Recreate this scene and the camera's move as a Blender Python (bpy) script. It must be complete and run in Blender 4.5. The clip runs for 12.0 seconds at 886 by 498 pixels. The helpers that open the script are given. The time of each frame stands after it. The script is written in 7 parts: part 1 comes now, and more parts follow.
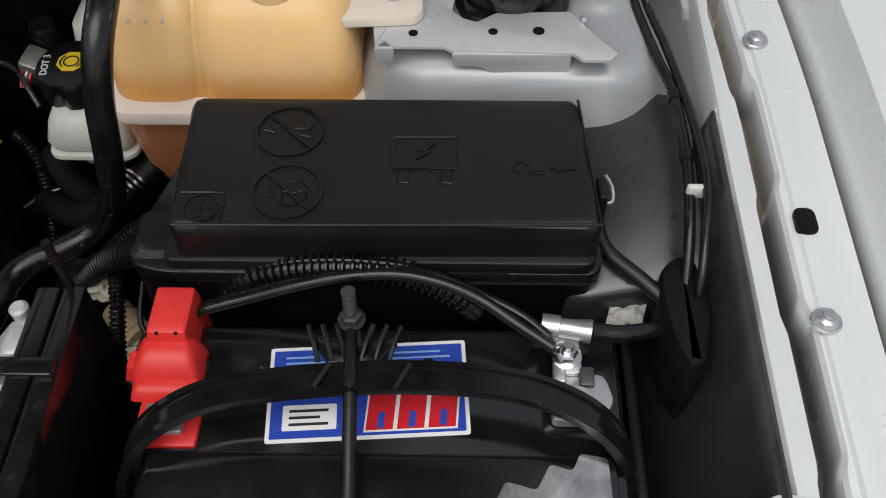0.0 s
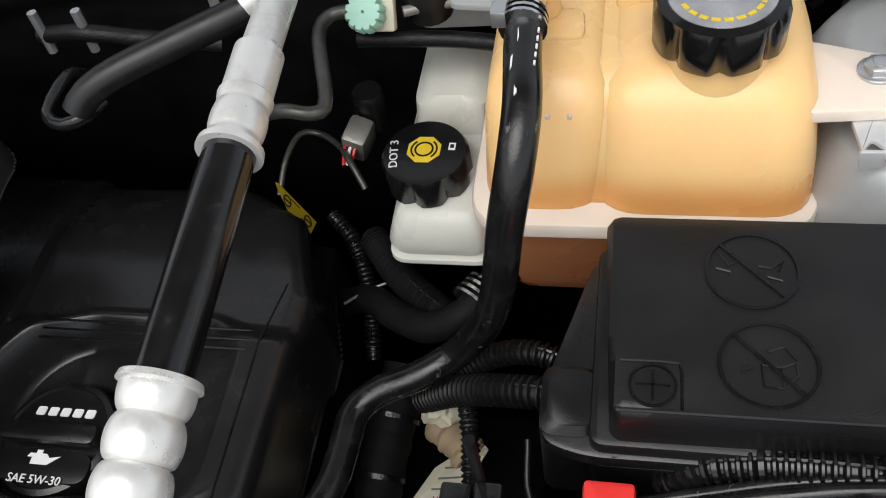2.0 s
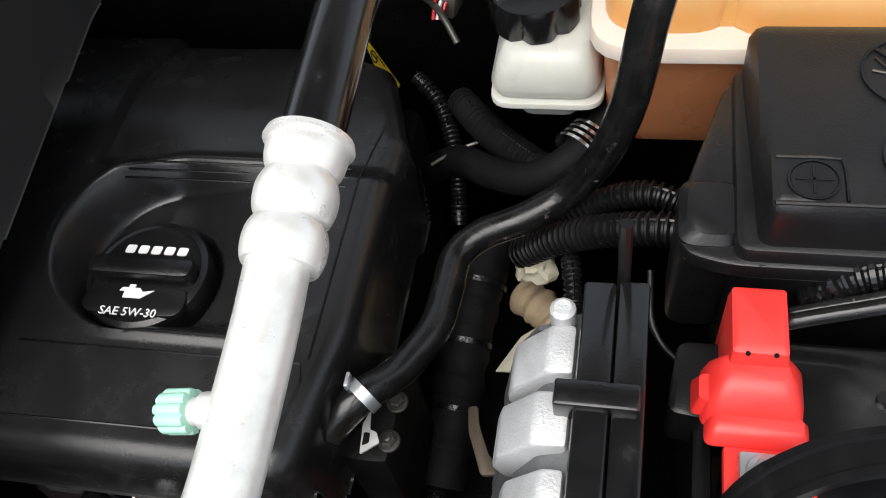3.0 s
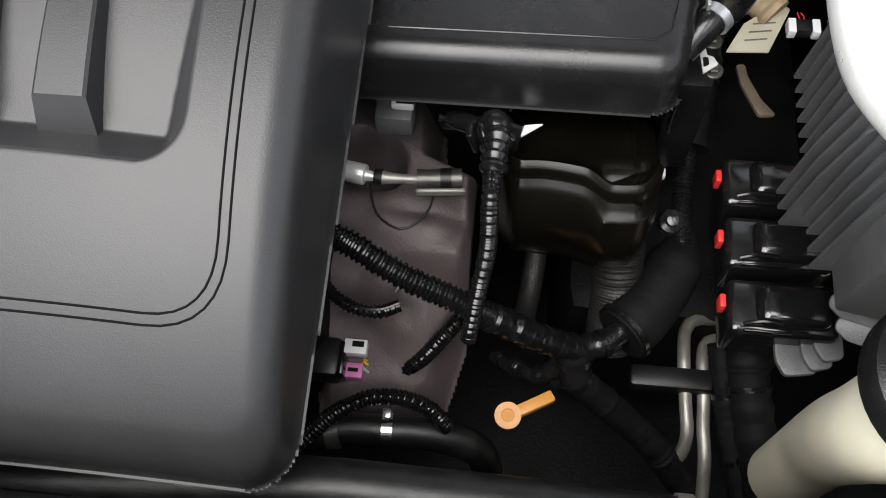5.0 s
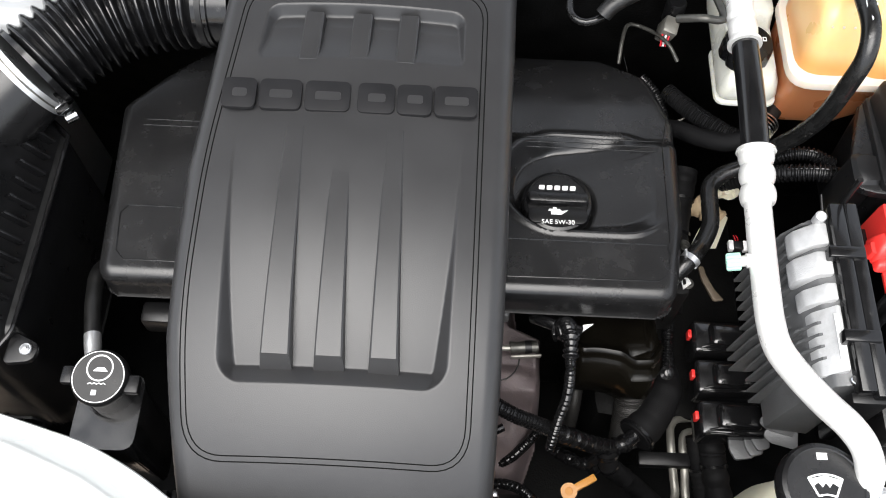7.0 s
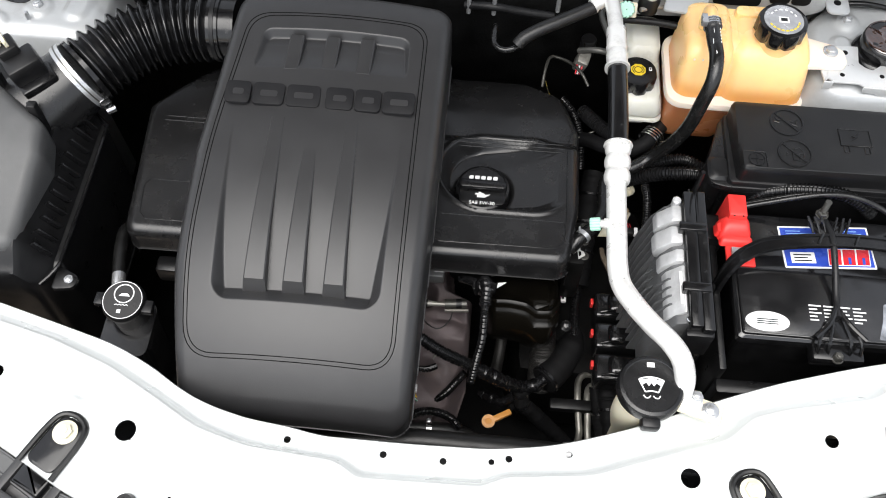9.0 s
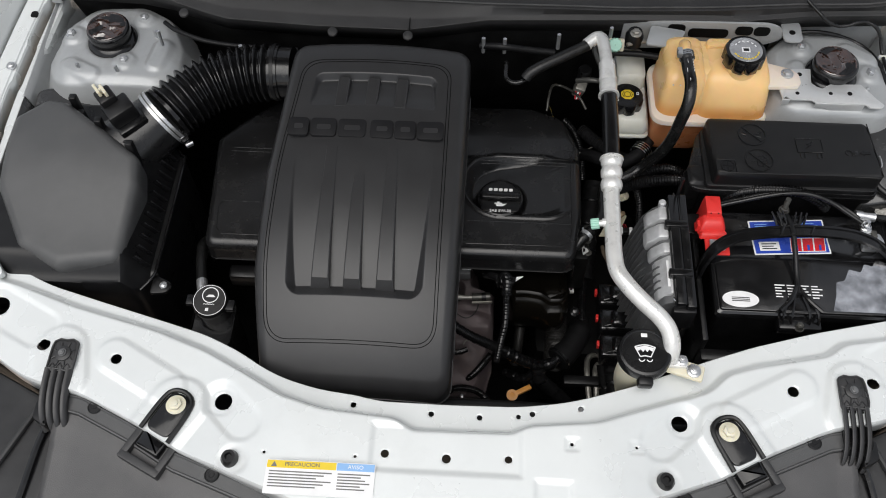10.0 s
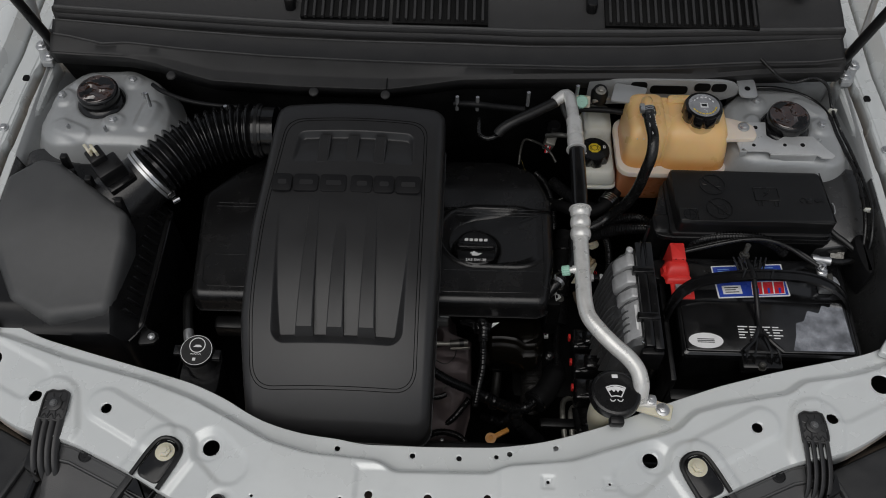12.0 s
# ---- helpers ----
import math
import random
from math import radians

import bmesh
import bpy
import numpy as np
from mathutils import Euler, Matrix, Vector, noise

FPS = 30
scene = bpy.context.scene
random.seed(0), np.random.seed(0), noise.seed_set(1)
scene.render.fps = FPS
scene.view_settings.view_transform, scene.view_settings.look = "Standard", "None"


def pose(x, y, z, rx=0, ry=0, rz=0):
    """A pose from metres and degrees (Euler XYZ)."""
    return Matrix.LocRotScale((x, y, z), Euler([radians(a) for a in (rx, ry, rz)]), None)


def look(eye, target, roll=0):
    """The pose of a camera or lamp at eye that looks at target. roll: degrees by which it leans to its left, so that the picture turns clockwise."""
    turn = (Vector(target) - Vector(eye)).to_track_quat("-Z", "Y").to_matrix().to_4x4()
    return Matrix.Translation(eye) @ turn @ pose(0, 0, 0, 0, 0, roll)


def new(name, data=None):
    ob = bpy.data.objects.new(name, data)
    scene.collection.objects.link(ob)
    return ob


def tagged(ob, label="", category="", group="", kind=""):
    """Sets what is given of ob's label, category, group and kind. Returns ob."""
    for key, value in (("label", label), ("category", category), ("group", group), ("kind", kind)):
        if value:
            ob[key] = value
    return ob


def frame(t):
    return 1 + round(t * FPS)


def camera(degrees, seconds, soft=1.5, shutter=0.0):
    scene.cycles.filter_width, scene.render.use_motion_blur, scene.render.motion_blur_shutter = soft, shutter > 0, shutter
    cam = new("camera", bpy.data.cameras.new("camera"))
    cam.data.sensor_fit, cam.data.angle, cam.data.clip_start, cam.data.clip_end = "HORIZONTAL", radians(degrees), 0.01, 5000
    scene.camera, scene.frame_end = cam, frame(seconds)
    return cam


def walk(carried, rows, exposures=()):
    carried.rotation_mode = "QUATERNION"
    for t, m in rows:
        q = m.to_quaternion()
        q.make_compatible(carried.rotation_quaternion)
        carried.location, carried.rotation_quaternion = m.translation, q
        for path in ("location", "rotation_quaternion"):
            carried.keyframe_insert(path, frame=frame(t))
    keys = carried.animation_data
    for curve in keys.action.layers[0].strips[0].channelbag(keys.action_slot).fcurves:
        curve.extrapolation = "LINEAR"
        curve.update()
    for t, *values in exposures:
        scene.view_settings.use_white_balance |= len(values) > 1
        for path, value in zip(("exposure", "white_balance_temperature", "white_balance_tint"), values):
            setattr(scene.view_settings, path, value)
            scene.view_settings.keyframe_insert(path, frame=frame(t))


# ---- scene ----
cam = camera(52.6, 12.0, soft=1.0)

PATH = [
    (0, (0.598, 0.083, 0.496), (0.546, 1.293, -1.095), -1.3),
    (0.5, (0.607, 0.179, 0.5), (0.492, 1.411, -1.072), -4.4),
    (1, (0.572, 0.215, 0.509), (0.399, 1.502, -1.013), -6.9),
    (1.5, (0.472, 0.229, 0.514), (0.217, 1.498, -1.011), -8.7),
    (2, (0.420, 0.238, 0.453), (0.007, 1.375, -1.140), -14.1),
    (2.5, (0.392, 0.215, 0.416), (-0.042, 1.299, -1.208), -15.2),
    (2.7, (0.379, 0.200, 0.406), (-0.055, 1.291, -1.213), -14.5),
    (4.3, (0.203, 0.049, 0.373), (-0.069, 1.011, -1.36), -10.0),
    (4.5, (0.172, 0.041, 0.373), (-0.067, 0.938, -1.398), -9.1),
    (5, (0.097, -0.029, 0.409), (-0.059, 0.832, -1.389), -4.8),
    (5.5, (-0.015, -0.071, 0.452), (-0.032, 0.834, -1.331), 5.7),
    (6, (-0.091, -0.069, 0.554), (-0.085, 0.835, -1.23), 7.1),
    (6.5, (-0.087, -0.06, 0.709), (-0.097, 0.757, -1.117), 4.1),
    (7, (-0.051, -0.095, 0.837), (-0.07, 0.831, -0.935), 1.6),
    (7.2, (-0.042, -0.108, 0.865), (-0.06, 0.847, -0.893), 1.2),
    (8.8, (0.031, -0.277, 0.996), (-0.003, 0.747, -0.722), 2.1),
    (9, (0.048, -0.317, 1.04), (-0.002, 0.702, -0.68), 2.1),
    (9.5, (0.042, -0.394, 1.153), (-0.023, 0.62, -0.569), 1.2),
    (10, (0.023, -0.468, 1.243), (-0.045, 0.581, -0.459), -0.7),
    (10.5, (0.028, -0.531, 1.293), (0.021, 0.629, -0.336), 1.1),
    (11, (0.03, -0.529, 1.309), (0.04, 0.686, -0.28), 1.9),
    (11.5, (0.02, -0.512, 1.297), (0.004, 0.644, -0.335), 1.0),
    (12, (0.025, -0.507, 1.295), (0.002, 0.64, -0.344), 0.6),
]
EXPOSURES = [(0, .3), (.5, .75), (1, .95), (1.5, .9), (2, .88), (2.5, 1.2), (4.5, 1.47), (5, 1.75), (5.5, 2.5), (6, 2.35), (6.5, 1.85), (7, 1.85), (9, 1.45), (9.5, .65), (10, .45), (10.5, .5), (11, .6), (11.5, .6), (12, -.5)]
walk(cam, [(t, look(e, g, r)) for t, e, g, r in PATH], EXPOSURES)

# ---------------------------------------------------------------- light
world = bpy.data.worlds.new("overcast_sky")
scene.world = world
world.use_nodes = True
wn = world.node_tree.nodes
sky = wn.new("ShaderNodeTexSky")
sky.sky_type, sky.sun_disc = "NISHITA", False
sky.sun_elevation, sky.sun_rotation = radians(69), radians(200)
sky.air_density, sky.dust_density, sky.ozone_density = 1.0, 2.0, 1.0
hsv = wn.new("ShaderNodeHueSaturation")
hsv.inputs["Saturation"].default_value = 0.25
world.node_tree.links.new(sky.outputs[0], hsv.inputs["Color"])
world.node_tree.links.new(hsv.outputs[0], wn["Background"].inputs[0])
wn["Background"].inputs[1].default_value = 0.11

sun = new("sun", bpy.data.lights.new("sun", "SUN"))
sun.data.energy, sun.data.angle, sun.data.color = 1.5, radians(64), (1.0, 0.97, 0.93)
sun.matrix_world = look((-0.6, -1.25, 3.6), (0, 0, 0))

# ---------------------------------------------------------------- materials


def mat(name, color, rough=0.5, metal=0.0, vary=0.12, scale=60.0, bump=0.05, fine=900.0, spread=0.08, **more):
    """A surface with variation at two scales and fine relief."""
    m = bpy.data.materials.new(name)
    m.use_nodes = True
    n, l = m.node_tree.nodes, m.node_tree.links
    b = n["Principled BSDF"]
    tc = n.new("ShaderNodeTexCoord")
    big, small = n.new("ShaderNodeTexNoise"), n.new("ShaderNodeTexNoise")
    big.inputs["Scale"].default_value, big.inputs["Detail"].default_value = scale, 6
    small.inputs["Scale"].default_value, small.inputs["Detail"].default_value = fine, 3
    l.new(tc.outputs["Object"], big.inputs["Vector"])
    l.new(tc.outputs["Object"], small.inputs["Vector"])
    ramp = n.new("ShaderNodeMapRange")
    ramp.inputs["From Min"].default_value, ramp.inputs["From Max"].default_value = 0.3, 0.7
    ramp.inputs["To Min"].default_value, ramp.inputs["To Max"].default_value = 1 - vary, 1 + vary
    l.new(big.outputs["Fac"], ramp.inputs["Value"])
    mul = n.new("ShaderNodeMix")
    mul.data_type, mul.blend_type = "RGBA", "MULTIPLY"
    mul.inputs["Factor"].default_value = 1.0
    mul.inputs["A"].default_value = (*color, 1)
    l.new(ramp.outputs[0], mul.inputs["B"])
    l.new(mul.outputs["Result"], b.inputs["Base Color"])
    rr = n.new("ShaderNodeMapRange")
    rr.inputs["From Min"].default_value, rr.inputs["From Max"].default_value = 0.3, 0.7
    rr.inputs["To Min"].default_value, rr.inputs["To Max"].default_value = max(0.03, rough - spread), min(1, rough + spread)
    l.new(big.outputs["Fac"], rr.inputs["Value"])
    l.new(rr.outputs[0], b.inputs["Roughness"])
    b.inputs["Metallic"].default_value = metal
    if bump:
        bp = n.new("ShaderNodeBump")
        bp.inputs["Strength"].default_value, bp.inputs["Distance"].default_value = bump, 0.001
        l.new(small.outputs["Fac"], bp.inputs["Height"])
        l.new(bp.outputs[0], b.inputs["Normal"])
    for key, value in more.items():
        b.inputs[key.replace("_", " ")].default_value = value
    return m


M = {}
M["cover"] = mat("grained_black_plastic", (0.025, 0.025, 0.026), 0.33, vary=0.08, scale=25, bump=0.14, fine=1400, spread=0.02, Specular_IOR_Level=0.44)
M["cover2"] = mat("satin_black_plastic", (0.0065, 0.0065, 0.007), 0.27, vary=0.15, scale=30, bump=0.14, fine=1200, spread=0.05, Specular_IOR_Level=0.5)
M["black"] = mat("black_plastic", (0.0075, 0.0075, 0.008), 0.34, vary=0.2, scale=40, bump=0.12, Specular_IOR_Level=0.35)
M["gloss"] = mat("glossy_black_plastic", (0.007, 0.007, 0.0075), 0.15, vary=0.2, scale=60, bump=0.04)
M["case"] = mat("battery_case_plastic", (0.008, 0.008, 0.0086), 0.14, vary=0.3, scale=35, bump=0.03, Specular_IOR_Level=0.85)
M["rubber"] = mat("black_rubber", (0.006, 0.006, 0.006), 0.40, vary=0.25, scale=80, bump=0.12)
M["tape"] = mat("black_cloth_tape", (0.006, 0.006, 0.0065), 0.45, vary=0.3, scale=120, bump=0.4, fine=600, Specular_IOR_Level=0.3)
M["airbox"] = mat("grey_black_moulded_plastic", (0.066, 0.067, 0.068), 0.42, vary=0.1, scale=20, bump=0.3, fine=1300)
# Pale grey for the windscreen trim and for highlights drawn on cowl edges.
M["seal"] = mat("pale_trim_and_highlight_grey", (0.062, 0.062, 0.062), 0.4, vary=0.2, scale=40, bump=0.1)
M["cowl"] = mat("charcoal_cowl_plastic", (0.028, 0.0275, 0.0278), 0.45, vary=0.15, scale=20, bump=0.3, fine=900, Specular_IOR_Level=0.36)
M["paint"] = mat("silver_white_car_paint", (0.72, 0.745, 0.74), 0.28, metal=0.15, vary=0.02, scale=8, bump=0.02, fine=1800, Coat_Weight=0.4, Coat_Roughness=0.06)
M["inner"] = mat("unpolished_silver_body_paint", (0.40, 0.413, 0.418), 0.36, metal=0.25, vary=0.07, scale=14, bump=0.05)
M["liner"] = mat("dark_grey_liner", (0.014, 0.0145, 0.0155), 0.5, vary=0.2, scale=20, bump=0.2)
M["zinc"] = mat("zinc_plated_steel", (0.55, 0.56, 0.57), 0.32, metal=0.8, vary=0.08, scale=40, bump=0.05)
M["alu"] = mat("dull_aluminium", (0.74, 0.74, 0.72), 0.32, metal=0.42, vary=0.05, scale=50, bump=0.04)
M["cast"] = mat("cast_aluminium", (0.58, 0.585, 0.59), 0.42, metal=0.35, vary=0.12, scale=60, bump=0.4, fine=700)
M["chrome"] = mat("bright_steel", (0.7, 0.7, 0.7), 0.18, metal=1.0, vary=0.1, scale=80, bump=0.03)
M["red"] = mat("red_plastic", (0.72, 0.035, 0.03), 0.4, vary=0.06, scale=30, bump=0.06, Subsurface_Weight=0.08, Subsurface_Radius=(0.01, 0.003, 0.003))
M["white"] = mat("white_print", (0.8, 0.8, 0.8), 0.45, vary=0.05, scale=60, bump=0.0)
M["offwhite"] = mat("translucent_white_plastic", (0.62, 0.62, 0.56), 0.32, vary=0.07, scale=20, bump=0.05, Subsurface_Weight=0.3, Subsurface_Radius=(0.02, 0.018, 0.012), Subsurface_Scale=0.4)
M["foot"] = mat("grey_translucent_plastic", (0.42, 0.42, 0.40), 0.4, vary=0.1, scale=20, bump=0.05)
M["beige"] = mat("yellowed_white_plastic", (0.66, 0.62, 0.48), 0.42, vary=0.08, scale=20, bump=0.05, Subsurface_Weight=0.2, Subsurface_Radius=(0.02, 0.015, 0.008), Subsurface_Scale=0.4)
M["blue"] = mat("blue_label_print", (0.03, 0.07, 0.42), 0.25, vary=0.08, scale=60, bump=0.0)
M["redprint"] = mat("red_label_print", (0.6, 0.02, 0.03), 0.25, vary=0.05, scale=60, bump=0.0)
M["yellow"] = mat("yellow_label_print", (0.75, 0.55, 0.03), 0.4, vary=0.05, scale=60, bump=0.0)
M["paleblue"] = mat("pale_blue_label_print", (0.25, 0.45, 0.75), 0.4, vary=0.05, scale=60, bump=0.0)
M["dipstick"] = mat("orange_yellow_plastic", (0.62, 0.28, 0.06), 0.42, vary=0.08, scale=40, bump=0.05)
M["green"] = mat("pale_green_cap_plastic", (0.35, 0.62, 0.50), 0.4, vary=0.08, scale=60, bump=0.05)
M["heat"] = mat("purple_grey_cast_iron", (0.115, 0.092, 0.095), 0.6, metal=0.2, vary=0.25, scale=30, bump=0.5, fine=500)
M["bronze"] = mat("dark_bronze_heat_shield", (0.0035, 0.003, 0.0022), 0.2, metal=0.0, Specular_IOR_Level=0.22, vary=0.35, scale=20, bump=0.1)
M["disc"] = mat("clear_coated_foil_print", (0.46, 0.46, 0.46), 0.22, metal=0.6, vary=0.25, scale=60, bump=0.15, fine=150, Coat_Weight=1.0, Coat_Roughness=0.08, Coat_IOR=1.6)
M["braid"] = mat("dull_woven_steel", (0.055, 0.053, 0.05), 0.45, metal=0.5, vary=0.3, scale=420, bump=0.6, fine=700)
# Darker copy of the woven steel, for the flexpipe and downpipe.
M["dullbraid"] = mat("darker_woven_steel", (0.022, 0.021, 0.02), 0.45, metal=0.4, vary=0.3, scale=420, bump=0.6, fine=700)
M["paper"] = mat("tan_paper_tag", (0.50, 0.38, 0.24), 0.75, vary=0.2, scale=60, bump=0.3)
M["paper_grey"] = mat("pale_grey_paper", (0.42, 0.41, 0.38), 0.8, vary=0.15, scale=60, bump=0.3)
M["film"] = mat("brown_black_wrapping_film", (0.034, 0.012, 0.006), 0.06, vary=0.6, scale=30, bump=0.0, Specular_IOR_Level=0.9, Coat_Weight=0.8, Coat_IOR=1.7, Coat_Roughness=0.03)
# Inner body paint darkened so that its colour holds the bay's shade.
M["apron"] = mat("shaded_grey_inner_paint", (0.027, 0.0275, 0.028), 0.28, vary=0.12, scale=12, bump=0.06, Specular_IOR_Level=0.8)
M["hose"] = mat("scuffed_shiny_black_hose", (0.008, 0.008, 0.008), 0.24, vary=0.45, scale=70, bump=0.12, fine=500)
M["sleeve"] = mat("shiny_black_vinyl_tape", (0.006, 0.006, 0.0065), 0.2, vary=0.4, scale=150, bump=0.5, fine=260)
M["dulltape"] = mat("dull_black_fabric_sleeve", (0.004, 0.004, 0.0045), 0.7, vary=0.3, scale=80, bump=0.4, fine=900, Specular_IOR_Level=0.2)
M["darksteel"] = mat("dark_oily_steel", (0.09, 0.088, 0.08), 0.35, metal=0.6, vary=0.25, scale=60, bump=0.1)
# Near-black filler; flat pieces of it stand for shade in holes and slots.
M["dark"] = mat("near_black_filler", (0.006, 0.006, 0.006), 0.5, vary=0.4, scale=30, bump=0.5, fine=300, Specular_IOR_Level=0.12)
M["pink"] = mat("pink_connector_plastic", (0.62, 0.18, 0.42), 0.4, vary=0.05, scale=60, bump=0.0)
M["brown"] = mat("dull_brown_metal", (0.11, 0.085, 0.06), 0.5, metal=0.3, vary=0.25, scale=40, bump=0.2)
M["steelpipe"] = mat("grey_steel_pipe", (0.32, 0.31, 0.28), 0.4, metal=0.6, vary=0.15, scale=60, bump=0.1)
M["shroud"] = mat("grey_shroud_plastic", (0.062, 0.061, 0.062), 0.42, vary=0.1, scale=20, bump=0.3, fine=900)
M["galv"] = mat("bright_galvanised_sheet", (0.62, 0.63, 0.63), 0.34, metal=0.35, vary=0.06, scale=30, bump=0.05)
# Casting darkened for the shaded fins; also plain dark grey bolts and clips.
M["darkcast"] = mat("dark_and_shaded_casting", (0.145, 0.148, 0.151), 0.45, metal=0.4, vary=0.15, scale=50, bump=0.4, fine=700)
# Bright foil that stands for the sky glare on the battery lid.
M["foil"] = mat("glare_foil_sticker", (0.62, 0.62, 0.63), 0.18, metal=0.94, vary=0.5, scale=38, bump=0.2, fine=110)
M["emblem"] = mat("dull_black_emblem", (0.014, 0.014, 0.015), 0.42, vary=0.1, scale=40, bump=0.1, Specular_IOR_Level=0.12)
M["maf"] = mat("satin_dark_plastic", (0.009, 0.009, 0.0095), 0.26, vary=0.1, scale=30, bump=0.1, spread=0.04)
M["grille"] = mat("moulded_bracket_plastic", (0.028, 0.028, 0.029), 0.4, vary=0.15, scale=40, bump=0.2)
M["greyprint"] = mat("faded_grey_print", (0.16, 0.16, 0.15), 0.5, vary=0.2, scale=60, bump=0.0)
M["mark"] = mat("moulded_mark", (0.004, 0.004, 0.004), 0.25, vary=0.1, scale=60, bump=0.0)
M["groove"] = mat("dull_seam_groove", (0.007, 0.007, 0.007), 0.9, vary=0.1, scale=60, bump=0.0, Specular_IOR_Level=0.05)
M["floor"] = mat("tan_paving", (0.45, 0.36, 0.28), 0.7, vary=0.2, scale=3, bump=0.4, fine=120)


def tank_material(name, high, low, level):
    """Milky plastic, tinted by the coolant that stands behind it up to a level."""
    m = mat(name, high, 0.3, vary=0.05, scale=12, bump=0.03, Subsurface_Weight=0.35, Subsurface_Radius=(0.03, 0.015, 0.005), Subsurface_Scale=0.5)
    n, l = m.node_tree.nodes, m.node_tree.links
    tc, sep, mp, mix = n.new("ShaderNodeTexCoord"), n.new("ShaderNodeSeparateXYZ"), n.new("ShaderNodeMapRange"), n.new("ShaderNodeMix")
    mp.interpolation_type = "SMOOTHSTEP"
    l.new(tc.outputs["Object"], sep.inputs[0])
    l.new(sep.outputs["Z"], mp.inputs["Value"])
    mp.inputs["From Min"].default_value, mp.inputs["From Max"].default_value = level - 0.016, level + 0.012
    mix.data_type = "RGBA"
    mix.inputs["A"].default_value, mix.inputs["B"].default_value = (*low, 1), (*high, 1)
    l.new(mp.outputs[0], mix.inputs["Factor"])
    mul = next(x for x in n if x.bl_idname == "ShaderNodeMix" and x.blend_type == "MULTIPLY")
    l.new(mix.outputs["Result"], mul.inputs["A"])
    return m


M["tank"] = tank_material("amber_coolant_tank_plastic", (0.90, 0.58, 0.26), (0.78, 0.365, 0.11), 0.055 + 0.1)
M["tanklow"] = mat("coolant_filled_plastic", (0.62, 0.24, 0.10), 0.32, vary=0.06, scale=14, bump=0.03, Subsurface_Weight=0.25, Subsurface_Radius=(0.03, 0.01, 0.005), Subsurface_Scale=0.4)
M["tankrim"] = mat("milky_seam_plastic", (0.78, 0.68, 0.58), 0.35, vary=0.05, scale=14, bump=0.03, Subsurface_Weight=0.3, Subsurface_Radius=(0.03, 0.02, 0.01), Subsurface_Scale=0.4)
M["glass"] = mat("clear_lamp_lens", (0.9, 0.92, 0.92), 0.04, vary=0.0, scale=5, bump=0.0, Transmission_Weight=0.9, IOR=1.45)
M["screen"] = mat("dark_windscreen_glass", (0.01, 0.012, 0.013), 0.05, vary=0.0, scale=5, bump=0.0, Transmission_Weight=0.3)


def stain(m, color, scale, low, high, amount, rough=0.7, stretch=(1, 1, 1)):
    """Dust, grime or scuffs in uneven patches."""
    n, l = m.node_tree.nodes, m.node_tree.links
    b = n["Principled BSDF"]
    tc, mapping, noise_a, ramp, mix, mix_r = (n.new(k) for k in ("ShaderNodeTexCoord", "ShaderNodeMapping", "ShaderNodeTexNoise", "ShaderNodeMapRange", "ShaderNodeMix", "ShaderNodeMix"))
    mapping.inputs["Scale"].default_value = stretch
    noise_a.inputs["Scale"].default_value, noise_a.inputs["Detail"].default_value, noise_a.inputs["Roughness"].default_value = scale, 9, 0.68
    l.new(tc.outputs["Object"], mapping.inputs["Vector"])
    l.new(mapping.outputs[0], noise_a.inputs["Vector"])
    l.new(noise_a.outputs["Fac"], ramp.inputs["Value"])
    ramp.inputs["From Min"].default_value, ramp.inputs["From Max"].default_value = low, high
    ramp.inputs["To Min"].default_value, ramp.inputs["To Max"].default_value = 0.0, amount
    mix.data_type = "RGBA"
    l.new(ramp.outputs[0], mix.inputs["Factor"])
    l.new(b.inputs["Base Color"].links[0].from_socket, mix.inputs["A"])
    mix.inputs["B"].default_value = (*color, 1)
    l.new(mix.outputs["Result"], b.inputs["Base Color"])
    mix_r.data_type = "FLOAT"
    l.new(ramp.outputs[0], mix_r.inputs["Factor"])
    l.new(b.inputs["Roughness"].links[0].from_socket, mix_r.inputs["A"])
    mix_r.inputs["B"].default_value = rough
    l.new(mix_r.outputs["Result"], b.inputs["Roughness"])


M["head"] = mat("satin_black_head_cover", (0.0115, 0.0115, 0.012), 0.23, vary=0.15, scale=30, bump=0.14, fine=1200, spread=0.05, Specular_IOR_Level=0.5)
M["fuselid"] = mat("satin_black_fuse_lid", (0.0055, 0.0055, 0.0058), 0.4, vary=0.15, scale=30, bump=0.2, fine=1000, spread=0.05, Specular_IOR_Level=0.46)
stain(M["head"], (0.04, 0.039, 0.038), 26, 0.5, 0.78, 0.28)
stain(M["fuselid"], (0.03, 0.03, 0.03), 14, 0.52, 0.8, 0.2)
stain(M["cover"], (0.035, 0.034, 0.033), 9, 0.5, 0.85, 0.15, 0.5)
stain(M["cowl"], (0.055, 0.054, 0.052), 7, 0.45, 0.8, 0.35)
stain(M["hose"], (0.30, 0.29, 0.27), 90, 0.64, 0.72, 0.6, 0.5, (1, 0.35, 1))
stain(M["gloss"], (0.05, 0.05, 0.05), 60, 0.6, 0.75, 0.35, 0.4)
stain(M["alu"], (0.30, 0.29, 0.27), 35, 0.52, 0.72, 0.4, 0.5)
stain(M["case"], (0.035, 0.035, 0.034), 24, 0.56, 0.76, 0.5, 0.5)
stain(M["airbox"], (0.12, 0.12, 0.115), 10, 0.52, 0.85, 0.3)
stain(M["shroud"], (0.12, 0.115, 0.11), 12, 0.5, 0.8, 0.35)
stain(M["inner"], (0.20, 0.195, 0.19), 16, 0.52, 0.75, 0.4, 0.5)
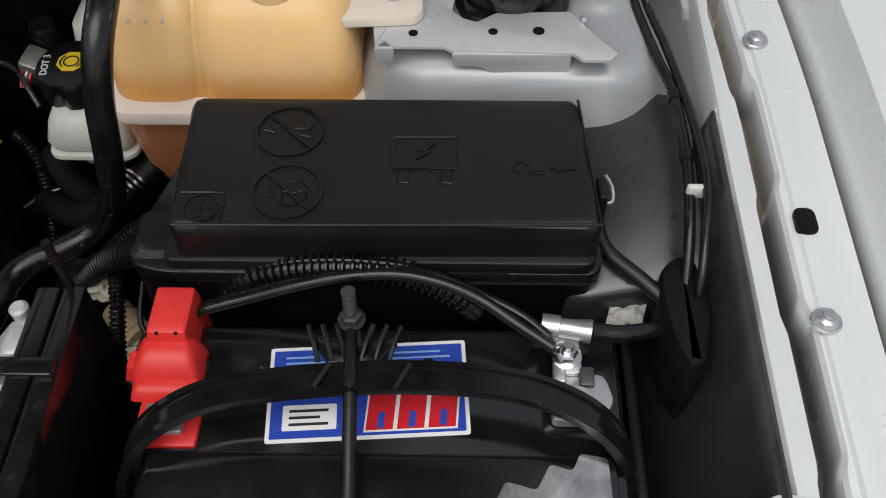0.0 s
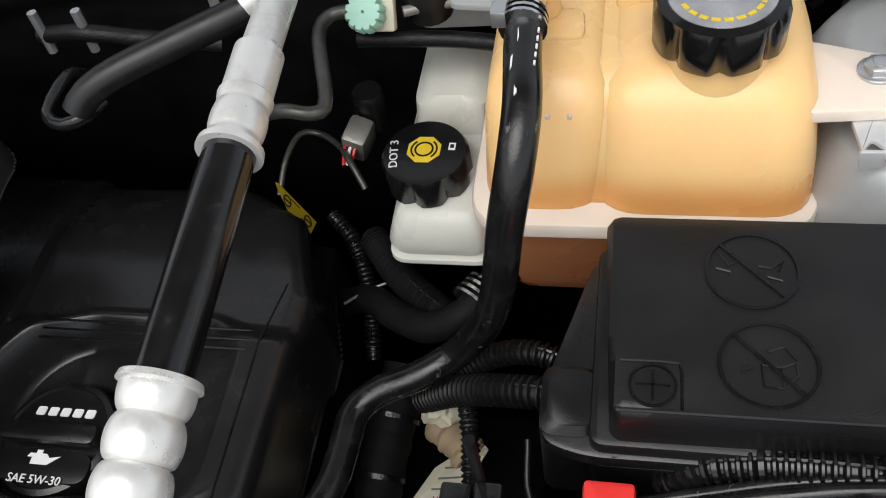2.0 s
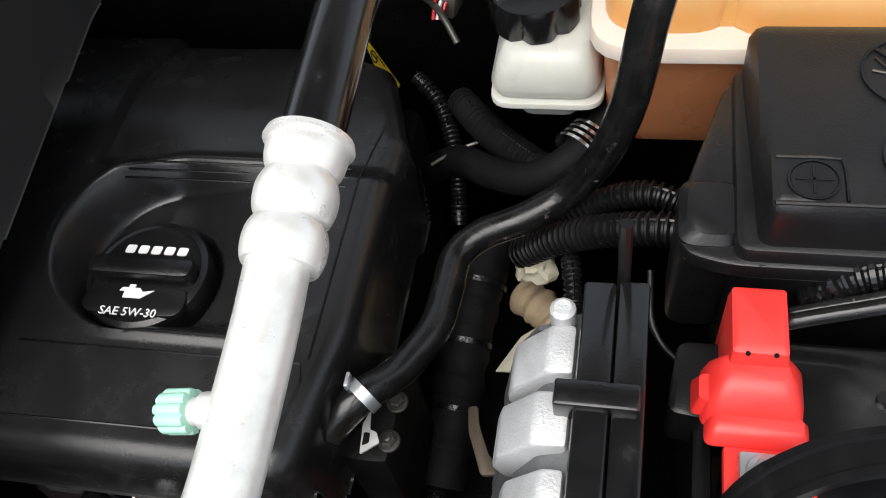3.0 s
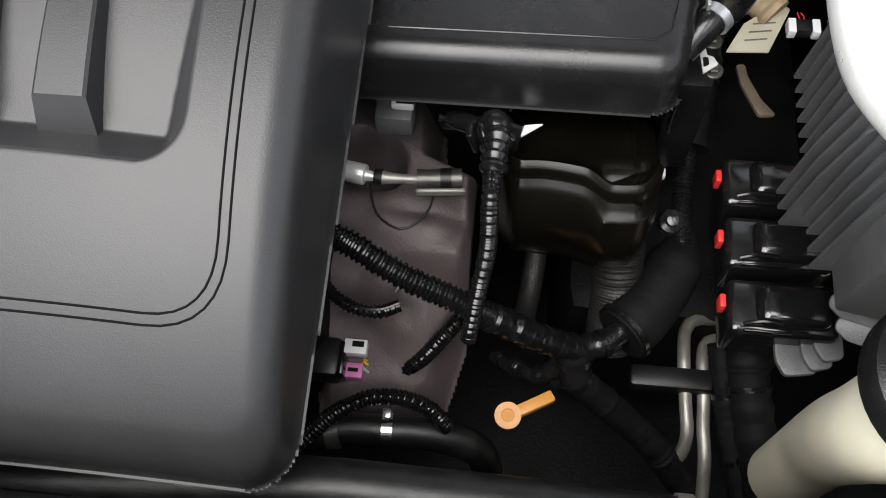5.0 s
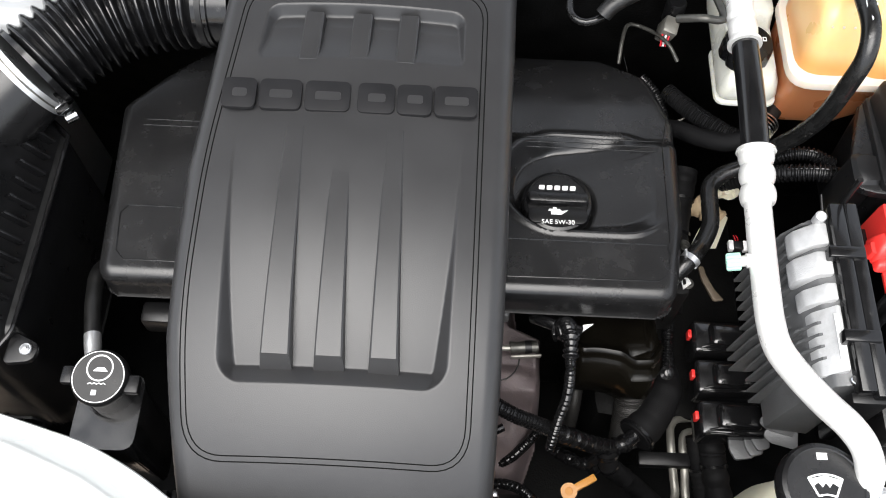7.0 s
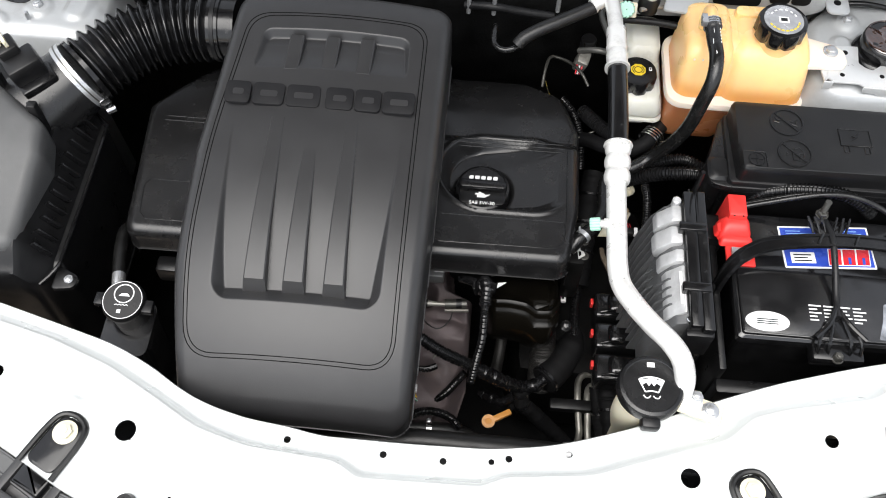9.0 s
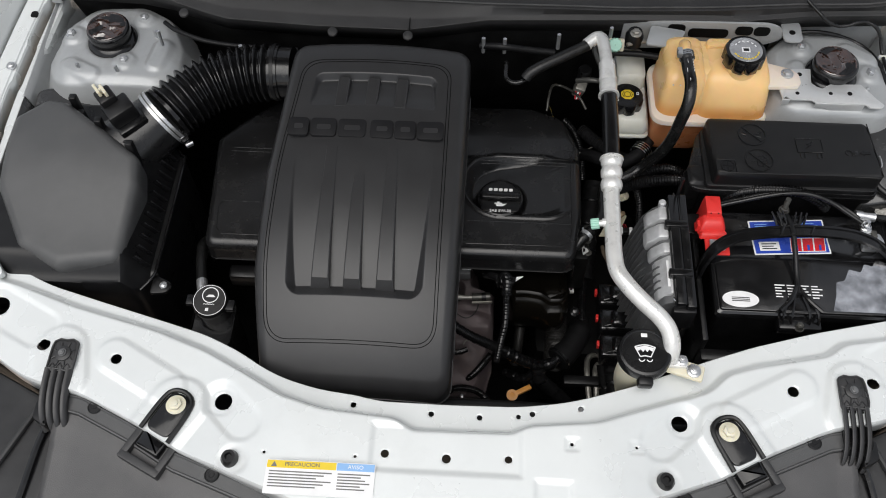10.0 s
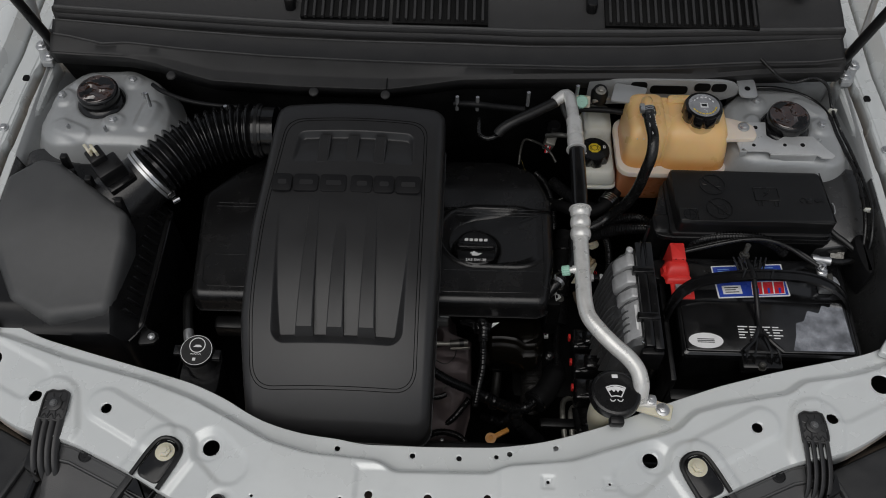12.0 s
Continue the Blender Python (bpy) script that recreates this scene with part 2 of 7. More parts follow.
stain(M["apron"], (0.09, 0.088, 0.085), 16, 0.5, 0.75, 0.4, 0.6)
stain(M["paint"], (0.55, 0.56, 0.55), 10, 0.55, 0.8, 0.3, 0.4)
stain(M["galv"], (0.42, 0.41, 0.39), 30, 0.5, 0.75, 0.5, 0.5)
stain(M["heat"], (0.14, 0.10, 0.085), 28, 0.5, 0.75, 0.5)
stain(M["rubber"], (0.04, 0.038, 0.035), 30, 0.55, 0.8, 0.4)
stain(M["cast"], (0.30, 0.30, 0.29), 40, 0.5, 0.75, 0.4)

# ---------------------------------------------------------------- helpers
ORG = {}


def thing(name, label, category, at, group=""):
    ob = new(name)
    ob.empty_display_size = 0.02
    ob.location = at
    ORG[ob] = Vector(at)
    return tagged(ob, label, category, group)


def smooth(me, angle=40):
    me.shade_smooth()
    me.set_sharp_from_angle(angle=radians(angle))


def part(name, bm, material, parent, label="", angle=40):
    """Link a bmesh, given in world places, as one mesh under a thing or a part."""
    bmesh.ops.translate(bm, verts=bm.verts, vec=-ORG[parent])
    me = bpy.data.meshes.new(name)
    bm.normal_update()
    bm.to_mesh(me)
    bm.free()
    smooth(me, angle)
    me.materials.append(material)
    ob = new(name, me)
    ob.parent = parent
    ORG[ob] = ORG[parent]
    if label:
        tagged(ob, label)
    return ob


def solo(name, bm, material, label, category, at, group="", kind="", angle=40):
    """A thing of one mesh."""
    bmesh.ops.translate(bm, verts=bm.verts, vec=-Vector(at))
    me = bpy.data.meshes.new(name)
    bm.normal_update()
    bm.to_mesh(me)
    bm.free()
    smooth(me, angle)
    me.materials.append(material)
    ob = new(name, me)
    ob.location = at
    ORG[ob] = Vector(at)
    return tagged(ob, label, category, group, kind)


def box(x0, x1, y0, y1, z0, z1, bevel=0.002, seg=2, bm=None, m=None):
    """A bevelled box between the given faces, turned by m about its middle."""
    tmp = bmesh.new()
    bmesh.ops.create_cube(tmp, size=1)
    bmesh.ops.scale(tmp, verts=tmp.verts, vec=(x1 - x0, y1 - y0, z1 - z0))
    if bevel:
        bmesh.ops.bevel(tmp, geom=tmp.edges[:], offset=min(bevel, 0.45 * min(x1 - x0, y1 - y0, z1 - z0)), segments=seg, profile=0.5, affect="EDGES")
    c = Matrix.Translation(((x0 + x1) / 2, (y0 + y1) / 2, (z0 + z1) / 2))
    bmesh.ops.transform(tmp, matrix=c @ m if m else c, verts=tmp.verts)
    return join(bm, tmp)


def join(bm, tmp):
    if bm is None:
        return tmp
    me = bpy.data.meshes.new("tmp")
    tmp.to_mesh(me)
    tmp.free()
    bm.from_mesh(me)
    bpy.data.meshes.remove(me)
    return bm


def catmull(points, step):
    pts = [Vector(p) for p in points]
    pts = [pts[0] * 2 - pts[1]] + pts + [pts[-1] * 2 - pts[-2]]
    out = []
    for a, b, c, d in zip(pts, pts[1:], pts[2:], pts[3:]):
        n = max(2, int((c - b).length / step))
        for i in range(n):
            t = i / n
            out.append(0.5 * (2 * b + (c - a) * t + (2 * a - 5 * b + 4 * c - d) * t * t + (3 * b - a - 3 * c + d) * t ** 3))
    out.append(pts[-2])
    return out


def tube(points, radius, n=14, step=0.006, bm=None, flat=1.0, straight=False):
    """A hose through the points; radius: a number or a function of the length run in metres and its share of the whole."""
    path = [Vector(p) for p in points] if straight else catmull(points, step)
    bm = bm or bmesh.new()
    run, total = [0.0], 0.0
    for a, b in zip(path, path[1:]):
        total += (b - a).length
        run.append(total)
    t0 = (path[1] - path[0]).normalized()
    side = t0.orthogonal().normalized()
    rings = []
    for i, p in enumerate(path):
        tan = (path[min(i + 1, len(path) - 1)] - path[max(i - 1, 0)]).normalized()
        side = (side - tan * side.dot(tan)).normalized()
        up = tan.cross(side)
        r = radius(run[i], run[i] / total) if callable(radius) else radius
        rings.append([bm.verts.new(p + r * (math.cos(k * math.tau / n) * side + flat * math.sin(k * math.tau / n) * up)) for k in range(n)])
    for a, b in zip(rings, rings[1:]):
        for k in range(n):
            bm.faces.new((a[k], a[(k + 1) % n], b[(k + 1) % n], b[k]))
    bm.faces.new(rings[0][::-1])
    bm.faces.new(rings[-1])
    return bm


def ribbed(r, depth=0.0016, pitch=0.0042):
    """The radius of split corrugated conduit."""
    return lambda s, u: r + depth * (1 if (s / pitch) % 1 < 0.5 else -1) * 0.5


def lathe(profile, at, n=28, m=None, lobes=0, depth=0.0, span=(-9, 9), bm=None):
    """Turned round the z axis: rows of radius and height; lobes scallop the rows whose height lies in span."""
    bm = bm or bmesh.new()
    m = Matrix.Translation(at) @ (m or Matrix())
    rings = []
    for r, z in profile:
        ring = []
        for k in range(n):
            a = k * math.tau / n
            q = r - (depth * max(0, math.cos(lobes * a)) ** 2 if lobes and span[0] <= z <= span[1] else 0)
            ring.append(bm.verts.new(m @ Vector((q * math.cos(a), q * math.sin(a), z))))
        rings.append(ring)
    for a, b in zip(rings, rings[1:]):
        for k in range(n):
            bm.faces.new((a[k], a[(k + 1) % n], b[(k + 1) % n], b[k]))
    bm.faces.new(rings[0][::-1])
    bm.faces.new(rings[-1])
    return bm


def rounded(points, r, seg=5):
    """The corners of a polygon rounded."""
    out, n = [], len(points)
    rs = r if isinstance(r, (list, tuple)) else [r] * n
    for i in range(n):
        p, a, b = Vector(points[i]), Vector(points[i - 1]), Vector(points[(i + 1) % n])
        da, db = (a - p), (b - p)
        q = min(rs[i], 0.45 * da.length, 0.45 * db.length)
        s, e = p + da.normalized() * q, p + db.normalized() * q
        for k in range(seg + 1):
            t = k / seg
            out.append((1 - t) ** 2 * s + 2 * t * (1 - t) * p + t * t * e)
    return out


def slab(points, z0, z1, r=0.0, bevel=0.0015, seg=2, bm=None, m=None, corner=5, tilt=None):
    """A plate of the given plan between two heights, its upper edge rounded; tilt(x, y) adds height."""
    tmp = bmesh.new()
    pts = rounded(points, r, corner) if r else [Vector(p) for p in points]
    low = [tmp.verts.new((p[0], p[1], z0)) for p in pts]
    high = [tmp.verts.new((p[0], p[1], z1)) for p in pts]
    n = len(pts)
    top = tmp.faces.new(high)
    tmp.faces.new(low[::-1])
    for i in range(n):
        tmp.faces.new((low[i], low[(i + 1) % n], high[(i + 1) % n], high[i]))
    bmesh.ops.recalc_face_normals(tmp, faces=tmp.faces)
    if bevel:
        bmesh.ops.bevel(tmp, geom=list(top.edges), offset=bevel, segments=seg, profile=0.5, affect="EDGES")
    if tilt:
        for v in tmp.verts:
            v.co.z += tilt(v.co.x, v.co.y)
    if m:
        bmesh.ops.transform(tmp, matrix=m, verts=tmp.verts)
    return join(bm, tmp)


def loft(sections, r=0.01, seg=4, bm=None, m=None):
    """A body through rounded rectangles: rows of z, x0, x1, y0, y1 and, if given, a corner radius."""
    bm = bm or bmesh.new()
    rings = []
    for z, x0, x1, y0, y1, *rest in sections:
        q = rest[0] if rest else r
        ring = [Vector((p[0], p[1], z)) for p in rounded([(x0, y0), (x1, y0), (x1, y1), (x0, y1)], q, seg)]
        rings.append([bm.verts.new(m @ v if m else v) for v in ring])
    n = len(rings[0])
    for a, b in zip(rings, rings[1:]):
        for k in range(n):
            bm.faces.new((a[k], a[(k + 1) % n], b[(k + 1) % n], b[k]))
    bm.faces.new(rings[0][::-1])
    bm.faces.new(rings[-1])
    bmesh.ops.recalc_face_normals(bm, faces=bm.faces)
    return bm


def hexbolt(at, r=0.008, h=0.006, m=None, washer=1.4, bm=None):
    """A hexagon head on its flange."""
    bm = lathe([(r * washer, 0), (r * washer, 0.0015), (r * 1.25, 0.0022)], at, 20, m, bm=bm)
    bm = lathe([(r, 0.002), (r, h * 0.85), (r * 0.8, h)], at, 6, m, bm=bm)
    return lathe([(r * 0.55, h * 0.9), (r * 0.5, h * 1.15), (r * 0.3, h * 1.2)], at, 10, m, bm=bm)


def ring(at, r, thick, height, n=28, m=None, bm=None, arc=(0, 1)):
    """A flat raised ring or arc."""
    tmp = bmesh.new()
    m = Matrix.Translation(at) @ (m or Matrix())
    rows, count = [], max(3, int(n * (arc[1] - arc[0])))
    closed = arc == (0, 1)
    for k in range(count + (0 if closed else 1)):
        a = math.tau * (arc[0] + (arc[1] - arc[0]) * k / count)
        rows.append([tmp.verts.new(m @ Vector((q * math.cos(a), q * math.sin(a), z))) for q, z in ((r - thick / 2, 0), (r - thick / 2, height), (r + thick / 2, height), (r + thick / 2, 0))])
    for i in range(len(rows) if closed else len(rows) - 1):
        a, b = rows[i], rows[(i + 1) % len(rows)]
        for k in range(3):
            tmp.faces.new((a[k], b[k], b[k + 1], a[k + 1]))
    bmesh.ops.recalc_face_normals(tmp, faces=tmp.faces)
    return join(bm, tmp)


def text(words, size, m, material, parent, name="lettering", label="", depth=0.0004):
    """Words in the built-in font, as a mesh."""
    cu = bpy.data.curves.new(name, "FONT")
    cu.body, cu.size, cu.extrude, cu.align_x, cu.align_y, cu.resolution_u = words, size, depth, "CENTER", "CENTER", 3
    ob = bpy.data.objects.new(name, cu)
    scene.collection.objects.link(ob)
    me = bpy.data.meshes.new_from_object(ob.evaluated_get(bpy.context.evaluated_depsgraph_get()))
    bpy.data.objects.remove(ob)
    bm = bmesh.new()
    bm.from_mesh(me)
    bpy.data.meshes.remove(me)
    bmesh.ops.transform(bm, matrix=m, verts=bm.verts)
    return part(name, bm, material, parent, label)


def sd_poly(X, Y, poly):
    """Signed distance to a polygon (negative inside)."""
    d = np.full(X.shape, 1e9)
    inside = np.zeros(X.shape, bool)
    n = len(poly)
    for i in range(n):
        (ax, ay), (bx, by) = poly[i], poly[(i + 1) % n]
        ex, ey = bx - ax, by - ay
        wx, wy = X - ax, Y - ay
        t = np.clip((wx * ex + wy * ey) / (ex * ex + ey * ey), 0, 1)
        d = np.minimum(d, (wx - ex * t) ** 2 + (wy - ey * t) ** 2)
        with np.errstate(divide="ignore", invalid="ignore"):
            cross = ((ay > Y) != (by > Y)) & (X < ex * (Y - ay) / (by - ay if by != ay else 1e-9) + ax)
        inside ^= cross
    return np.sqrt(d) * np.where(inside, -1, 1)


def sd_capsule(X, Y, a, b, r):
    ex, ey = b[0] - a[0], b[1] - a[1]
    t = np.clip(((X - a[0]) * ex + (Y - a[1]) * ey) / (ex * ex + ey * ey + 1e-12), 0, 1)
    return np.hypot(X - a[0] - ex * t, Y - a[1] - ey * t) - r


def sstep(a, b, x):
    t = np.clip((x - a) / (b - a), 0, 1)
    return t * t * (3 - 2 * t)


def inset(poly, r):
    """A convex polygon, counter-clockwise, moved inwards."""
    out, n = [], len(poly)
    for i in range(n):
        p, a, b = Vector(poly[i]), Vector(poly[i - 1]), Vector(poly[(i + 1) % n])
        na = Vector((-(p - a).y, (p - a).x)).normalized()
        nb = Vector((-(b - p).y, (b - p).x)).normalized()
        k = (na + nb) / (1 + na.dot(nb))
        out.append(tuple(p + k * r))
    return out


def moulding(poly, corner, height, edge, wall, cell=0.003):
    """A moulded cover: a plan with round corners, height(X, Y, d) on top, a rounded rim and walls that drop."""
    inner = inset(poly, corner)
    xs = [p[0] for p in poly]
    ys = [p[1] for p in poly]
    gap = 8 * cell
    X, Y = np.meshgrid(np.arange(min(xs) - gap, max(xs) + gap, cell), np.arange(min(ys) - gap, max(ys) + gap, cell))
    d = sd_poly(X, Y, inner) - corner
    e = cell * 0.5
    gx = sd_poly(X + e, Y, inner) - sd_poly(X - e, Y, inner)
    gy = sd_poly(X, Y + e, inner) - sd_poly(X, Y - e, inner)
    g = np.hypot(gx, gy) + 1e-12
    out = np.clip(d, 0, 5 * cell)
    PX, PY = X - gx / g * out, Y - gy / g * out
    din = np.minimum(d, 0)
    q = np.clip(din + edge, 0, edge)
    Z = height(PX, PY, din) - (edge - np.sqrt(np.maximum(edge * edge - q * q, 0))) - out * (wall(PX, PY) if callable(wall) else wall) / (5 * cell)
    keep = d < 6.8 * cell
    return grid_mesh(PX, PY, Z, keep)


def grid_mesh(X, Y, Z, keep):
    idx = -np.ones(X.shape, int)
    idx[keep] = np.arange(keep.sum())
    verts = np.stack([X[keep], Y[keep], Z[keep]], 1)
    a, b, c, d = idx[:-1, :-1], idx[:-1, 1:], idx[1:, 1:], idx[1:, :-1]
    ok = (a >= 0) & (b >= 0) & (c >= 0) & (d >= 0)
    faces = np.stack([a[ok], b[ok], c[ok], d[ok]], 1)
    me = bpy.data.meshes.new("tmp")
    me.from_pydata(verts.tolist(), [], faces.tolist())
    bm = bmesh.new()
    bm.from_mesh(me)
    bpy.data.meshes.remove(me)
    loose = [v for v in bm.verts if not v.link_faces]
    bmesh.ops.delete(bm, geom=loose, context="VERTS")
    return bm


def interp(table):
    xs, ys = [r[0] for r in table], [r[1] for r in table]
    return lambda x: np.interp(x, xs, ys)


def turn(rx=0, ry=0, rz=0):
    return pose(0, 0, 0, rx, ry, rz)

# ---------------------------------------------------------------- setting
bm = bmesh.new()
bmesh.ops.create_grid(bm, x_segments=2, y_segments=2, size=400)
bmesh.ops.translate(bm, verts=bm.verts, vec=(0, 0, -0.95))
ground = solo("ground", bm, M["floor"], "tan paved ground beneath the parked car", "ground", (0, 0, -0.95), kind="structure")

# ---------------------------------------------------------------- car body
car = thing("car", "silver car with its bonnet raised over the engine bay", "car", (0, 0, -0.6))

y_inner = interp([(-.80, .245), (-.70, .214), (-.633, .183), (-.546, .158), (-.459, .134), (-.376, .112), (-.323, .088), (-.278, .060), (-.241, .045), (-.192, .034), (-.131, .027), (-.110, .021), (0, .020), (.098, .022), (.163, .031), (.216, .045), (.27, .062), (.303, .076), (.377, .107), (.442, .13), (.536, .158), (.632, .181), (.69, .195), (.80, .245)])
y_step = interp([(-.80, .20), (-.68, .176), (-.581, .142), (-.441, .106), (-.366, .079), (-.30, .044), (-.244, .013), (-.183, -.004), (-.074, -.013), (-.057, -.028), (.092, -.026), (.109, -.015), (.209, -.005), (.278, .019), (.348, .042), (.375, .054), (.395, .078), (.441, .093), (.55, .116), (.572, .136), (.646, .148), (.80, .20)])
y_outer = interp([(-.80, .12), (-.705, .075), (-.64, .034), (-.60, .016), (-.53, .002), (-.45, -.034), (-.38, -.072), (-.30, -.10), (-.20, -.135), (0, -.155), (.20, -.135), (.30, -.10), (.38, -.072), (.45, -.034), (.53, .002), (.60, .016), (.64, .034), (.705, .075), (.80, .12)])

HOLES = [(-.142, .014, .0042), (-.028, .006, .0042), (.042, .004, .0042), (.098, .008, .0036), (.118, .013, .0042), (.188, .024, .0042),
         (-.324, .0, .0125), (-.49, .055, .008), (-.603, .073, .010), (.322, .0, .0115), (.485, .054, .008), (.601, .073, .009),
         (.692, .135, .016), (-.692, .135, .016), (-.087, -.065, .0058), (-.002, -.068, .0062), (.083, -.065, .0052), (-.253, -.072, .0022), (-.127, -.072, .0022), (.170, -.040, .0026), (.259, -.040, .0022)]


def front_panel():
    xs = np.arange(-0.8, 0.8001, 0.0025)
    k = 84
    v = np.linspace(0, 1, k)
    X = np.repeat(xs[None, :], k, 0)
    soft = np.convolve(np.pad(y_inner(xs), 8, "edge"), np.ones(17) / 17, "valid")
    step = np.convolve(np.pad(y_step(xs), 5, "edge"), np.ones(11) / 11, "valid")
    outer = np.convolve(np.pad(y_outer(xs), 8, "edge"), np.ones(17) / 17, "valid")
    Y = outer[None, :] + (soft - outer)[None, :] * v[:, None]
    lip = np.interp(np.abs(xs), [0, .2, .3, .45, .8], [.034, .034, .026, .018, .018])[None, :]
    Z = 0.047 - lip * sstep(-.005, .013, Y - step[None, :])
    for s in (-1, 1):
        for a, b, r, h in (((s * .495, .062), (s * .405, .014), .026, .0040), ((s * .326, .002), (s * .292, -.030), .026, -.0042), ((s * .578, .066), (s * .566, .02), .040, .0038), ((s * .386, -.010), (s * .415, -.06), .041, .0050), ((s * .62, .10), (s * .70, .14), .03, -.003), ((s * .294, -.084), (s * .294, -.084), .020, -.0025)):
            Z += .9 * h * sstep(.0055, -.0055, sd_capsule(X, Y, a, b, r))
        Z -= .0022 * sstep(.003, -.003, sd_capsule(X, Y, (s * .326, .0), (s * .326, .0), .021))
    Z += .0018 * sstep(.005, -.005, np.maximum(np.abs(X + .17) - .055, np.abs(Y + .10) - .018))
    Z -= .0030 * sstep(.0045, -.0045, np.maximum(np.abs(X + .003) - .103, np.abs(Y + .056) - .032))
    Z -= .0020 * sstep(.004, -.004, np.maximum(np.abs(X - .144) - .024, np.abs(Y + .112) - .020))
    for tx in (.170, .259):
        Z -= .0015 * sstep(.002, -.002, np.maximum(np.abs(X - tx) - .009, np.abs(Y + .04) - .009))
    # flanges
    X = np.concatenate([X[:1], X[:1], X, X[-1:], X[-1:]])
    Y = np.concatenate([Y[:1] - .002, Y[:1] - .002, Y, Y[-1:] + .0015, Y[-1:] + .0015])
    Z = np.concatenate([Z[:1] - .04, Z[:1] - .004, Z, Z[-1:] - .002, Z[-1:] - .012])
    gone = np.zeros(X.shape, bool)
    for hx, hy, r in HOLES:
        q = np.hypot(X - hx, Y - hy)
        near = np.abs(q - r) < 0.0019
        X = np.where(near, hx + (X - hx) / np.maximum(q, 1e-6) * r, X)
        Y = np.where(near, hy + (Y - hy) / np.maximum(q, 1e-6) * r, Y)
        gone |= (q < r) & ~near
    bm = grid_mesh(X, Y, Z, ~gone)
    drop = []
    for f in bm.faces:
        c = f.calc_center_median()
        if any((c.x - hx) ** 2 + (c.y - hy) ** 2 < (r * 0.93) ** 2 for hx, hy, r in HOLES):
            drop.append(f)
    bmesh.ops.delete(bm, geom=drop, context="FACES")
    # the panel is crowned towards its middle
    for v in bm.verts:
        w = float(sstep(.40, .20, abs(v.co.x)))
        v.co = Vector((.03 + (v.co.x - .03) * (1 - .026 * w), v.co.y - .0105 * w, v.co.z + .034 * w))
    return bm


panel = part("front_panel", front_panel(), M["paint"], car, "pale silver pressed front panel with holes", 50)
sol = panel.modifiers.new("thickness", "SOLIDIFY")
sol.thickness, sol.offset = 0.0016, -1


def sweep_x(rows, xs, name, material, parent, label="", thick=0.0, angle=40):
    """A skin along x: each row gives y(x) and z(x)."""
    X = np.repeat(xs[None, :], len(rows), 0)
    Y = np.stack([np.broadcast_to(r[0](xs) if callable(r[0]) else r[0], xs.shape) for r in rows])
    Z = np.stack([np.broadcast_to(r[1](xs) if callable(r[1]) else r[1], xs.shape) for r in rows])
    ob = part(name, grid_mesh(X, Y, Z, np.ones(X.shape, bool)), material, parent, label, angle)
    if thick:
        s = ob.modifiers.new("thickness", "SOLIDIFY")
        s.thickness, s.offset = thick, -1
    return ob


wide = np.linspace(-0.8, 0.8, 161)
sweep_x([(lambda x: y_outer(x) - .42, -.12), (lambda x: y_outer(x) - .32, -.02), (lambda x: y_outer(x) - .075, .022), (lambda x: y_outer(x) - .070, .026), (lambda x: y_outer(x) - .010, .034), (lambda x: y_outer(x) + .03, .034)],
        np.linspace(-.565, .565, 127), "radiator_shroud", M["shroud"], car, "charcoal plastic shroud ahead of the front panel", 0.003)
sweep_x([(lambda x: y_outer(x) - .030, .0325), (lambda x: y_outer(x) - .0285, .0365), (lambda x: y_outer(x) - .0265, .037), (lambda x: y_outer(x) - .025, .0352), (lambda x: y_outer(x) - .007, .0362), (lambda x: y_outer(x) - .0055, .0382), (lambda x: y_outer(x) - .004, .0382), (lambda x: y_outer(x) - .002, .034)],
        np.linspace(-.56, .56, 150), "shroud_band", M["airbox"], car, "dark grey edging along the front panel", 0.002, 25)
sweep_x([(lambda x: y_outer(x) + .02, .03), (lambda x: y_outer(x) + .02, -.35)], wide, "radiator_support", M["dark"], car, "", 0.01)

# wings


def rail_bend(y):
    """How far the wing's edge draws in towards the windscreen."""
    return .014 * np.clip((y - .52) / .25, 0, 1) ** 1.5


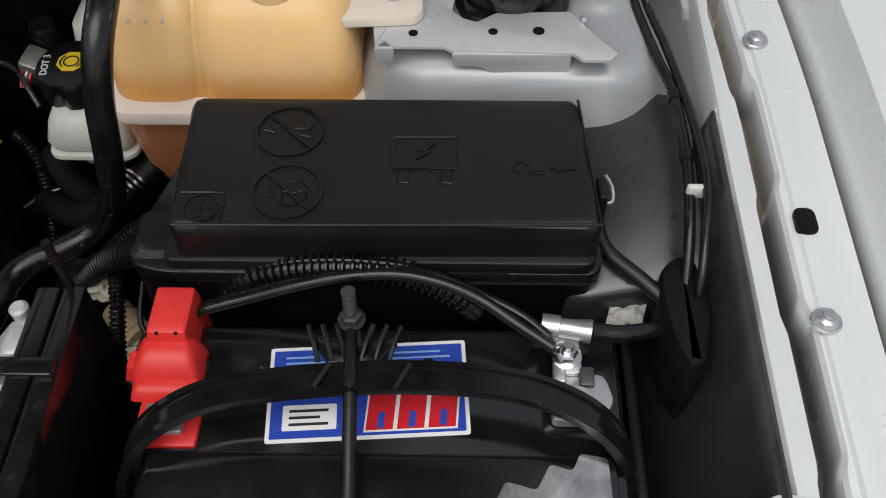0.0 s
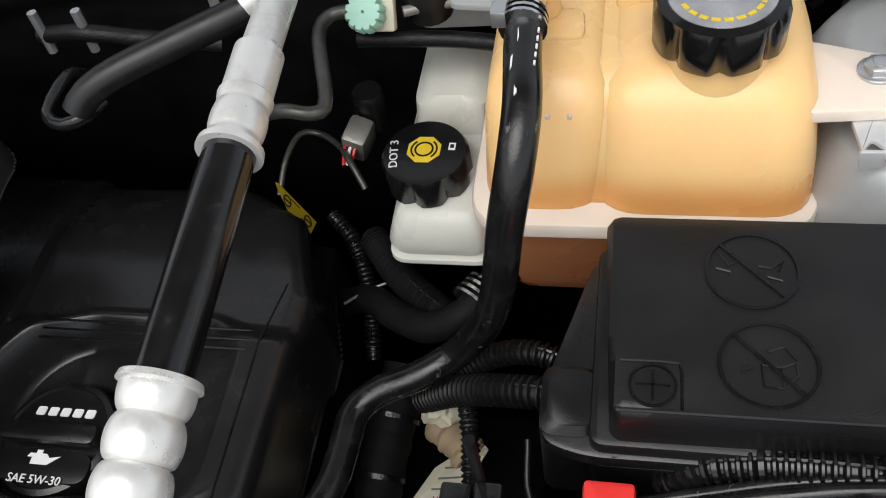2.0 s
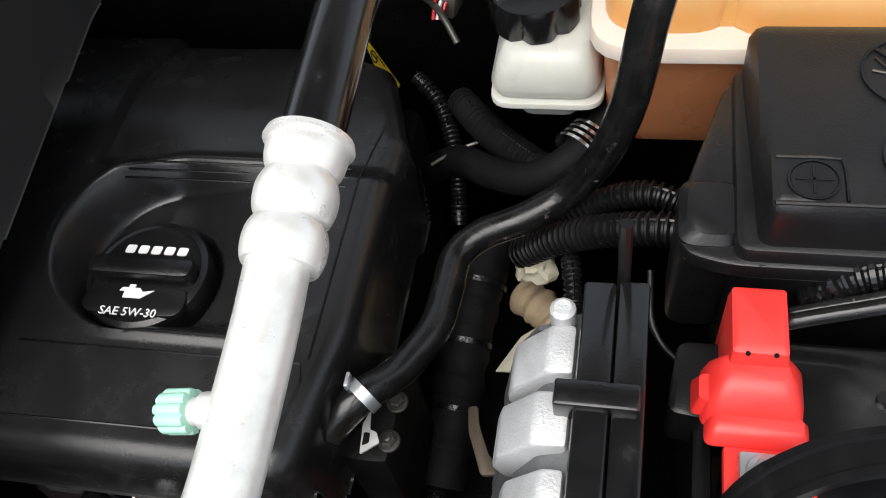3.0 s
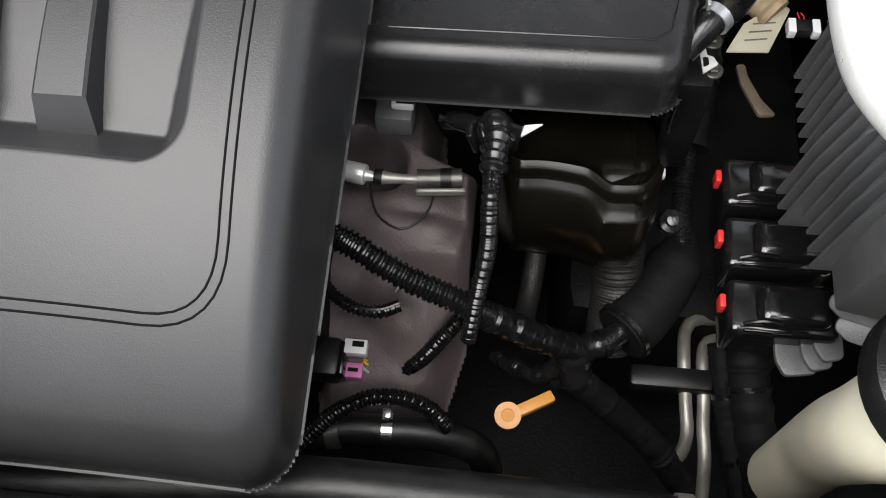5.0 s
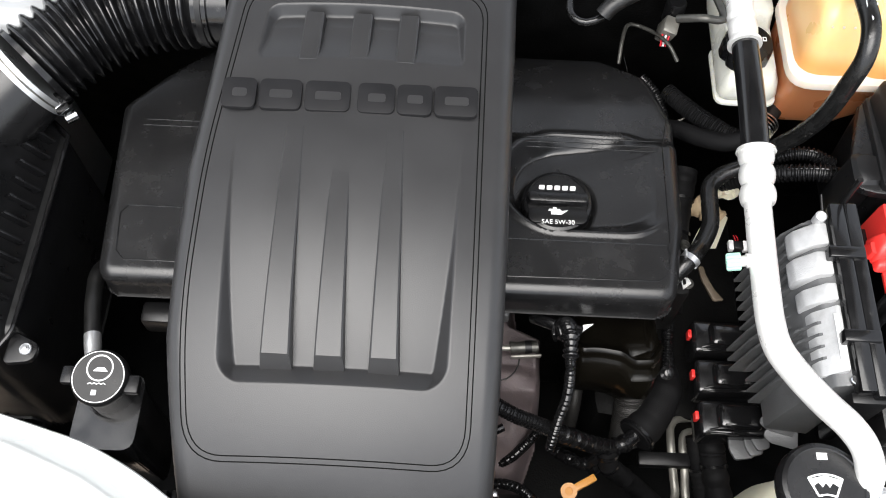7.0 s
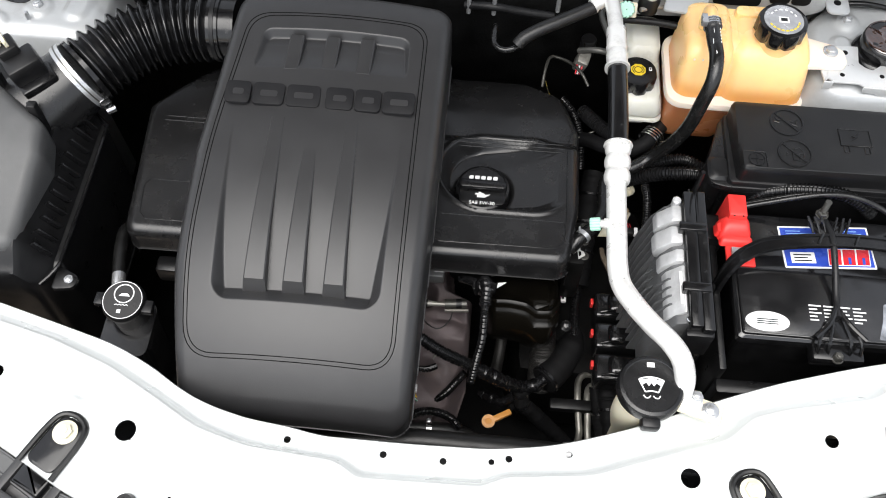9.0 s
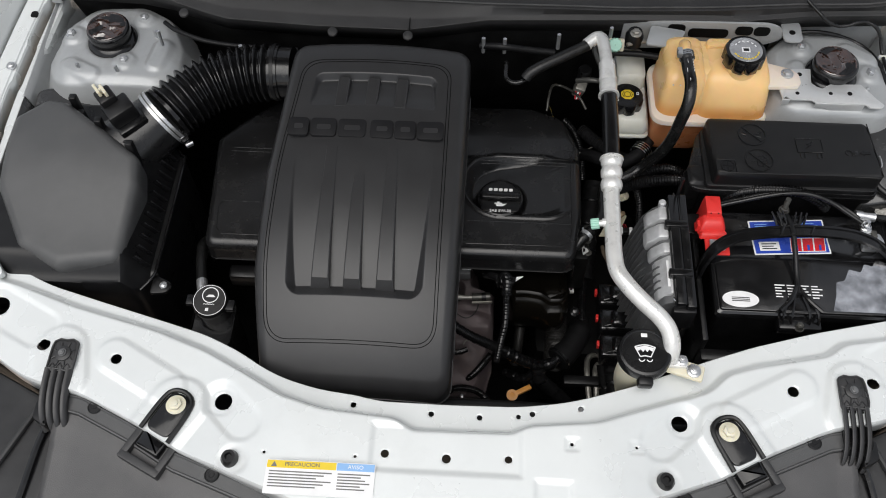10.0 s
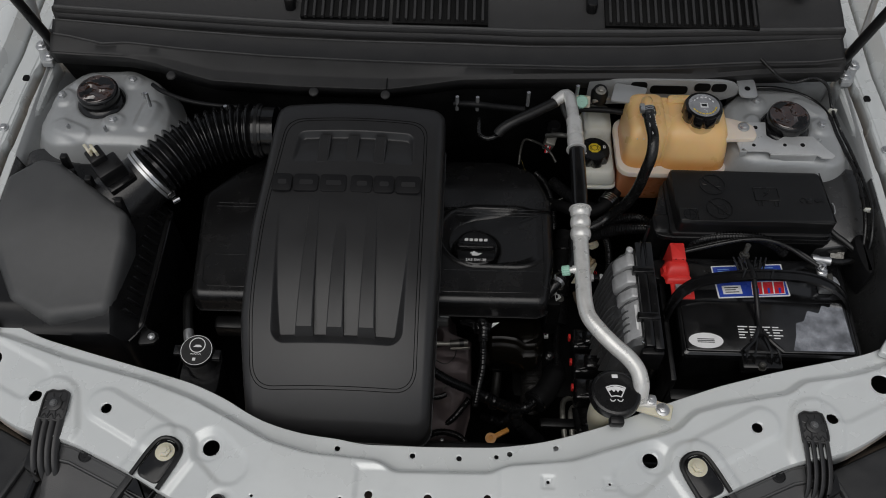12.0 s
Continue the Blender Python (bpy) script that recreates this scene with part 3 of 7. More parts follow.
for s in (-1, 1):
    ys = np.arange(0.16, 1.36, 0.006)
    zt = 0.052 + 0.045 * (ys - 0.2)
    wave = .0022 * np.sign(np.sin(ys * 34)) * np.clip(np.abs(np.sin(ys * 34)) * 6, 0, 1)
    for name, rows, material, label in (
            ("wing_flange", [(.768 + wave * .4, -.05), (.768 + wave * .4, -.014), (.7715, -.009), (.784 - wave * .5, -.010), (.786 - wave * .5, -.03), (.788, -.12)], M["paint"], "lower spot-welded flange of the wing"),
            ("wing_rail", [(.793 - wave * .7, -.03), (.792 - wave * .7, .004), (.794 - wave * .7, .007), (.797, .007), (.799, .009), (.811, .009), (.815, .007), (.829, .007), (.831, -.004)], M["paint"], "bolted silver wing rail"),
            ("wing", [(.834, -.03), (.836, .008), (.840, .016), (.849, .034), (.852, .040), (.860, .043), (.872, .042), (.90, .033), (.93, .01), (.955, -.05), (.965, -.2), (.97, -.5)], M["paint"], "silver outer wing panel")):
        X = np.stack([s * (np.broadcast_to(x, ys.shape) - rail_bend(ys)) for x, z in rows])
        Z = np.stack([zt + z for x, z in rows])
        ob = part(name, grid_mesh(X, np.repeat(ys[None, :], len(rows), 0), Z, np.ones(X.shape, bool)), material, car, label, 35)
        m = ob.modifiers.new("thickness", "SOLIDIFY")
        m.thickness, m.offset = 0.0016, 1 if s > 0 else -1
    for y in (.36, .588):
        part("wing_bolt", hexbolt((s * .80, y, .061 + .045 * (y - .2)), .0065, .006, washer=1.35), M["zinc"], car)
    part("wing_slot", slab([(s * .803 - .0065, .43 - .010), (s * .803 + .0065, .43 - .010), (s * .803 + .0065, .43 + .010), (s * .803 - .0065, .43 + .010)], .058, .0725, .0062, 0), M["dark"], car, "dark oval slot in the wing rail")
    part("wing_slot", slab([(s * .793 - .0058, .710 - .0075), (s * .793 + .0058, .710 - .0075), (s * .793 + .0058, .710 + .0075), (s * .793 - .0058, .710 + .0075)], .07, .0853, .0056, 0), M["dark"], car, "dark oval slot in the wing rail")
    # inner apron, shade painted into its front length, plain body paint behind
    X = s * np.array([[.768], [.764], [.754], [.725], [.70], [.69]]) + 0 * ys[None, :]
    Z = np.array([[.05], [.03], [.0], [-.08], [-.3], [-.6]]) + (.045 * (ys - .2))[None, :]
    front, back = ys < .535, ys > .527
    for name, sel, material, dx in (("shaded_apron", front, M["apron"], -.003 * s), ("apron", back, M["inner"], 0)):
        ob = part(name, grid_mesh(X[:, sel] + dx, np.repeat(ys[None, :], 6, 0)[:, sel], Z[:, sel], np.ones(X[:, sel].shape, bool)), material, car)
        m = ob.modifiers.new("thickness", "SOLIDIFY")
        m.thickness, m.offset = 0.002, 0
    # end plate that closes the wing rail to the front panel
    bm = slab([(s * .70, .19), (s * .83, .16), (s * .83, .26), (s * .757, .27), (s * .735, .235)], .035, .047, .012, .003)
    part("corner_gusset", bm, M["paint"], car)

    # strut tower
    X, Y = np.meshgrid(np.arange(.46, .7575, .003), np.arange(.490, .80, .003))
    plan = inset([(.530, .566), (.732, .556), (.742, .622), (.722, .70), (.672, .742), (.572, .742), (.524, .69)] if s > 0 else [(.535, .566), (.726, .560), (.742, .61), (.732, .70), (.692, .746), (.60, .752), (.545, .722), (.512, .65), (.510, .59)], .045)
    cap_x, cap_y = (.629, .642) if s > 0 else (.640, .664)
    d = sd_poly(X, Y, plan) - .045
    Z = .071 + .005 * np.cos((X - .63) * 12) - 1.5 * np.clip(d, 0, 1) - .012 * sstep(-.02, .012, d) - .03 * sstep(.0, .05, d)
    for a, b, r, h in (((.585, .700), (.585, .700), .013, .005), ((.695, .644), (.695, .644), .015, .005), ((.572, .655), (.58, .60), .010, .006), ((.665, .70), (.70, .68), .010, .005)) if s > 0 else (((.592, .716), (.592, .716), .014, .005), ((.712, .671), (.715, .671), .016, .005), ((.605, .612), (.605, .612), .015, .005), ((.545, .650), (.55, .61), .012, .006), ((.665, .72), (.69, .708), .011, .005), ((.66, .58), (.70, .60), .012, .005)):
        Z += h * sstep(.010, -.002, sd_capsule(X, Y, a, b, r))
    Z -= .010 * sstep(.006, -.006, sd_capsule(X, Y, (cap_x, cap_y), (cap_x, cap_y), .042))
    bm = grid_mesh(s * X, Y, Z, d < (.055 if s > 0 else np.where(X < .57, .030, .055)))
    if s < 0:
        bmesh.ops.reverse_faces(bm, faces=bm.faces)
    # The sheet is body metal too, its shade put into the paint.
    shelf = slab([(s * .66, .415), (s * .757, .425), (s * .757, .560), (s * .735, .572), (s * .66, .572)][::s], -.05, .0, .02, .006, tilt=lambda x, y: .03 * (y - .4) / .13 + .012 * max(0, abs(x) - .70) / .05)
    part("apron_shelf", shelf, M["apron"], car, "body sheet in front of the strut tower, darkened for shade")
    part("strut_tower", bm, M["inner"], car, "silver-grey pressed strut tower", 60)
    for x, y in ((.585, .700), (.695, .644)) if s > 0 else ((.592, .716), (.715, .671), (.605, .612)):
        part("strut_nut", hexbolt((s * x, y, .076), .0075, .010), M["zinc"], car)
    for x, y in ((.68, .60),) if s > 0 else ((.681, .590), (.562, .674), (.613, .588)):
        part("strut_stud", lathe([(.0034, 0), (.0034, .022), (.002, .024)], (s * x, y, .066), 10), M["zinc"], car)
    # bonnet stay
    st = tube([(s * .750, .780, .10), (s * .793, .752, .322), (s * .856, .712, .64)], .0095, 14, .02, straight=True)
    part("gas_strut", st, M["black"], car, "black gas strut that holds the bonnet")
    part("strut_foot", box(s * .752 - .016, s * .752 + .016, .772, .805, .07, .125, .006), M["black"], car)
    for x, y in ((.761, .763), (.784, .791)):
        part("hinge_bolt", hexbolt((s * x, y, .090), .0085, .009), M["zinc"], car)
    part("hinge_plate", slab([(s * .750, .745), (s * .772, .745), (s * .798, .80), (s * .776, .81)][::s], .080, .090, .006, .002), M["inner"], car, "painted hinge plate")

# cowl and firewall
y_front = interp([(-.80, .745), (-.68, .738), (-.60, .735), (-.541, .722), (-.47, .694), (-.427, .680), (-.267, .670), (-.109, .668), (-.057, .678), (.032, .698), (.113, .702), (.242, .708), (.371, .714), (.478, .716), (.589, .733), (.725, .742), (.80, .745)])
y_lip = interp([(-.80, .785), (-.756, .777), (-.710, .769), (-.640, .750), (-.598, .755), (-.487, .741), (-.325, .728), (-.165, .722), (.031, .718), (.155, .719), (.262, .719), (.42, .727), (.50, .735), (.573, .742), (.63, .744), (.69, .748), (.80, .770)])
y_bead = interp([(-.80, .806), (-.759, .803), (-.493, .778), (-.329, .766), (-.168, .761), (.030, .760), (.155, .757), (.370, .764), (.590, .784), (.723, .799), (.80, .806)])
y_rear = interp([(-.80, .822), (-.759, .818), (-.495, .801), (-.331, .791), (-.169, .784), (.029, .783), (.154, .780), (.370, .786), (.588, .799), (.720, .805), (.80, .812)])
y_glass = interp([(-.80, .93), (-.67, .903), (-.47, .887), (-.26, .882), (.05, .890), (.27, .908), (.5, .93), (.80, .97)])
flange = interp([(-.60, .003), (-.50, .018), (-.40, .022), (-.12, .022), (-.06, .014), (.03, .005), (.8, .003)])
cx = np.linspace(-.745, .745, 190)
sweep_x([(lambda x: y_front(x) + .010, .085), (lambda x: y_front(x) + .001, .114), (lambda x: y_front(x) + .0005, .119), (lambda x: y_front(x) + .003, .1205), (lambda x: y_front(x) + flange(x), .1220), (lambda x: y_front(x) + flange(x) + .004, .1245), (lambda x: y_lip(x) - .006, .1365),
         (lambda x: y_lip(x), .1385), (lambda x: y_lip(x) + .004, .1370), (lambda x: y_bead(x) - .006, .1470), (lambda x: y_bead(x), .1495), (lambda x: y_bead(x) + .003, .1475), (lambda x: y_bead(x) + .006, .1400), (lambda x: y_rear(x) - .007, .1400), (lambda x: y_rear(x) - .006, .158)], cx, "cowl_rim", M["cowl"], car, "charcoal plastic cowl rim with raised beads", 0.003, 50)
sweep_x([(lambda x: y_rear(x) - .006, .150), (lambda x: y_rear(x) - .0055, .163), (lambda x: y_rear(x) - .003, .1665), (lambda x: y_rear(x), .1675), (lambda x: y_rear(x) + .004, .1660), (lambda x: y_rear(x) + .006, .1645), (lambda x: y_rear(x) + .03, .1720), (lambda x: y_glass(x), .195), (lambda x: y_glass(x) + .004, .199), (lambda x: y_glass(x) + .012, .199)], cx, "cowl_panel", M["cowl"], car, "charcoal plastic cowl panel below the windscreen", 0.003, 35)
# Pale tubes draw the highlights along the cowl's raised edges.
for yy, z, r in ((y_lip, .1392, .0017), (y_bead, .1500, .0018), (y_rear, .1670, .0040)):
    part("highlight_bead", tube([(x, float(yy(x)), z) for x in np.linspace(-.74, .74, 90)], r, 8, straight=True), M["seal"], car, "raised cowl bead, pale to carry its edge highlight")
part("cowl_joint", box(-.1055, -.1040, .668, .716, .1195, .1245, 0), M["dark"], car, "dark joint in the cowl rim")
part("glass_trim", tube([(x, float(y_glass(x)) + .010, .2015) for x in np.linspace(-.74, .74, 60)], .0035, 8, straight=True), M["seal"], car, "pale edge of the windscreen seal")
sweep_x([(lambda x: y_glass(x) + .004, .2005), (lambda x: y_glass(x) + .5, .52)], cx, "windscreen", M["screen"], car, "dark windscreen glass", 0.005)
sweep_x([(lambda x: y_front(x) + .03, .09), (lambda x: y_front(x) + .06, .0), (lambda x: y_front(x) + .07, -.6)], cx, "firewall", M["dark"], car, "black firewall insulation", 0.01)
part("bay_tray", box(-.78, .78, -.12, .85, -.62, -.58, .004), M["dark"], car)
# unseen raised bonnet; rear gap and liner shape reflections, hinge arms are added


def bonnet_sheet(t0, t1, rows, half, cols, lower=0.0):
    bm = bmesh.new()
    grid = []
    for i in range(rows):
        t = t0 + (t1 - t0) * i / (rows - 1)
        grid.append([bm.verts.new((x * (1 - .12 * t), .93 - .54 * t - .05 * math.sin(t * 3.1) - lower, .24 + .92 * t - .08 * (x / .8) ** 2 * t - lower / 2)) for x in np.linspace(-half, half, cols)])
    for a, b in zip(grid, grid[1:]):
        for k in range(cols - 1):
            bm.faces.new((a[k], a[k + 1], b[k + 1], b[k]))
    return bm


part("bonnet", bonnet_sheet(.27, 1.12, 13, .80, 17), M["inner"], car, "unseen raised bonnet with a painted underside").modifiers.new("thickness", "SOLIDIFY").thickness = 0.02
part("reflection_liner", bonnet_sheet(.36, 1.04, 10, .70, 13, .024), M["liner"], car, "unseen dark liner added under the bonnet for reflections").modifiers.new("thickness", "SOLIDIFY").thickness = .012
for s in (-1, 1):
    part("added_hinge_arm", tube([(s * .790, .815, .115), (s * .782, .83, .25), (s * .765, .80, .40), (s * .752, .758, .478)], .011, 10, .02, flat=.5), M["inner"], car, "unseen hinge arm added to carry the lifted bonnet")

# metal plate on the firewall behind the coolant tank
plate = part("firewall_plate", slab([(.27, .050), (.48, .056), (.51, .063), (.540, .076), (.551, .084), (.551, .100), (.540, .112), (.52, .118), (.27, .118)], 0, .005, .010, .001, m=Matrix.Translation((0, .717, 0)) @ turn(90)), M["inner"], car, "silver body flange behind the tank")
for x, w in ((.363, .031), (.481, .030), (.512, .028), (.42, .07)):
    part("plate_hole", slab(rounded([(-w / 2, -.010), (w / 2, -.010), (w / 2, .010), (-w / 2, .010)], .0098), 0, .0013, 0, 0, m=Matrix.Translation((x, .7115, .102 if w < .05 else .094)) @ turn(90)), M["dark"], car, "dark oval hole in the flange")
bm = slab([(.548, .69), (.582, .69), (.582, .74), (.548, .74)], .098, .101, .012, .0008)
tab = part("firewall_tab", bm, M["inner"], car, "silver tab with a round hole")
part("tab_hole", lathe([(.0055, 0), (.0055, .0006)], (.565, .712, .1009), 16), M["dark"], car)

sweep_x([(lambda x: y_front(x) + .026, .112), (lambda x: y_front(x) + .028, .06), (lambda x: y_front(x) + .034, -.04)], np.linspace(.553, .745, 24), "bulkhead", M["inner"], car, "silver-grey painted bulkhead behind the strut tower", 0.002)
# grille in the cowl panel
# A near-black plate stands for the shaded openings behind the slats.
grille = part("cowl_grille", box(-.272, -.107, .797, .866, .174, .1835, .001, m=turn(14.5)), M["dark"], car, "black slatted air intake grille", 40)
slats = []
proto = box(-.0026, .0026, -.038, .038, -.004, .0055, .0012)
me = bpy.data.meshes.new("slat")
proto.to_mesh(me)
proto.free()
me.materials.append(M["cowl"])
for x0, x1, y0, y1, n in ((-.270, -.109, .797, .868, 10), (-.098, .076, .79, .87, 11), (.298, .580, .795, .872, 20)):
    if x0 > -.2:
        part("grille_well", box(x0 - .002, x1 + .002, y0 - .002, y1 + .002, .174, .1835, .001, m=turn(14.5)), M["dark"], car)
    for i in range(n):
        o = new("slat", me)
        o.parent = grille
        o.location = Vector((x0 + (x1 - x0) * (i + .5) / n, (y0 + y1) / 2, .1848)) - ORG[car]
        o.rotation_euler = (radians(14.5), 0, 0)
for x, y in ((-.293, .845), (.272, .852)):
    part("cowl_clip", slab([(x - .010, y - .03), (x + .010, y - .03), (x + .010, y + .03), (x - .010, y + .03)], .17, .196, .009, .003), M["black"], car)

# wipers
for px, py, ex, ey in ((.207, .905, -.45, 1.03), (.665, .875, .03, 1.04)):
    w = thing("wiper", "black wiper arm lying at the windscreen edge", "wiper", (px, py, .20), "wipers")
    part("pivot", lathe([(.016, 0), (.016, .012), (.010, .018), (.009, .026), (.005, .028)], (px, py, .196), 18), M["gloss"], w)
    part("arm", tube([(px, py, .214), (px - .05, py + .012, .228), (px + (ex - px) * .4, py + (ey - py) * .4, .25), (ex, ey, .30)], .0135, 10, .02, flat=.6), M["black"], w)
    part("blade", tube([(ex - .25, ey + .02, .29), (ex, ey + .004, .29), (ex + .3, ey - .02, .285)], .005, 8, .03), M["rubber"], w)

# fittings on the front panel
for s in (-1, 1):
    o = thing("grille_bracket", "black ribbed plastic bracket bolted to the front panel", "bracket", (s * .561, .06, .05), "grille brackets")
    bx0 = s * .567
    part("base", slab([(bx0 - .0195, .030), (bx0 + .0195, .030), (bx0 + .0175, .080), (bx0 - .0175, .080)], .050, .0555, .006, .001), M["grille"], o)
    part("rim", tube([(bx0 - .018, .034, .0565), (bx0 - .0165, .076, .0565), (bx0, .0785, .0565), (bx0 + .0165, .076, .0565), (bx0 + .018, .034, .0565), (bx0, .0325, .0565), (bx0 - .018, .034, .0565)], .0016, 6, .008), M["grille"], o)
    part("boss", lathe([(.0115, 0), (.0115, .0035), (.0095, .0045), (.001, .0045)], (bx0, .057, .0545), 24), M["grille"], o)
    for k in range(8):
        a = math.tau * (k + .5) / 8
        part("web", tube([(bx0 + .011 * math.cos(a), .057 + .011 * math.sin(a), .0562), (bx0 + .0165 * math.cos(a), .056 + .020 * math.sin(a), .0562)], .0011, 5, straight=True), M["grille"], o)
    for k in range(3):
        part("web", tube([(bx0 - .017 + .011 * k, .034, .0562), (bx0 - .0115 + .011 * k, .042, .0562), (bx0 - .006 + .011 * k, .034, .0562)], .0011, 5, straight=True), M["grille"], o)
    part("apron", slab([(bx0 - .018, -.030), (bx0 + .018, -.030), (bx0 + .0185, .031), (bx0 - .0185, .031)], .030, .0465, .003, .002, tilt=lambda x, y: .22 * (y - .03)), M["black"], o)
    for k in range(4):
        x = bx0 - .0155 + k * .0103
        part("finger", tube([(x, .034, .0545), (x - .0004 * s, .005, .0505), (x - s * .0015, -.018, .043), (x - s * .004, -.036, .032), (x - s * .007, -.046, .016)], .0030, 8, .006, flat=1.9), M["grille"], o)
        if k < 3:
            part("slot_floor", tube([(x + .005, .030, .049), (x + .005, -.014, .0405)], .0026, 6, straight=True), M["black"], o)
    part("tail", slab([(bx0 + s * .004, -.048), (bx0 + s * .030, -.034), (bx0 + s * .030, -.004), (bx0 + s * .012, -.010)][::s], .012, .034, .008, .004), M["black"], o)
    part("bolt", hexbolt((bx0, .057, .0588), .0048, .005, washer=1.2), M["darkcast"], o)
    o = thing("bumper_bracket", "black rubber-edged bumper bracket with a pale bolt", "bracket", (s * .398, -.04, .05), "bumper brackets")
    c = Matrix.Translation((s * .386, -.013, 0)) @ turn(rz=s * 26)
    part("plate", slab([(-.020, -.046), (.020, -.046), (.020, .0), (.015, .018), (-.015, .018), (-.020, .0)], .048, .056, .012, .003, m=c), M["gloss"], o)
    part("rim", tube([c @ Vector(p) for p in ((-.0235, -.050, .055), (-.0225, -.004, .056), (-.017, .015, .056), (0, .0215, .056), (.017, .015, .056), (.0225, -.004, .056), (.0235, -.050, .055))], .0036, 8, .006), M["rubber"], o)
    part("tongue", slab([(-.019, -.072), (.019, -.072), (.020, -.044), (-.020, -.044)], .010, .048, .002, .004, m=c), M["gloss"], o)
    for dx, dy, w, d in ((-.029, -.064, .0055, .024), (.029, -.064, .0055, .024), (0, -.090, .0345, .006)):
        part("pocket_wall", slab([(dx - w, dy - d), (dx + w, dy - d), (dx + w, dy + d), (dx - w, dy + d)], -.01, .042, .003, .002, m=c), M["grille"], o)
    part("bolt", hexbolt(c @ Vector((0, 0, .0555)), .0095, .008, washer=1.5), M["beige"], o)
    for x, y in ((.508, -.0145), (.322, -.104)):
        f = solo("push_clip", lathe([(.0105, 0), (.0105, .002), (.009, .0035), (.0085, .0028), (.004, .0028), (.0035, .0036), (.001, .0036)], (s * x, y, .0352), 20), M["black"], "black round push clip in the shroud", "clip", (s * x, y, .035), "push clips")
    # headlamp
    o = thing("headlamp", "clear-lensed headlamp at the corner of the nose", "headlamp", (s * .66, -.08, -.05))
    part("housing", slab([(s * .560, -.01), (s * .70, .055), (s * .84, .12), (s * .95, -.05), (s * .84, -.32), (s * .56, -.40)][::s], -.14, .006, .03, .008), M["grille"], o)
    part("seal", tube([(s * .60, .0, .008), (s * .625, -.07, .012), (s * .665, -.17, .010), (s * .70, -.26, .0)], .0045, 8, .01), M["grille"], o)
    part("seal", tube([(s * .575, .0, .006), (s * .585, -.06, .010), (s * .59, -.14, .008), (s * .60, -.24, .0)], .006, 8, .01), M["gloss"], o)
    part("lens", slab([(s * .66, -.03), (s * .80, .05), (s * .875, -.08), (s * .72, -.22)][::s], .005, .016, .03, .008), M["glass"], o)
for x, y in ((-.294, -.084), (.291, -.085)):
    solo("rubber_stop", lathe([(.012, 0), (.012, .008), (.009, .016), (.005, .016), (.004, .011), (.001, .011)], (x, y - .005, .060), 20), M["black"], "black rubber bonnet stop on the front panel", "rubber stop", (x, y - .005, .060), "rubber stops")
lab = thing("warning_label", "yellow and white printed caution label on the front panel", "label", (-.17, -.10, .048))
part("sheet", slab([(-.243, -.128), (-.098, -.128), (-.098, -.082), (-.243, -.082)], .0488, .0492, .002, 0), M["white"], lab)
part("banner", slab([(-.242, -.093), (-.150, -.093), (-.150, -.083), (-.242, -.083)], .0492, .0496, 0, 0), M["yellow"], lab)
part("banner", slab([(-.149, -.093), (-.099, -.093), (-.099, -.083), (-.149, -.083)], .0492, .0496, 0, 0), M["paleblue"], lab)
for i in range(6):
    part("print_line", slab([(-.147, -.0985 - i * .004), (-.104 - .006 * ((i * 5) % 3), -.0985 - i * .004), (-.104 - .006 * ((i * 5) % 3), -.0968 - i * .004), (-.147, -.0968 - i * .004)], .0492, .0494, 0, 0), M["greyprint"], lab)
    part("print_line", slab([(-.238, -.0985 - i * .004), (-.155 - .01 * (i % 3), -.0985 - i * .004), (-.155 - .01 * (i % 3), -.0968 - i * .004), (-.238, -.0968 - i * .004)], .0492, .0494, 0, 0), M["greyprint"], lab)

text("PRECAUCION", .0075, Matrix.Translation((-.195, -.088, .0496)), M["greyprint"], lab, "lettering", "printed heading")
text("AVISO", .0075, Matrix.Translation((-.124, -.088, .0496)), M["white"], lab, "lettering", "printed heading")
part("warning_sign", slab([(-.2365, -.0915), (-.2285, -.0915), (-.2325, -.0845)], .0496, .0498, 0, 0), M["greyprint"], lab)
lab.location = lab.location + Vector((.004, -.0105, .034))

# wheels that carry the car
for s in (-1, 1):
    for y in (.55,):
        o = thing("front_wheel", "black tyre on a grey wheel rim", "wheel", (s * .82, y, -.95), "wheels")
        side = turn(0, 90, 0)
        part("tyre", lathe([(.21, -.10), (.31, -.105), (.335, -.08), (.34, 0), (.335, .08), (.31, .105), (.21, .10)], (s * .82, y, -.61), 40, side), M["rubber"], o)
        part("rim", lathe([(.208, -.095), (.20, -.06), (.06, -.05), (.05, .05), (.20, .06), (.208, .095)], (s * .82, y, -.61), 32, side), M["cast"], o)

# ---------------------------------------------------------------- engine cover
cover = thing("engine_cover", "black grained plastic engine cover with three long ribs", "engine cover", (-.15, .3, -.05))


crown = np.polyfit([.045, .07, .094, .12, .16, .19, .23, .30, .40, .50, .588], [.007, .029, .047, .064, .0860, .0975, .1085, .121, .1345, .1475, .1600], 5)


def slope(x, y):
    return np.polyval(crown, y)


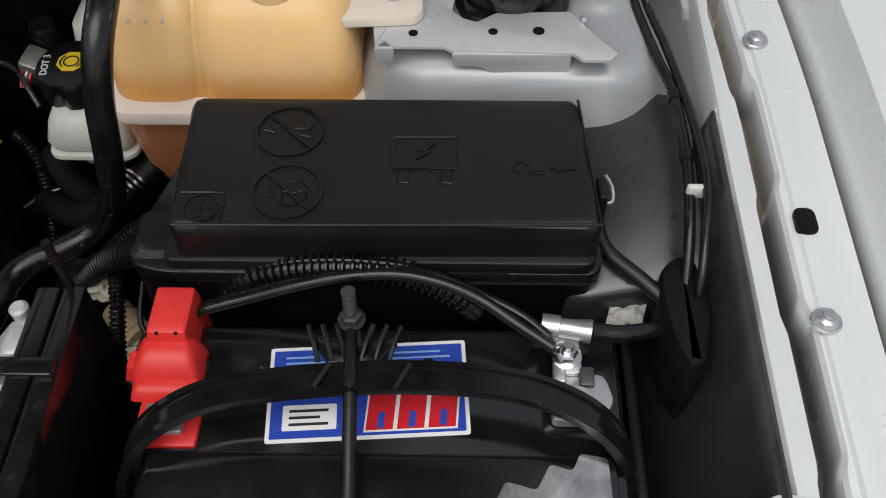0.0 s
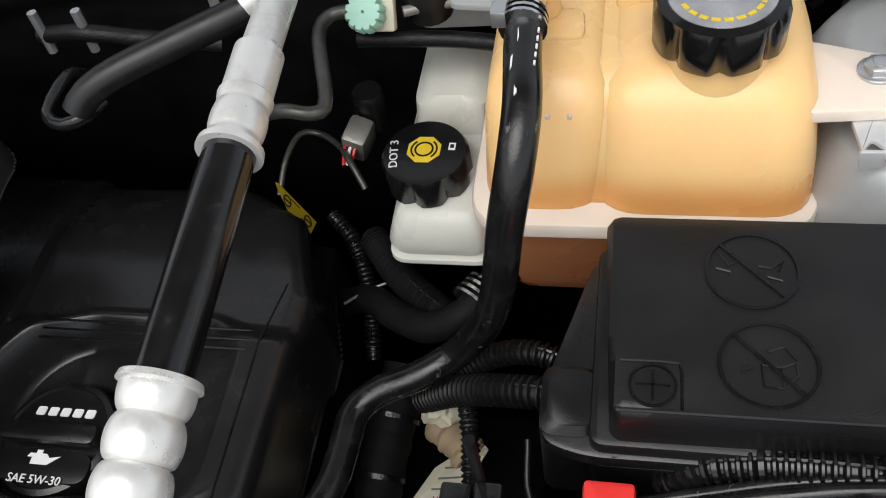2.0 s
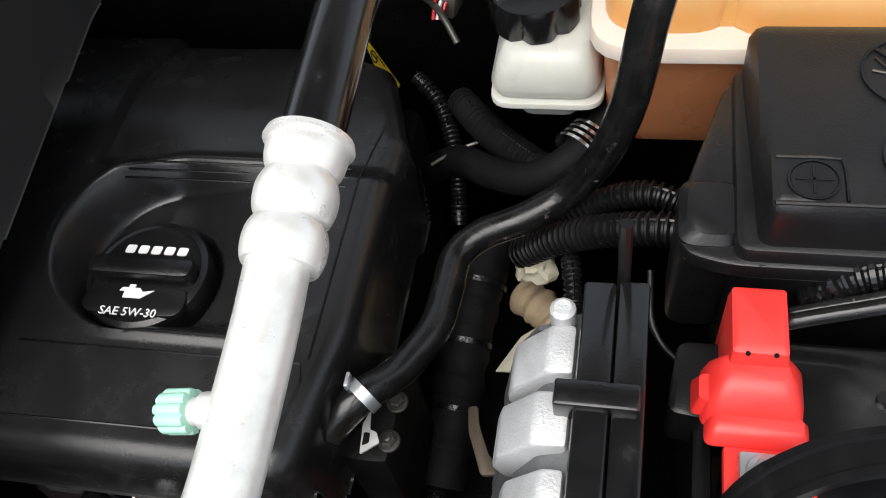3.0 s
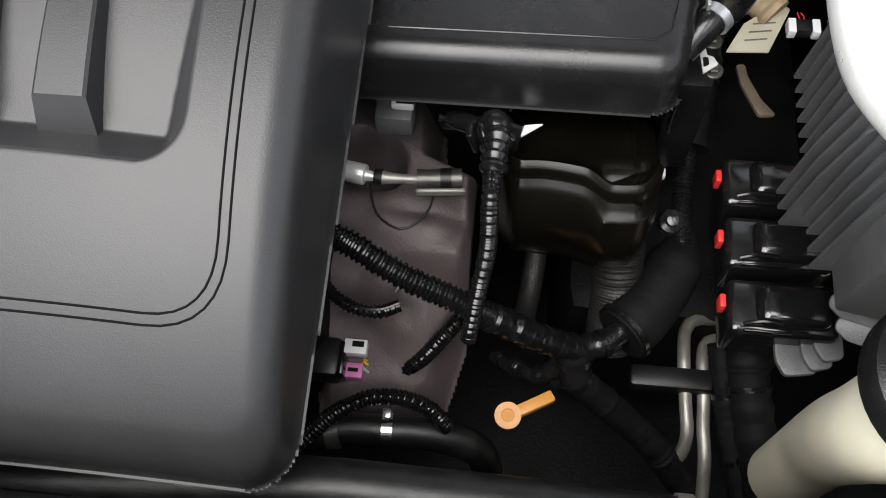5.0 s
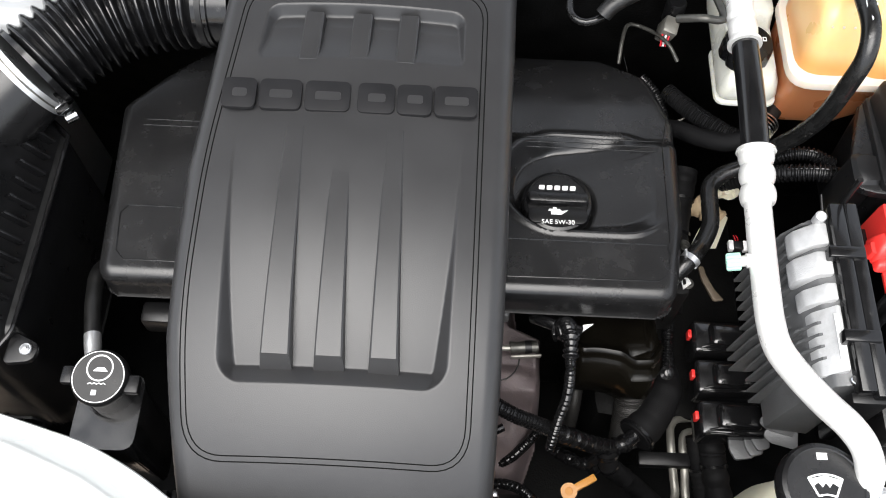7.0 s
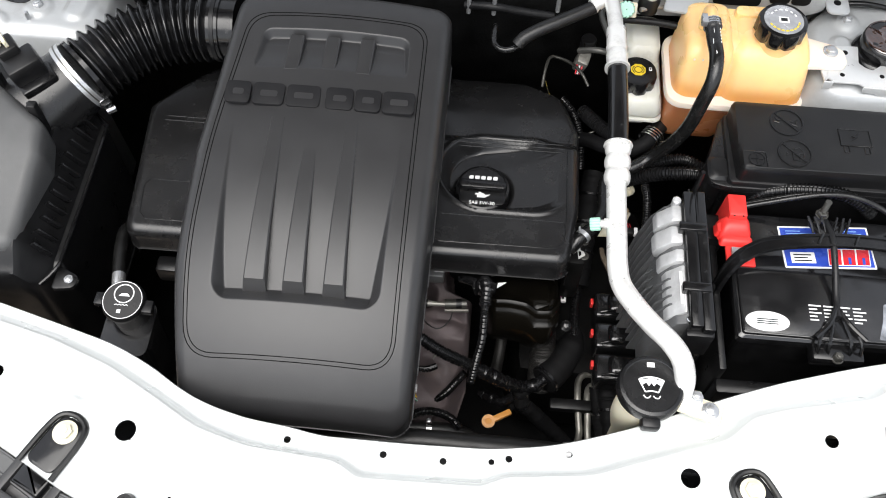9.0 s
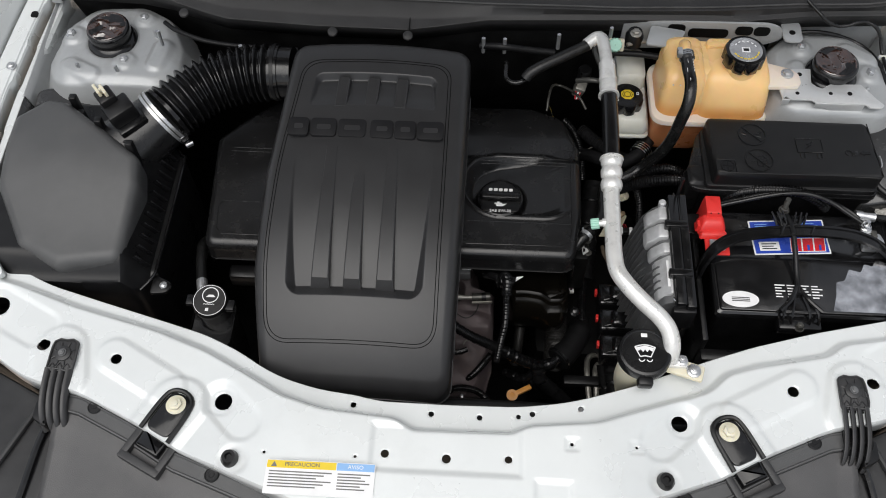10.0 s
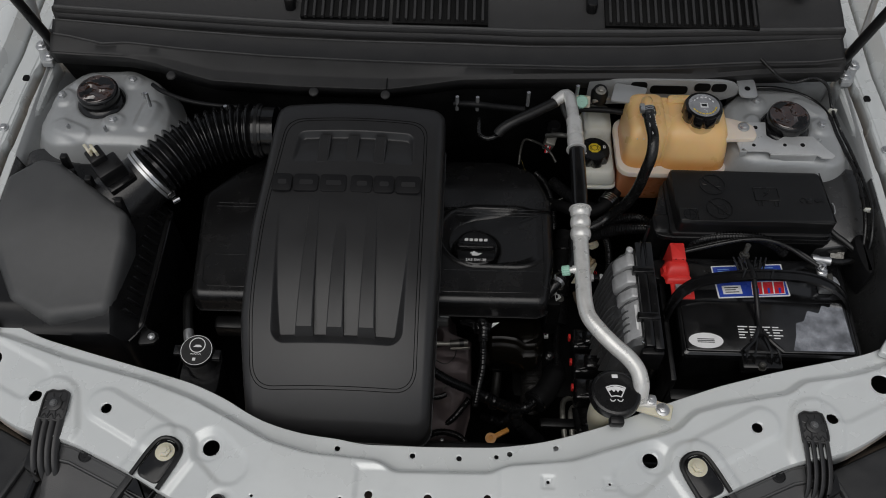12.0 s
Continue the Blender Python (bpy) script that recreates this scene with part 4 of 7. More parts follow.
def cover_height(X, Y, d):
    Z = slope(X, Y) - .010 * ((X + .152) / .128) ** 2 - .010 * np.clip((Y - .56) / .05, 0, 1) ** 2
    # long pocket, deep in front and running out to the rear
    well = sd_poly(X, Y, inset([(-.254, .159), (-.050, .159), (-.045, .41), (-.264, .41)], .024)) - .024
    depth = .0185 * np.clip(1 - (Y - .176) / .225, 0, 1) ** 1.9
    Z = Z - np.clip(np.minimum(-well * 1.4, (Y - .159) * .95), 0, depth)
    # short pocket at the rear, deep behind and running out to the front
    vent = sd_poly(X, Y, inset([(-.252, .470), (-.047, .470), (-.047, .535), (-.245, .535)], .014)) - .014
    return Z - np.clip(np.minimum(np.minimum(-vent * 1.5, (.535 - Y) * 2.4), (Y - .474) * .22 + .0022 * np.sin(np.clip((Y - .474) / .04, 0, 1) * math.pi)), 0, .0110)


bm = moulding([(-.287, .045), (-.004, .045), (.002, .30), (.006, .606), (-.289, .606), (-.309, .36), (-.307, .20)], .026, cover_height, .016, lambda X, Y: np.clip(slope(X, Y) - .006 - .16 * (Y - .15), .014, .11), .0014)
part("shell", bm, M["cover"], cover, angle=60)


# fine double seam line
for k in (0, .0045):
    loop = rounded([(-.281 + k, .097 + k), (-.027 - k, .097 + k), (-.026 - k, .30), (-.025 - k, .560 - k), (-.268 + k, .560 - k), (-.290 + k, .38), (-.292 + k, .22)], [.036 - k, .036 - k, .03, .03, .03, .05, .05], 8)
    path = []
    for a, b in zip(loop, loop[1:] + loop[:1]):
        n = max(1, int((b - a).length / .012))
        path += [a.lerp(b, i / n) for i in range(n)]
    path.append(path[0])
    zz = cover_height(np.array([p.x for p in path]), np.array([p.y for p in path]), 0)
    part("seam_line", tube([(p.x, p.y, z + .0001) for p, z in zip(path, zz)], .0006, 6, straight=True), M["groove"], cover)


def rib_body(front, rear, y0, y1, off0, off1, drop=.022):
    """A rib that follows the crown of the cover; front and rear give its left and right edge."""
    tmp = bmesh.new()
    rows = []
    for k in range(17):
        u = k / 16
        y, off = y0 + (y1 - y0) * u, off0 + (off1 - off0) * u
        xl, xr = front[0] + (rear[0] - front[0]) * u, front[1] + (rear[1] - front[1]) * u
        z = slope(0, y) - off
        back = -.012 if k == 0 else 0
        rows.append([tmp.verts.new(v) for v in ((xl - .002, y + back, z - drop), (xl, y - .0004, z - .0014), (xl + .0015, y, z), (xr - .0015, y, z), (xr, y - .0004, z - .0014), (xr + .002, y + back, z - drop))])
    for p, q in zip(rows, rows[1:]):
        for k in range(5):
            tmp.faces.new((p[k], p[k + 1], q[k + 1], q[k]))
    tmp.faces.new(rows[0][::-1])
    tmp.faces.new(rows[-1])
    bmesh.ops.recalc_face_normals(tmp, faces=tmp.faces)
    return tmp


for x0, x1, x2, x3 in ((-.216, -.190, -.214, -.196), (-.168, -.143, -.167, -.150), (-.119, -.094, -.118, -.101)):
    part("rib", rib_body((x0, x1), (x2, x3), .183, .398, .0025, .0006), M["cover"], cover, angle=25)
for x in (-.199, -.1505, -.104):
    part("rib", rib_body((x - .0105, x + .0085), (x - .0085, x + .0105), .472, .524, .0006, 0, .018), M["cover"], cover, angle=25)
# raised emblem made of six plain blocks
for x, w in ((-.279, .033), (-.243, .041), (-.199, .044), (-.148, .036), (-.110, .034), (-.074, .042)):
    o = part("emblem_block", slab([(x, .414), (x + w, .414), (x + w, .446), (x, .446)], .016, .0200, .007, .0003, tilt=lambda x, y: slope(x, y) - .018), M["emblem"], cover, "dark raised emblem block")
    part("emblem_slot", slab([(x + .010, .4255), (x + w - .009, .4255), (x + w - .009, .4345), (x + .010, .4345)], .0196, .0203, .003, 0, tilt=lambda x, y: slope(x, y) - .018), M["cover"], o)

# ---------------------------------------------------------------- cylinder head cover and oil cap
head = thing("cylinder_head_cover", "satin black plastic cylinder head cover with a dished filler well", "head cover", (0, .45, -.12))


def head_height(X, Y, d):
    Z = -.024 + 0 * X - .010 * sstep(.50, .52, Y) * (X > 0) - .03 * np.clip((Y - .56) / .1, 0, 1) ** 2
    dish = sd_capsule(X, Y, (.068, .4515), (.136, .4515), .064)
    cup = sd_capsule(X, Y, (.066, .428), (.066, .428), .046)
    fall = np.clip((.175 - X) / .12, 0, 1)
    lip = .0026 * np.exp(-((dish - .0045) / .0038) ** 2) * np.clip((.19 - X) / .03, 0, 1)
    return Z + lip - .030 * fall ** .8 * sstep(.003, -.015, dish) - .010 * sstep(.0, -.006, cup)


bm = moulding([(-.430, .303), (.192, .306), (.206, .40), (.207, .545), (.180, .622), (.125, .663), (-.33, .663), (-.447, .53)], .020, head_height, .015, lambda x, y: np.where(y < .32, .030, .075), .0018)
part("shell", bm, M["head"], head, angle=55)
for pts in ([(.010, .372), (.183, .372), (.186, .362), (.182, .336), (.172, .328), (.010, .326)], [(-.300, .392), (-.41, .392), (-.417, .382), (-.412, .336), (-.402, .325), (-.300, .325)],
            [(.195, .545), (.187, .50), (.187, .375)], [(-.31, .500), (-.415, .500)], [(-.31, .508), (-.412, .508)]):
    part("seam_line", tube([(x, y, -.0239) for x, y in pts], .0007, 6, straight=True), M["mark"], head)
for y in (.494, .501, .508):
    part("seam_line", tube([(.030, y, -.0239), (.180, y, -.0239)], .0008, 6, straight=True), M["mark"], head)
part("gasket_rail", box(-.415, .188, .345, .365, -.105, -.070, .004), M["black"], head)
part("side_boss", box(-.40, -.335, .285, .312, -.135, -.10, .006), M["black"], head)

cap = thing("oil_filler_cap", "round black oil filler cap with white print", "cap", (.066, .428, -.07))
part("rim", lathe([(.039, 0), (.040, .004), (.040, .020), (.0385, .024), (.035, .0255), (.034, .024), (.030, .0235), (.001, .0235)], (.066, .428, -.058), 40, lobes=10, depth=.0012, span=(.003, .021)), M["cover2"], cap)
part("grip", slab([(.066 - .034, .421), (.066 + .034, .421), (.066 + .034, .435), (.066 - .034, .435)], -.034, -.023, .006, .003), M["cover2"], cap)
part("face", slab([(.066 - .033, .398), (.066 + .033, .398), (.066 + .033, .4185), (.066 - .033, .4185)], -.036, -.031, .012, .001), M["black"], cap)
# brand mark as plain white bars
for i in range(5):
    part("brand_bar", slab([(.045 + i * .0088, .4425), (.0515 + i * .0088, .4425), (.0520 + i * .0088, .4485), (.0455 + i * .0088, .4485)], -.0348, -.0340, .0015, 0), M["white"], cap)
text("SAE 5W-30", .0078, Matrix.Translation((.066, .3985, -.0302)), M["white"], cap, "print", "white oil grade print")
part("oilcan_icon", slab([(.0585, .4085), (.070, .4085), (.0775, .4145), (.0705, .413), (.068, .4155), (.0565, .4155), (.0550, .413), (.0585, .413)], -.0312, -.0304, 0, 0), M["white"], cap)
part("oilcan_spout", box(.0605, .0645, .4155, .4178, -.0312, -.0304, 0), M["white"], cap)

# ---------------------------------------------------------------- air intake
box_t = thing("air_filter_box", "grey-black plastic air filter box with a broad sloping lid", "air filter box", (-.6, .35, -.15))
bm = moulding([(-.620, .203), (-.524, .220), (-.515, .345), (-.522, .390), (-.662, .492), (-.70, .500), (-.747, .46), (-.742, .33), (-.69, .235)], .020, lambda X, Y, d: .060 + .045 * sstep(.20, .42, Y) + .003 * np.cos(X * 20) + 0 * d, .016, .10, .003)
part("lid", bm, M["airbox"], box_t, "grey-black smooth lid", 60)
bm = moulding([(-.70, .19), (-.508, .194), (-.484, .23), (-.484, .46), (-.57, .53), (-.752, .53), (-.752, .25)], .02, lambda X, Y, d: np.clip((-.494 - X) * 1.7, 0, .055) - .03 * sstep(.235, .19, Y), .005, .20, .003)
part("base", bm, M["black"], box_t)
for i in range(11):
    y = .236 + i * .021
    part("base_rib", box(-.5225, -.4915, y - .0016, y + .0016, .012, .033, .0008, m=turn(0, 56, 0)), M["cover2"], box_t)
part("rim", tube([(-.505, .200, -.004), (-.488, .224, .0), (-.485, .26, .0015), (-.485, .44, .0015), (-.492, .468, .001), (-.54, .505, .001)], .0026, 8, .01), M["gloss"], box_t)
for x, y in ((-.538, .405), (-.60, .450), (-.655, .497)):
    part("clip", box(x - .006, x + .006, y - .006, y + .006, .05, .112, .002), M["black"], box_t)
part("ear", slab([(-.492, .196), (-.462, .200), (-.458, .218), (-.490, .232)], -.014, -.008, .008, .002), M["black"], box_t)
part("screw", hexbolt((-.471, .212, -.008), .0045, .004), M["zinc"], box_t)

maf = thing("air_flow_sensor", "black plastic air flow meter tube with its sensor plug", "sensor", (-.55, .44, .05))
ax0, ax1 = Vector((-.598, .425, .026)), Vector((-.510, .500, .066))
part("tube", tube([ax0, ax0.lerp(ax1, .35), ax0.lerp(ax1, .75), ax1], lambda s, u: .050 + .016 * (1 - u) ** 1.5, 32, .008), M["maf"], maf)
part("collar", tube([ax0.lerp(ax1, .12), ax0.lerp(ax1, .18)], .069, 32, straight=True), M["black"], maf)
for dx in (-.03, .03):
    part("lug", box(-.60 + dx * 1.5 - .006, -.60 + dx * 1.5 + .006, .448 - dx * .9, .462 - dx * .9, .072, .090, .003), M["black"], maf)
tilt = turn(0, -8, 40)
part("sensor_base", box(-.574, -.524, .438, .472, .092, .106, .003, m=tilt), M["gloss"], maf)
part("sensor_body", box(-.586, -.540, .444, .482, .104, .134, .004, m=tilt), M["black"], maf)
part("sensor_plug", box(-.598, -.570, .460, .492, .124, .146, .004, m=tilt), M["black"], maf)
part("plug_lock", box(-.597, -.592, .466, .488, .145, .157, .001, m=tilt), M["beige"], maf, "cream plug lock")
part("plug_lock", box(-.586, -.581, .466, .488, .145, .157, .001, m=tilt), M["beige"], maf, "cream plug lock")
part("plug_lock", box(-.594, -.584, .474, .479, .145, .156, .001, m=tilt), M["beige"], maf, "cream plug lock")
cl = thing("hose_clamp", "shiny steel band clamp on the intake hose", "hose clamp", (-.52, .475, .06))
a0, a1 = Vector((-.5175, .4935, .0626)), Vector((-.5085, .5012, .0667))
part("band", tube([a0, a1], .0535, 36, straight=True), M["zinc"], cl)
part("band_ridge", tube([a0.lerp(a1, .42), a0.lerp(a1, .58)], .0541, 36, straight=True), M["darksteel"], cl)
part("screw", tube([(-.476, .462, .034), (-.466, .470, .034)], .006, 10, straight=True), M["chrome"], cl)
part("screw_housing", box(-.487, -.472, .458, .478, .048, .060, .002, m=turn(0, 0, 50)), M["chrome"], cl)

hose = thing("intake_hose", "ribbed black rubber air intake hose", "hose", (-.40, .57, .03))
curve = [(-.508, .502, .067), (-.487, .525, .072), (-.457, .553, .076), (-.420, .575, .079), (-.375, .589, .081), (-.335, .592, .083), (-.300, .592, .084)]
part("bellows", tube(curve, lambda s, u: .0505 - (.0095 * (0.5 - 0.5 * math.cos(s / .0136 * math.tau)) ** 1.3 if .03 < u < .84 else (.006 if u > .84 else 0)), 32, .0013), M["gloss"], hose)
part("cuff", tube([(-.338, .592, .083), (-.322, .592, .0835)], .0475, 30, straight=True), M["gloss"], hose)
part("band", tube([(-.333, .592, .083), (-.327, .592, .0832)], .049, 30, straight=True), M["black"], hose)

# ---------------------------------------------------------------- battery
bat = thing("car_battery", "glossy black car battery with a blue and white label", "battery", (.55, .30, -.18))
part("case", loft([(-.18, .414, .687, .212, .388), (-.02, .410, .691, .208, .392), (-.012, .408, .693, .206, .394)], .008), M["case"], bat)
part("lid", loft([(-.016, .406, .695, .204, .396), (-.003, .406, .695, .204, .396), (0.0, .409, .692, .207, .393)], .008), M["case"], bat)
part("front_step", slab([(.411, .208), (.687, .208), (.687, .306), (.411, .306)], -.001, .005, .006, .002), M["case"], bat)
# Torn sticker patch, made metallic to carry the glare across the lid.
part("sticker", slab([(.585, .212), (.684, .212), (.682, .304), (.666, .307), (.661, .296), (.648, .300), (.640, .284), (.622, .289), (.612, .268), (.598, .264), (.594, .240)], .0045, .0056, .003, 0), M["foil"], bat, "torn-edged sticker, metallic to carry the glare on the lid")
lie = Matrix.Translation((.538, .349, 0)) @ turn(0, 0, 4) @ Matrix.Translation((-.538, -.349, 0))
part("label", slab([(.476, .316), (.600, .316), (.600, .382), (.476, .382)], 0, .0006, .002, 0, m=lie), M["white"], bat, "white-edged blue battery label")
part("label_field", slab([(.4785, .3185), (.5975, .3185), (.5975, .3795), (.4785, .3795)], .0005, .0009, .001, 0, m=lie), M["blue"], bat, "blue label field")
for x in (.5375, .5565, .5755):
    q = [(x - .001, .3215), (x + .0155, .3215), (x + .0185, .3455), (x + .002, .3455)]
    part("brand_edge", slab([(q[0][0] - .0012, .3203), (q[1][0] + .0012, .3203), (q[2][0] + .0012, .3467), (q[3][0] - .0012, .3467)], .0008, .0011, 0, 0, m=lie), M["white"], bat)
    part("brand_block", slab(q, .0010, .0014, 0, 0, m=lie), M["redprint"], bat, "slanted red brand block")
    part("brand_gap", slab([(x + .006, .3225), (x + .010, .3225), (x + .0112, .3330), (x + .0072, .3330)], .0013, .0016, 0, 0, m=lie), M["blue"], bat)
part("label_box", slab([(.486, .3235), (.519, .3235), (.519, .3405), (.486, .3405)], .0008, .0012, .001, 0, m=lie), M["white"], bat)
for i in range(3):
    part("label_print", slab([(.490, .3265 + i * .0045), (.514 - .005 * (i % 2), .3265 + i * .0045), (.514 - .005 * (i % 2), .3283 + i * .0045), (.490, .3283 + i * .0045)], .0011, .0014, 0, 0, m=lie), M["cowl"], bat)
for i in range(3):
    part("label_print", slab([(.486, .3655 + i * .004), (.506 + .03 * (i == 1), .3655 + i * .004), (.506 + .03 * (i == 1), .3668 + i * .004), (.486, .3668 + i * .004)], .0008, .0011, 0, 0, m=lie), M["paleblue"], bat)
for i in range(4):
    part("label_print", slab([(.553, .362 + i * .004), (.590 - .006 * (i % 2), .362 + i * .004), (.590 - .006 * (i % 2), .3633 + i * .004), (.553, .3633 + i * .004)], .0008, .0011, 0, 0, m=lie), M["paleblue"], bat)
bm = lathe([(1, 0), (1, .0006)], (0, 0, 0), 32)
bmesh.ops.transform(bm, matrix=Matrix.Translation((.444, .2265, .005)) @ Matrix.Diagonal((.0285, .0145, 1, 1)), verts=bm.verts)
part("oval_sticker", bm, M["white"], bat, "white oval sticker")
for i in range(3):
    part("sticker_print", slab([(.430, .2225 + i * .003), (.458, .2225 + i * .003), (.458, .2240 + i * .003), (.430, .2240 + i * .003)], .0055, .0058, 0, 0), M["cowl"], bat)
rng = random.Random(4)
for i in range(5):
    for j in range(4):
        x = .500 + j * .019
        part("warning_print", slab([(x, .233 + i * .0052), (x + (w := rng.uniform(.009, .0175)), .233 + i * .0052), (x + w, .2350 + i * .0052), (x, .2350 + i * .0052)], .005, .0053, 0, 0), M["white"], bat)
for x in (.432, .47, .53, .575, .625):
    part("vent_plug", lathe([(.004, 0), (.004, .002), (.001, .002)], (x, .388 - .02, 0), 10), M["case"], bat)
part("plate_mark", slab([(.600, .2135), (.640, .2135), (.640, .219), (.600, .219)], .005, .0053, 0, 0), M["cowl"], bat)
bx = thing("battery_tray", "black plastic battery tray and side screen", "battery tray", (.55, .3, -.22))
part("floor", box(.395, .705, .17, .41, -.21, -.182, .004), M["black"], bx)
part("side", box(.388, .398, .17, .405, -.2, -.03, .003), M["black"], bx)
part("side", box(.700, .708, .19, .405, -.2, -.015, .003), M["black"], bx)
part("lip", box(.39, .70, .150, .172, -.2, -.06, .006), M["black"], bx)

neg = thing("negative_terminal", "bright metal battery terminal clamp with bolt", "terminal", (.655, .37, .0))
part("clamp", slab([(.650, .326), (.680, .326), (.689, .340), (.684, .358), (.652, .360)], .001, .009, .005, .002), M["zinc"], neg)
part("clamp_ear", slab([(.652, .350), (.660, .350), (.660, .362), (.652, .362)], .006, .013, .002, .001), M["zinc"], neg)
part("clamp_ear", slab([(.668, .348), (.677, .348), (.677, .361), (.668, .361)], .006, .013, .002, .001), M["darksteel"], neg)
part("post", lathe([(.0095, 0), (.0090, .012), (.0075, .013)], (.666, .338, .002), 20), M["cast"], neg)
part("bolt", hexbolt((.664, .334, .0135), .0055, .006), M["zinc"], neg)
part("nut", hexbolt((.661, .368, .012), .0068, .008), M["chrome"], neg)
part("stud", lathe([(.0035, 0), (.0033, .008)], (.661, .368, .019), 10), M["chrome"], neg)
part("lug", slab([(.652, .356), (.670, .356), (.669, .390), (.653, .390)], .0095, .0125, .005, .001), M["zinc"], neg)
part("ferrule", tube([(.646, .3885, .016), (.657, .387, .016), (.6575, .387, .016), (.664, .386, .016), (.6645, .386, .016), (.677, .384, .016)], lambda s, u: .0080 if u < .36 or u > .62 else .0064, 16, straight=True), M["zinc"], neg)

redc = thing("positive_terminal_cover", "bright red plastic positive terminal cover", "terminal cover", (.415, .36, .0))
part("tower", loft([(-.03, .399, .427, .366, .408), (.020, .400, .426, .369, .407), (.0275, .401, .425, .372, .406), (.029, .403, .423, .376, .404)], .002), M["red"], redc)
part("saddle", loft([(.0, .389, .434, .347, .378), (.010, .391, .433, .350, .377), (.018, .396, .429, .357, .376), (.021, .400, .426, .362, .375)], .006), M["red"], redc)
part("wing", loft([(.002, .385, .397, .352, .370), (.012, .388, .397, .355, .368)], .003), M["red"], redc)
part("lip", loft([(.001, .391, .436, .338, .351), (.007, .393, .435, .341, .351), (.009, .396, .433, .344, .351)], .004), M["red"], redc)
part("tray", box(.399, .438, .308, .338, -.002, .0035, .002), M["red"], redc)
part("lug", box(.405, .430, .314, .334, .004, .0095, .002), M["zinc"], redc)
part("nut", hexbolt((.416, .324, .0095), .006, .006), M["zinc"], redc)
for x in (.4075, .4195):
    part("hole", lathe([(.0012, 0), (.0012, .0006)], (x, .3720, .0272), 8, turn(60)), M["dark"], redc)

strap = thing("battery_hold_down", "black plastic battery hold-down with a rubber strap", "clamp", (.53, .30, .0))
arch = [(.392, .285, -.06), (.396, .292, -.02), (.406, .305, .008), (.425, .318, .022), (.46, .330, .029), (.54, .338, .033), (.61, .338, .031), (.650, .331, .026), (.678, .318, .016), (.694, .302, -.008), (.70, .29, -.06)]


def strap_band(points, width, thick, ridge=0.0):
    """A flat band lying across, with raised edges."""
    path = catmull(points, .006)
    tmp = bmesh.new()
    rows = []
    for i, p in enumerate(path):
        t = (path[min(i + 1, len(path) - 1)] - path[max(i - 1, 0)]).normalized()
        side = Vector((0, 1, 0)) - t * t.y
        side.normalize()
        up = side.cross(t) * -1
        if up.z < 0 and abs(t.z) < .9:
            up = -up
        w = width / 2
        rows.append([tmp.verts.new(p + side * a + up * b) for a, b in ((-w, 0), (-w, thick + ridge), (-w + .0035, thick + ridge), (-w + .0045, thick), (w - .0045, thick), (w - .0035, thick + ridge), (w, thick + ridge), (w, 0))])
    for a, b in zip(rows, rows[1:]):
        for k in range(8):
            tmp.faces.new((a[k], a[(k + 1) % 8], b[(k + 1) % 8], b[k]))
    tmp.faces.new(rows[0][::-1])
    tmp.faces.new(rows[-1])
    bmesh.ops.recalc_face_normals(tmp, faces=tmp.faces)
    return tmp


part("strap", strap_band(arch, .0195, .0035, .0025), M["gloss"], strap)
for x in (.515, .562):
    part("strap_clip", tube([(x - .004, .330, .038), (x, .338, .0385), (x + .004, .346, .038)], .0018, 8, .004), M["gloss"], strap)
part("bar", tube([(.528, .372, .030), (.531, .340, .036), (.533, .300, .026), (.534, .265, .013), (.533, .236, .012)], .0044, 10, .008), M["black"], strap)
for dx in (-1, 1):
    part("foot_web", tube([(.533, .250, .012), (.533 + dx * .014, .224, .013), (.533 + dx * .032, .206, .010)], .004, 8, .006), M["gloss"], strap)
    for k in range(3):
        x = .531 + dx * (.007 + .0085 * k)
        part("wing_finger", tube([(x - dx * .003, .352, .029), (x, .362, .034), (x + dx * .004, .3745 - .0005 * k, .036)], .0017, 7, .004), M["gloss"], strap)
    part("wing", slab([(.531, .350), (.531 + dx * .015, .351), (.531 + dx * .026, .366), (.531 + dx * .024, .369), (.531, .362)][::dx], .026, .031, .001, .001), M["gloss"], strap)
part("foot", slab([(.533, .245), (.566, .207), (.556, .203), (.510, .203), (.500, .207)], .005, .010, .003, .0015), M["gloss"], strap)
part("foot_nose", box(.500, .566, .182, .206, -.024, -.002, .004), M["gloss"], strap)
part("foot_bolt", hexbolt((.531, .186, -.006), .0065, .010, washer=1.2), M["darksteel"], strap)
for dx in (-.026, -.013, .013, .026):
    part("foot_rib", tube([(.533 + dx * .5, .232, .012), (.533 + dx, .204, .010), (.533 + dx * 1.05, .190, -.004)], .0022, 6, .006), M["gloss"], strap)
part("stud", tube([(.527, .383, .0), (.527, .388, .052)], lambda s, u: .0042 + .0004 * ((s / .0016) % 1 > .5), 12, .0008), M["darksteel"], strap)
part("stud_nut", hexbolt((.527, .385, .024), .0070, .009, washer=1.2), M["darksteel"], strap)

def lump_sheet(c, a, b):
    """A small crumpled sheet."""
    X, Y = np.meshgrid(np.linspace(-a, a, 14), np.linspace(-b, b, 10))
    Z = np.array([[.005 * noise.noise(Vector((x * 110, y * 110, 3))) + .003 * noise.noise(Vector((x * 260, y * 260, 7))) for x, y in zip(p, q)] for p, q in zip(X, Y)])
    tmp = grid_mesh(X + c[0] + .3 * Y, Y + c[1], Z + c[2], np.ones(X.shape, bool))
    bmesh.ops.solidify(tmp, geom=tmp.faces[:], thickness=.0006)
    return tmp


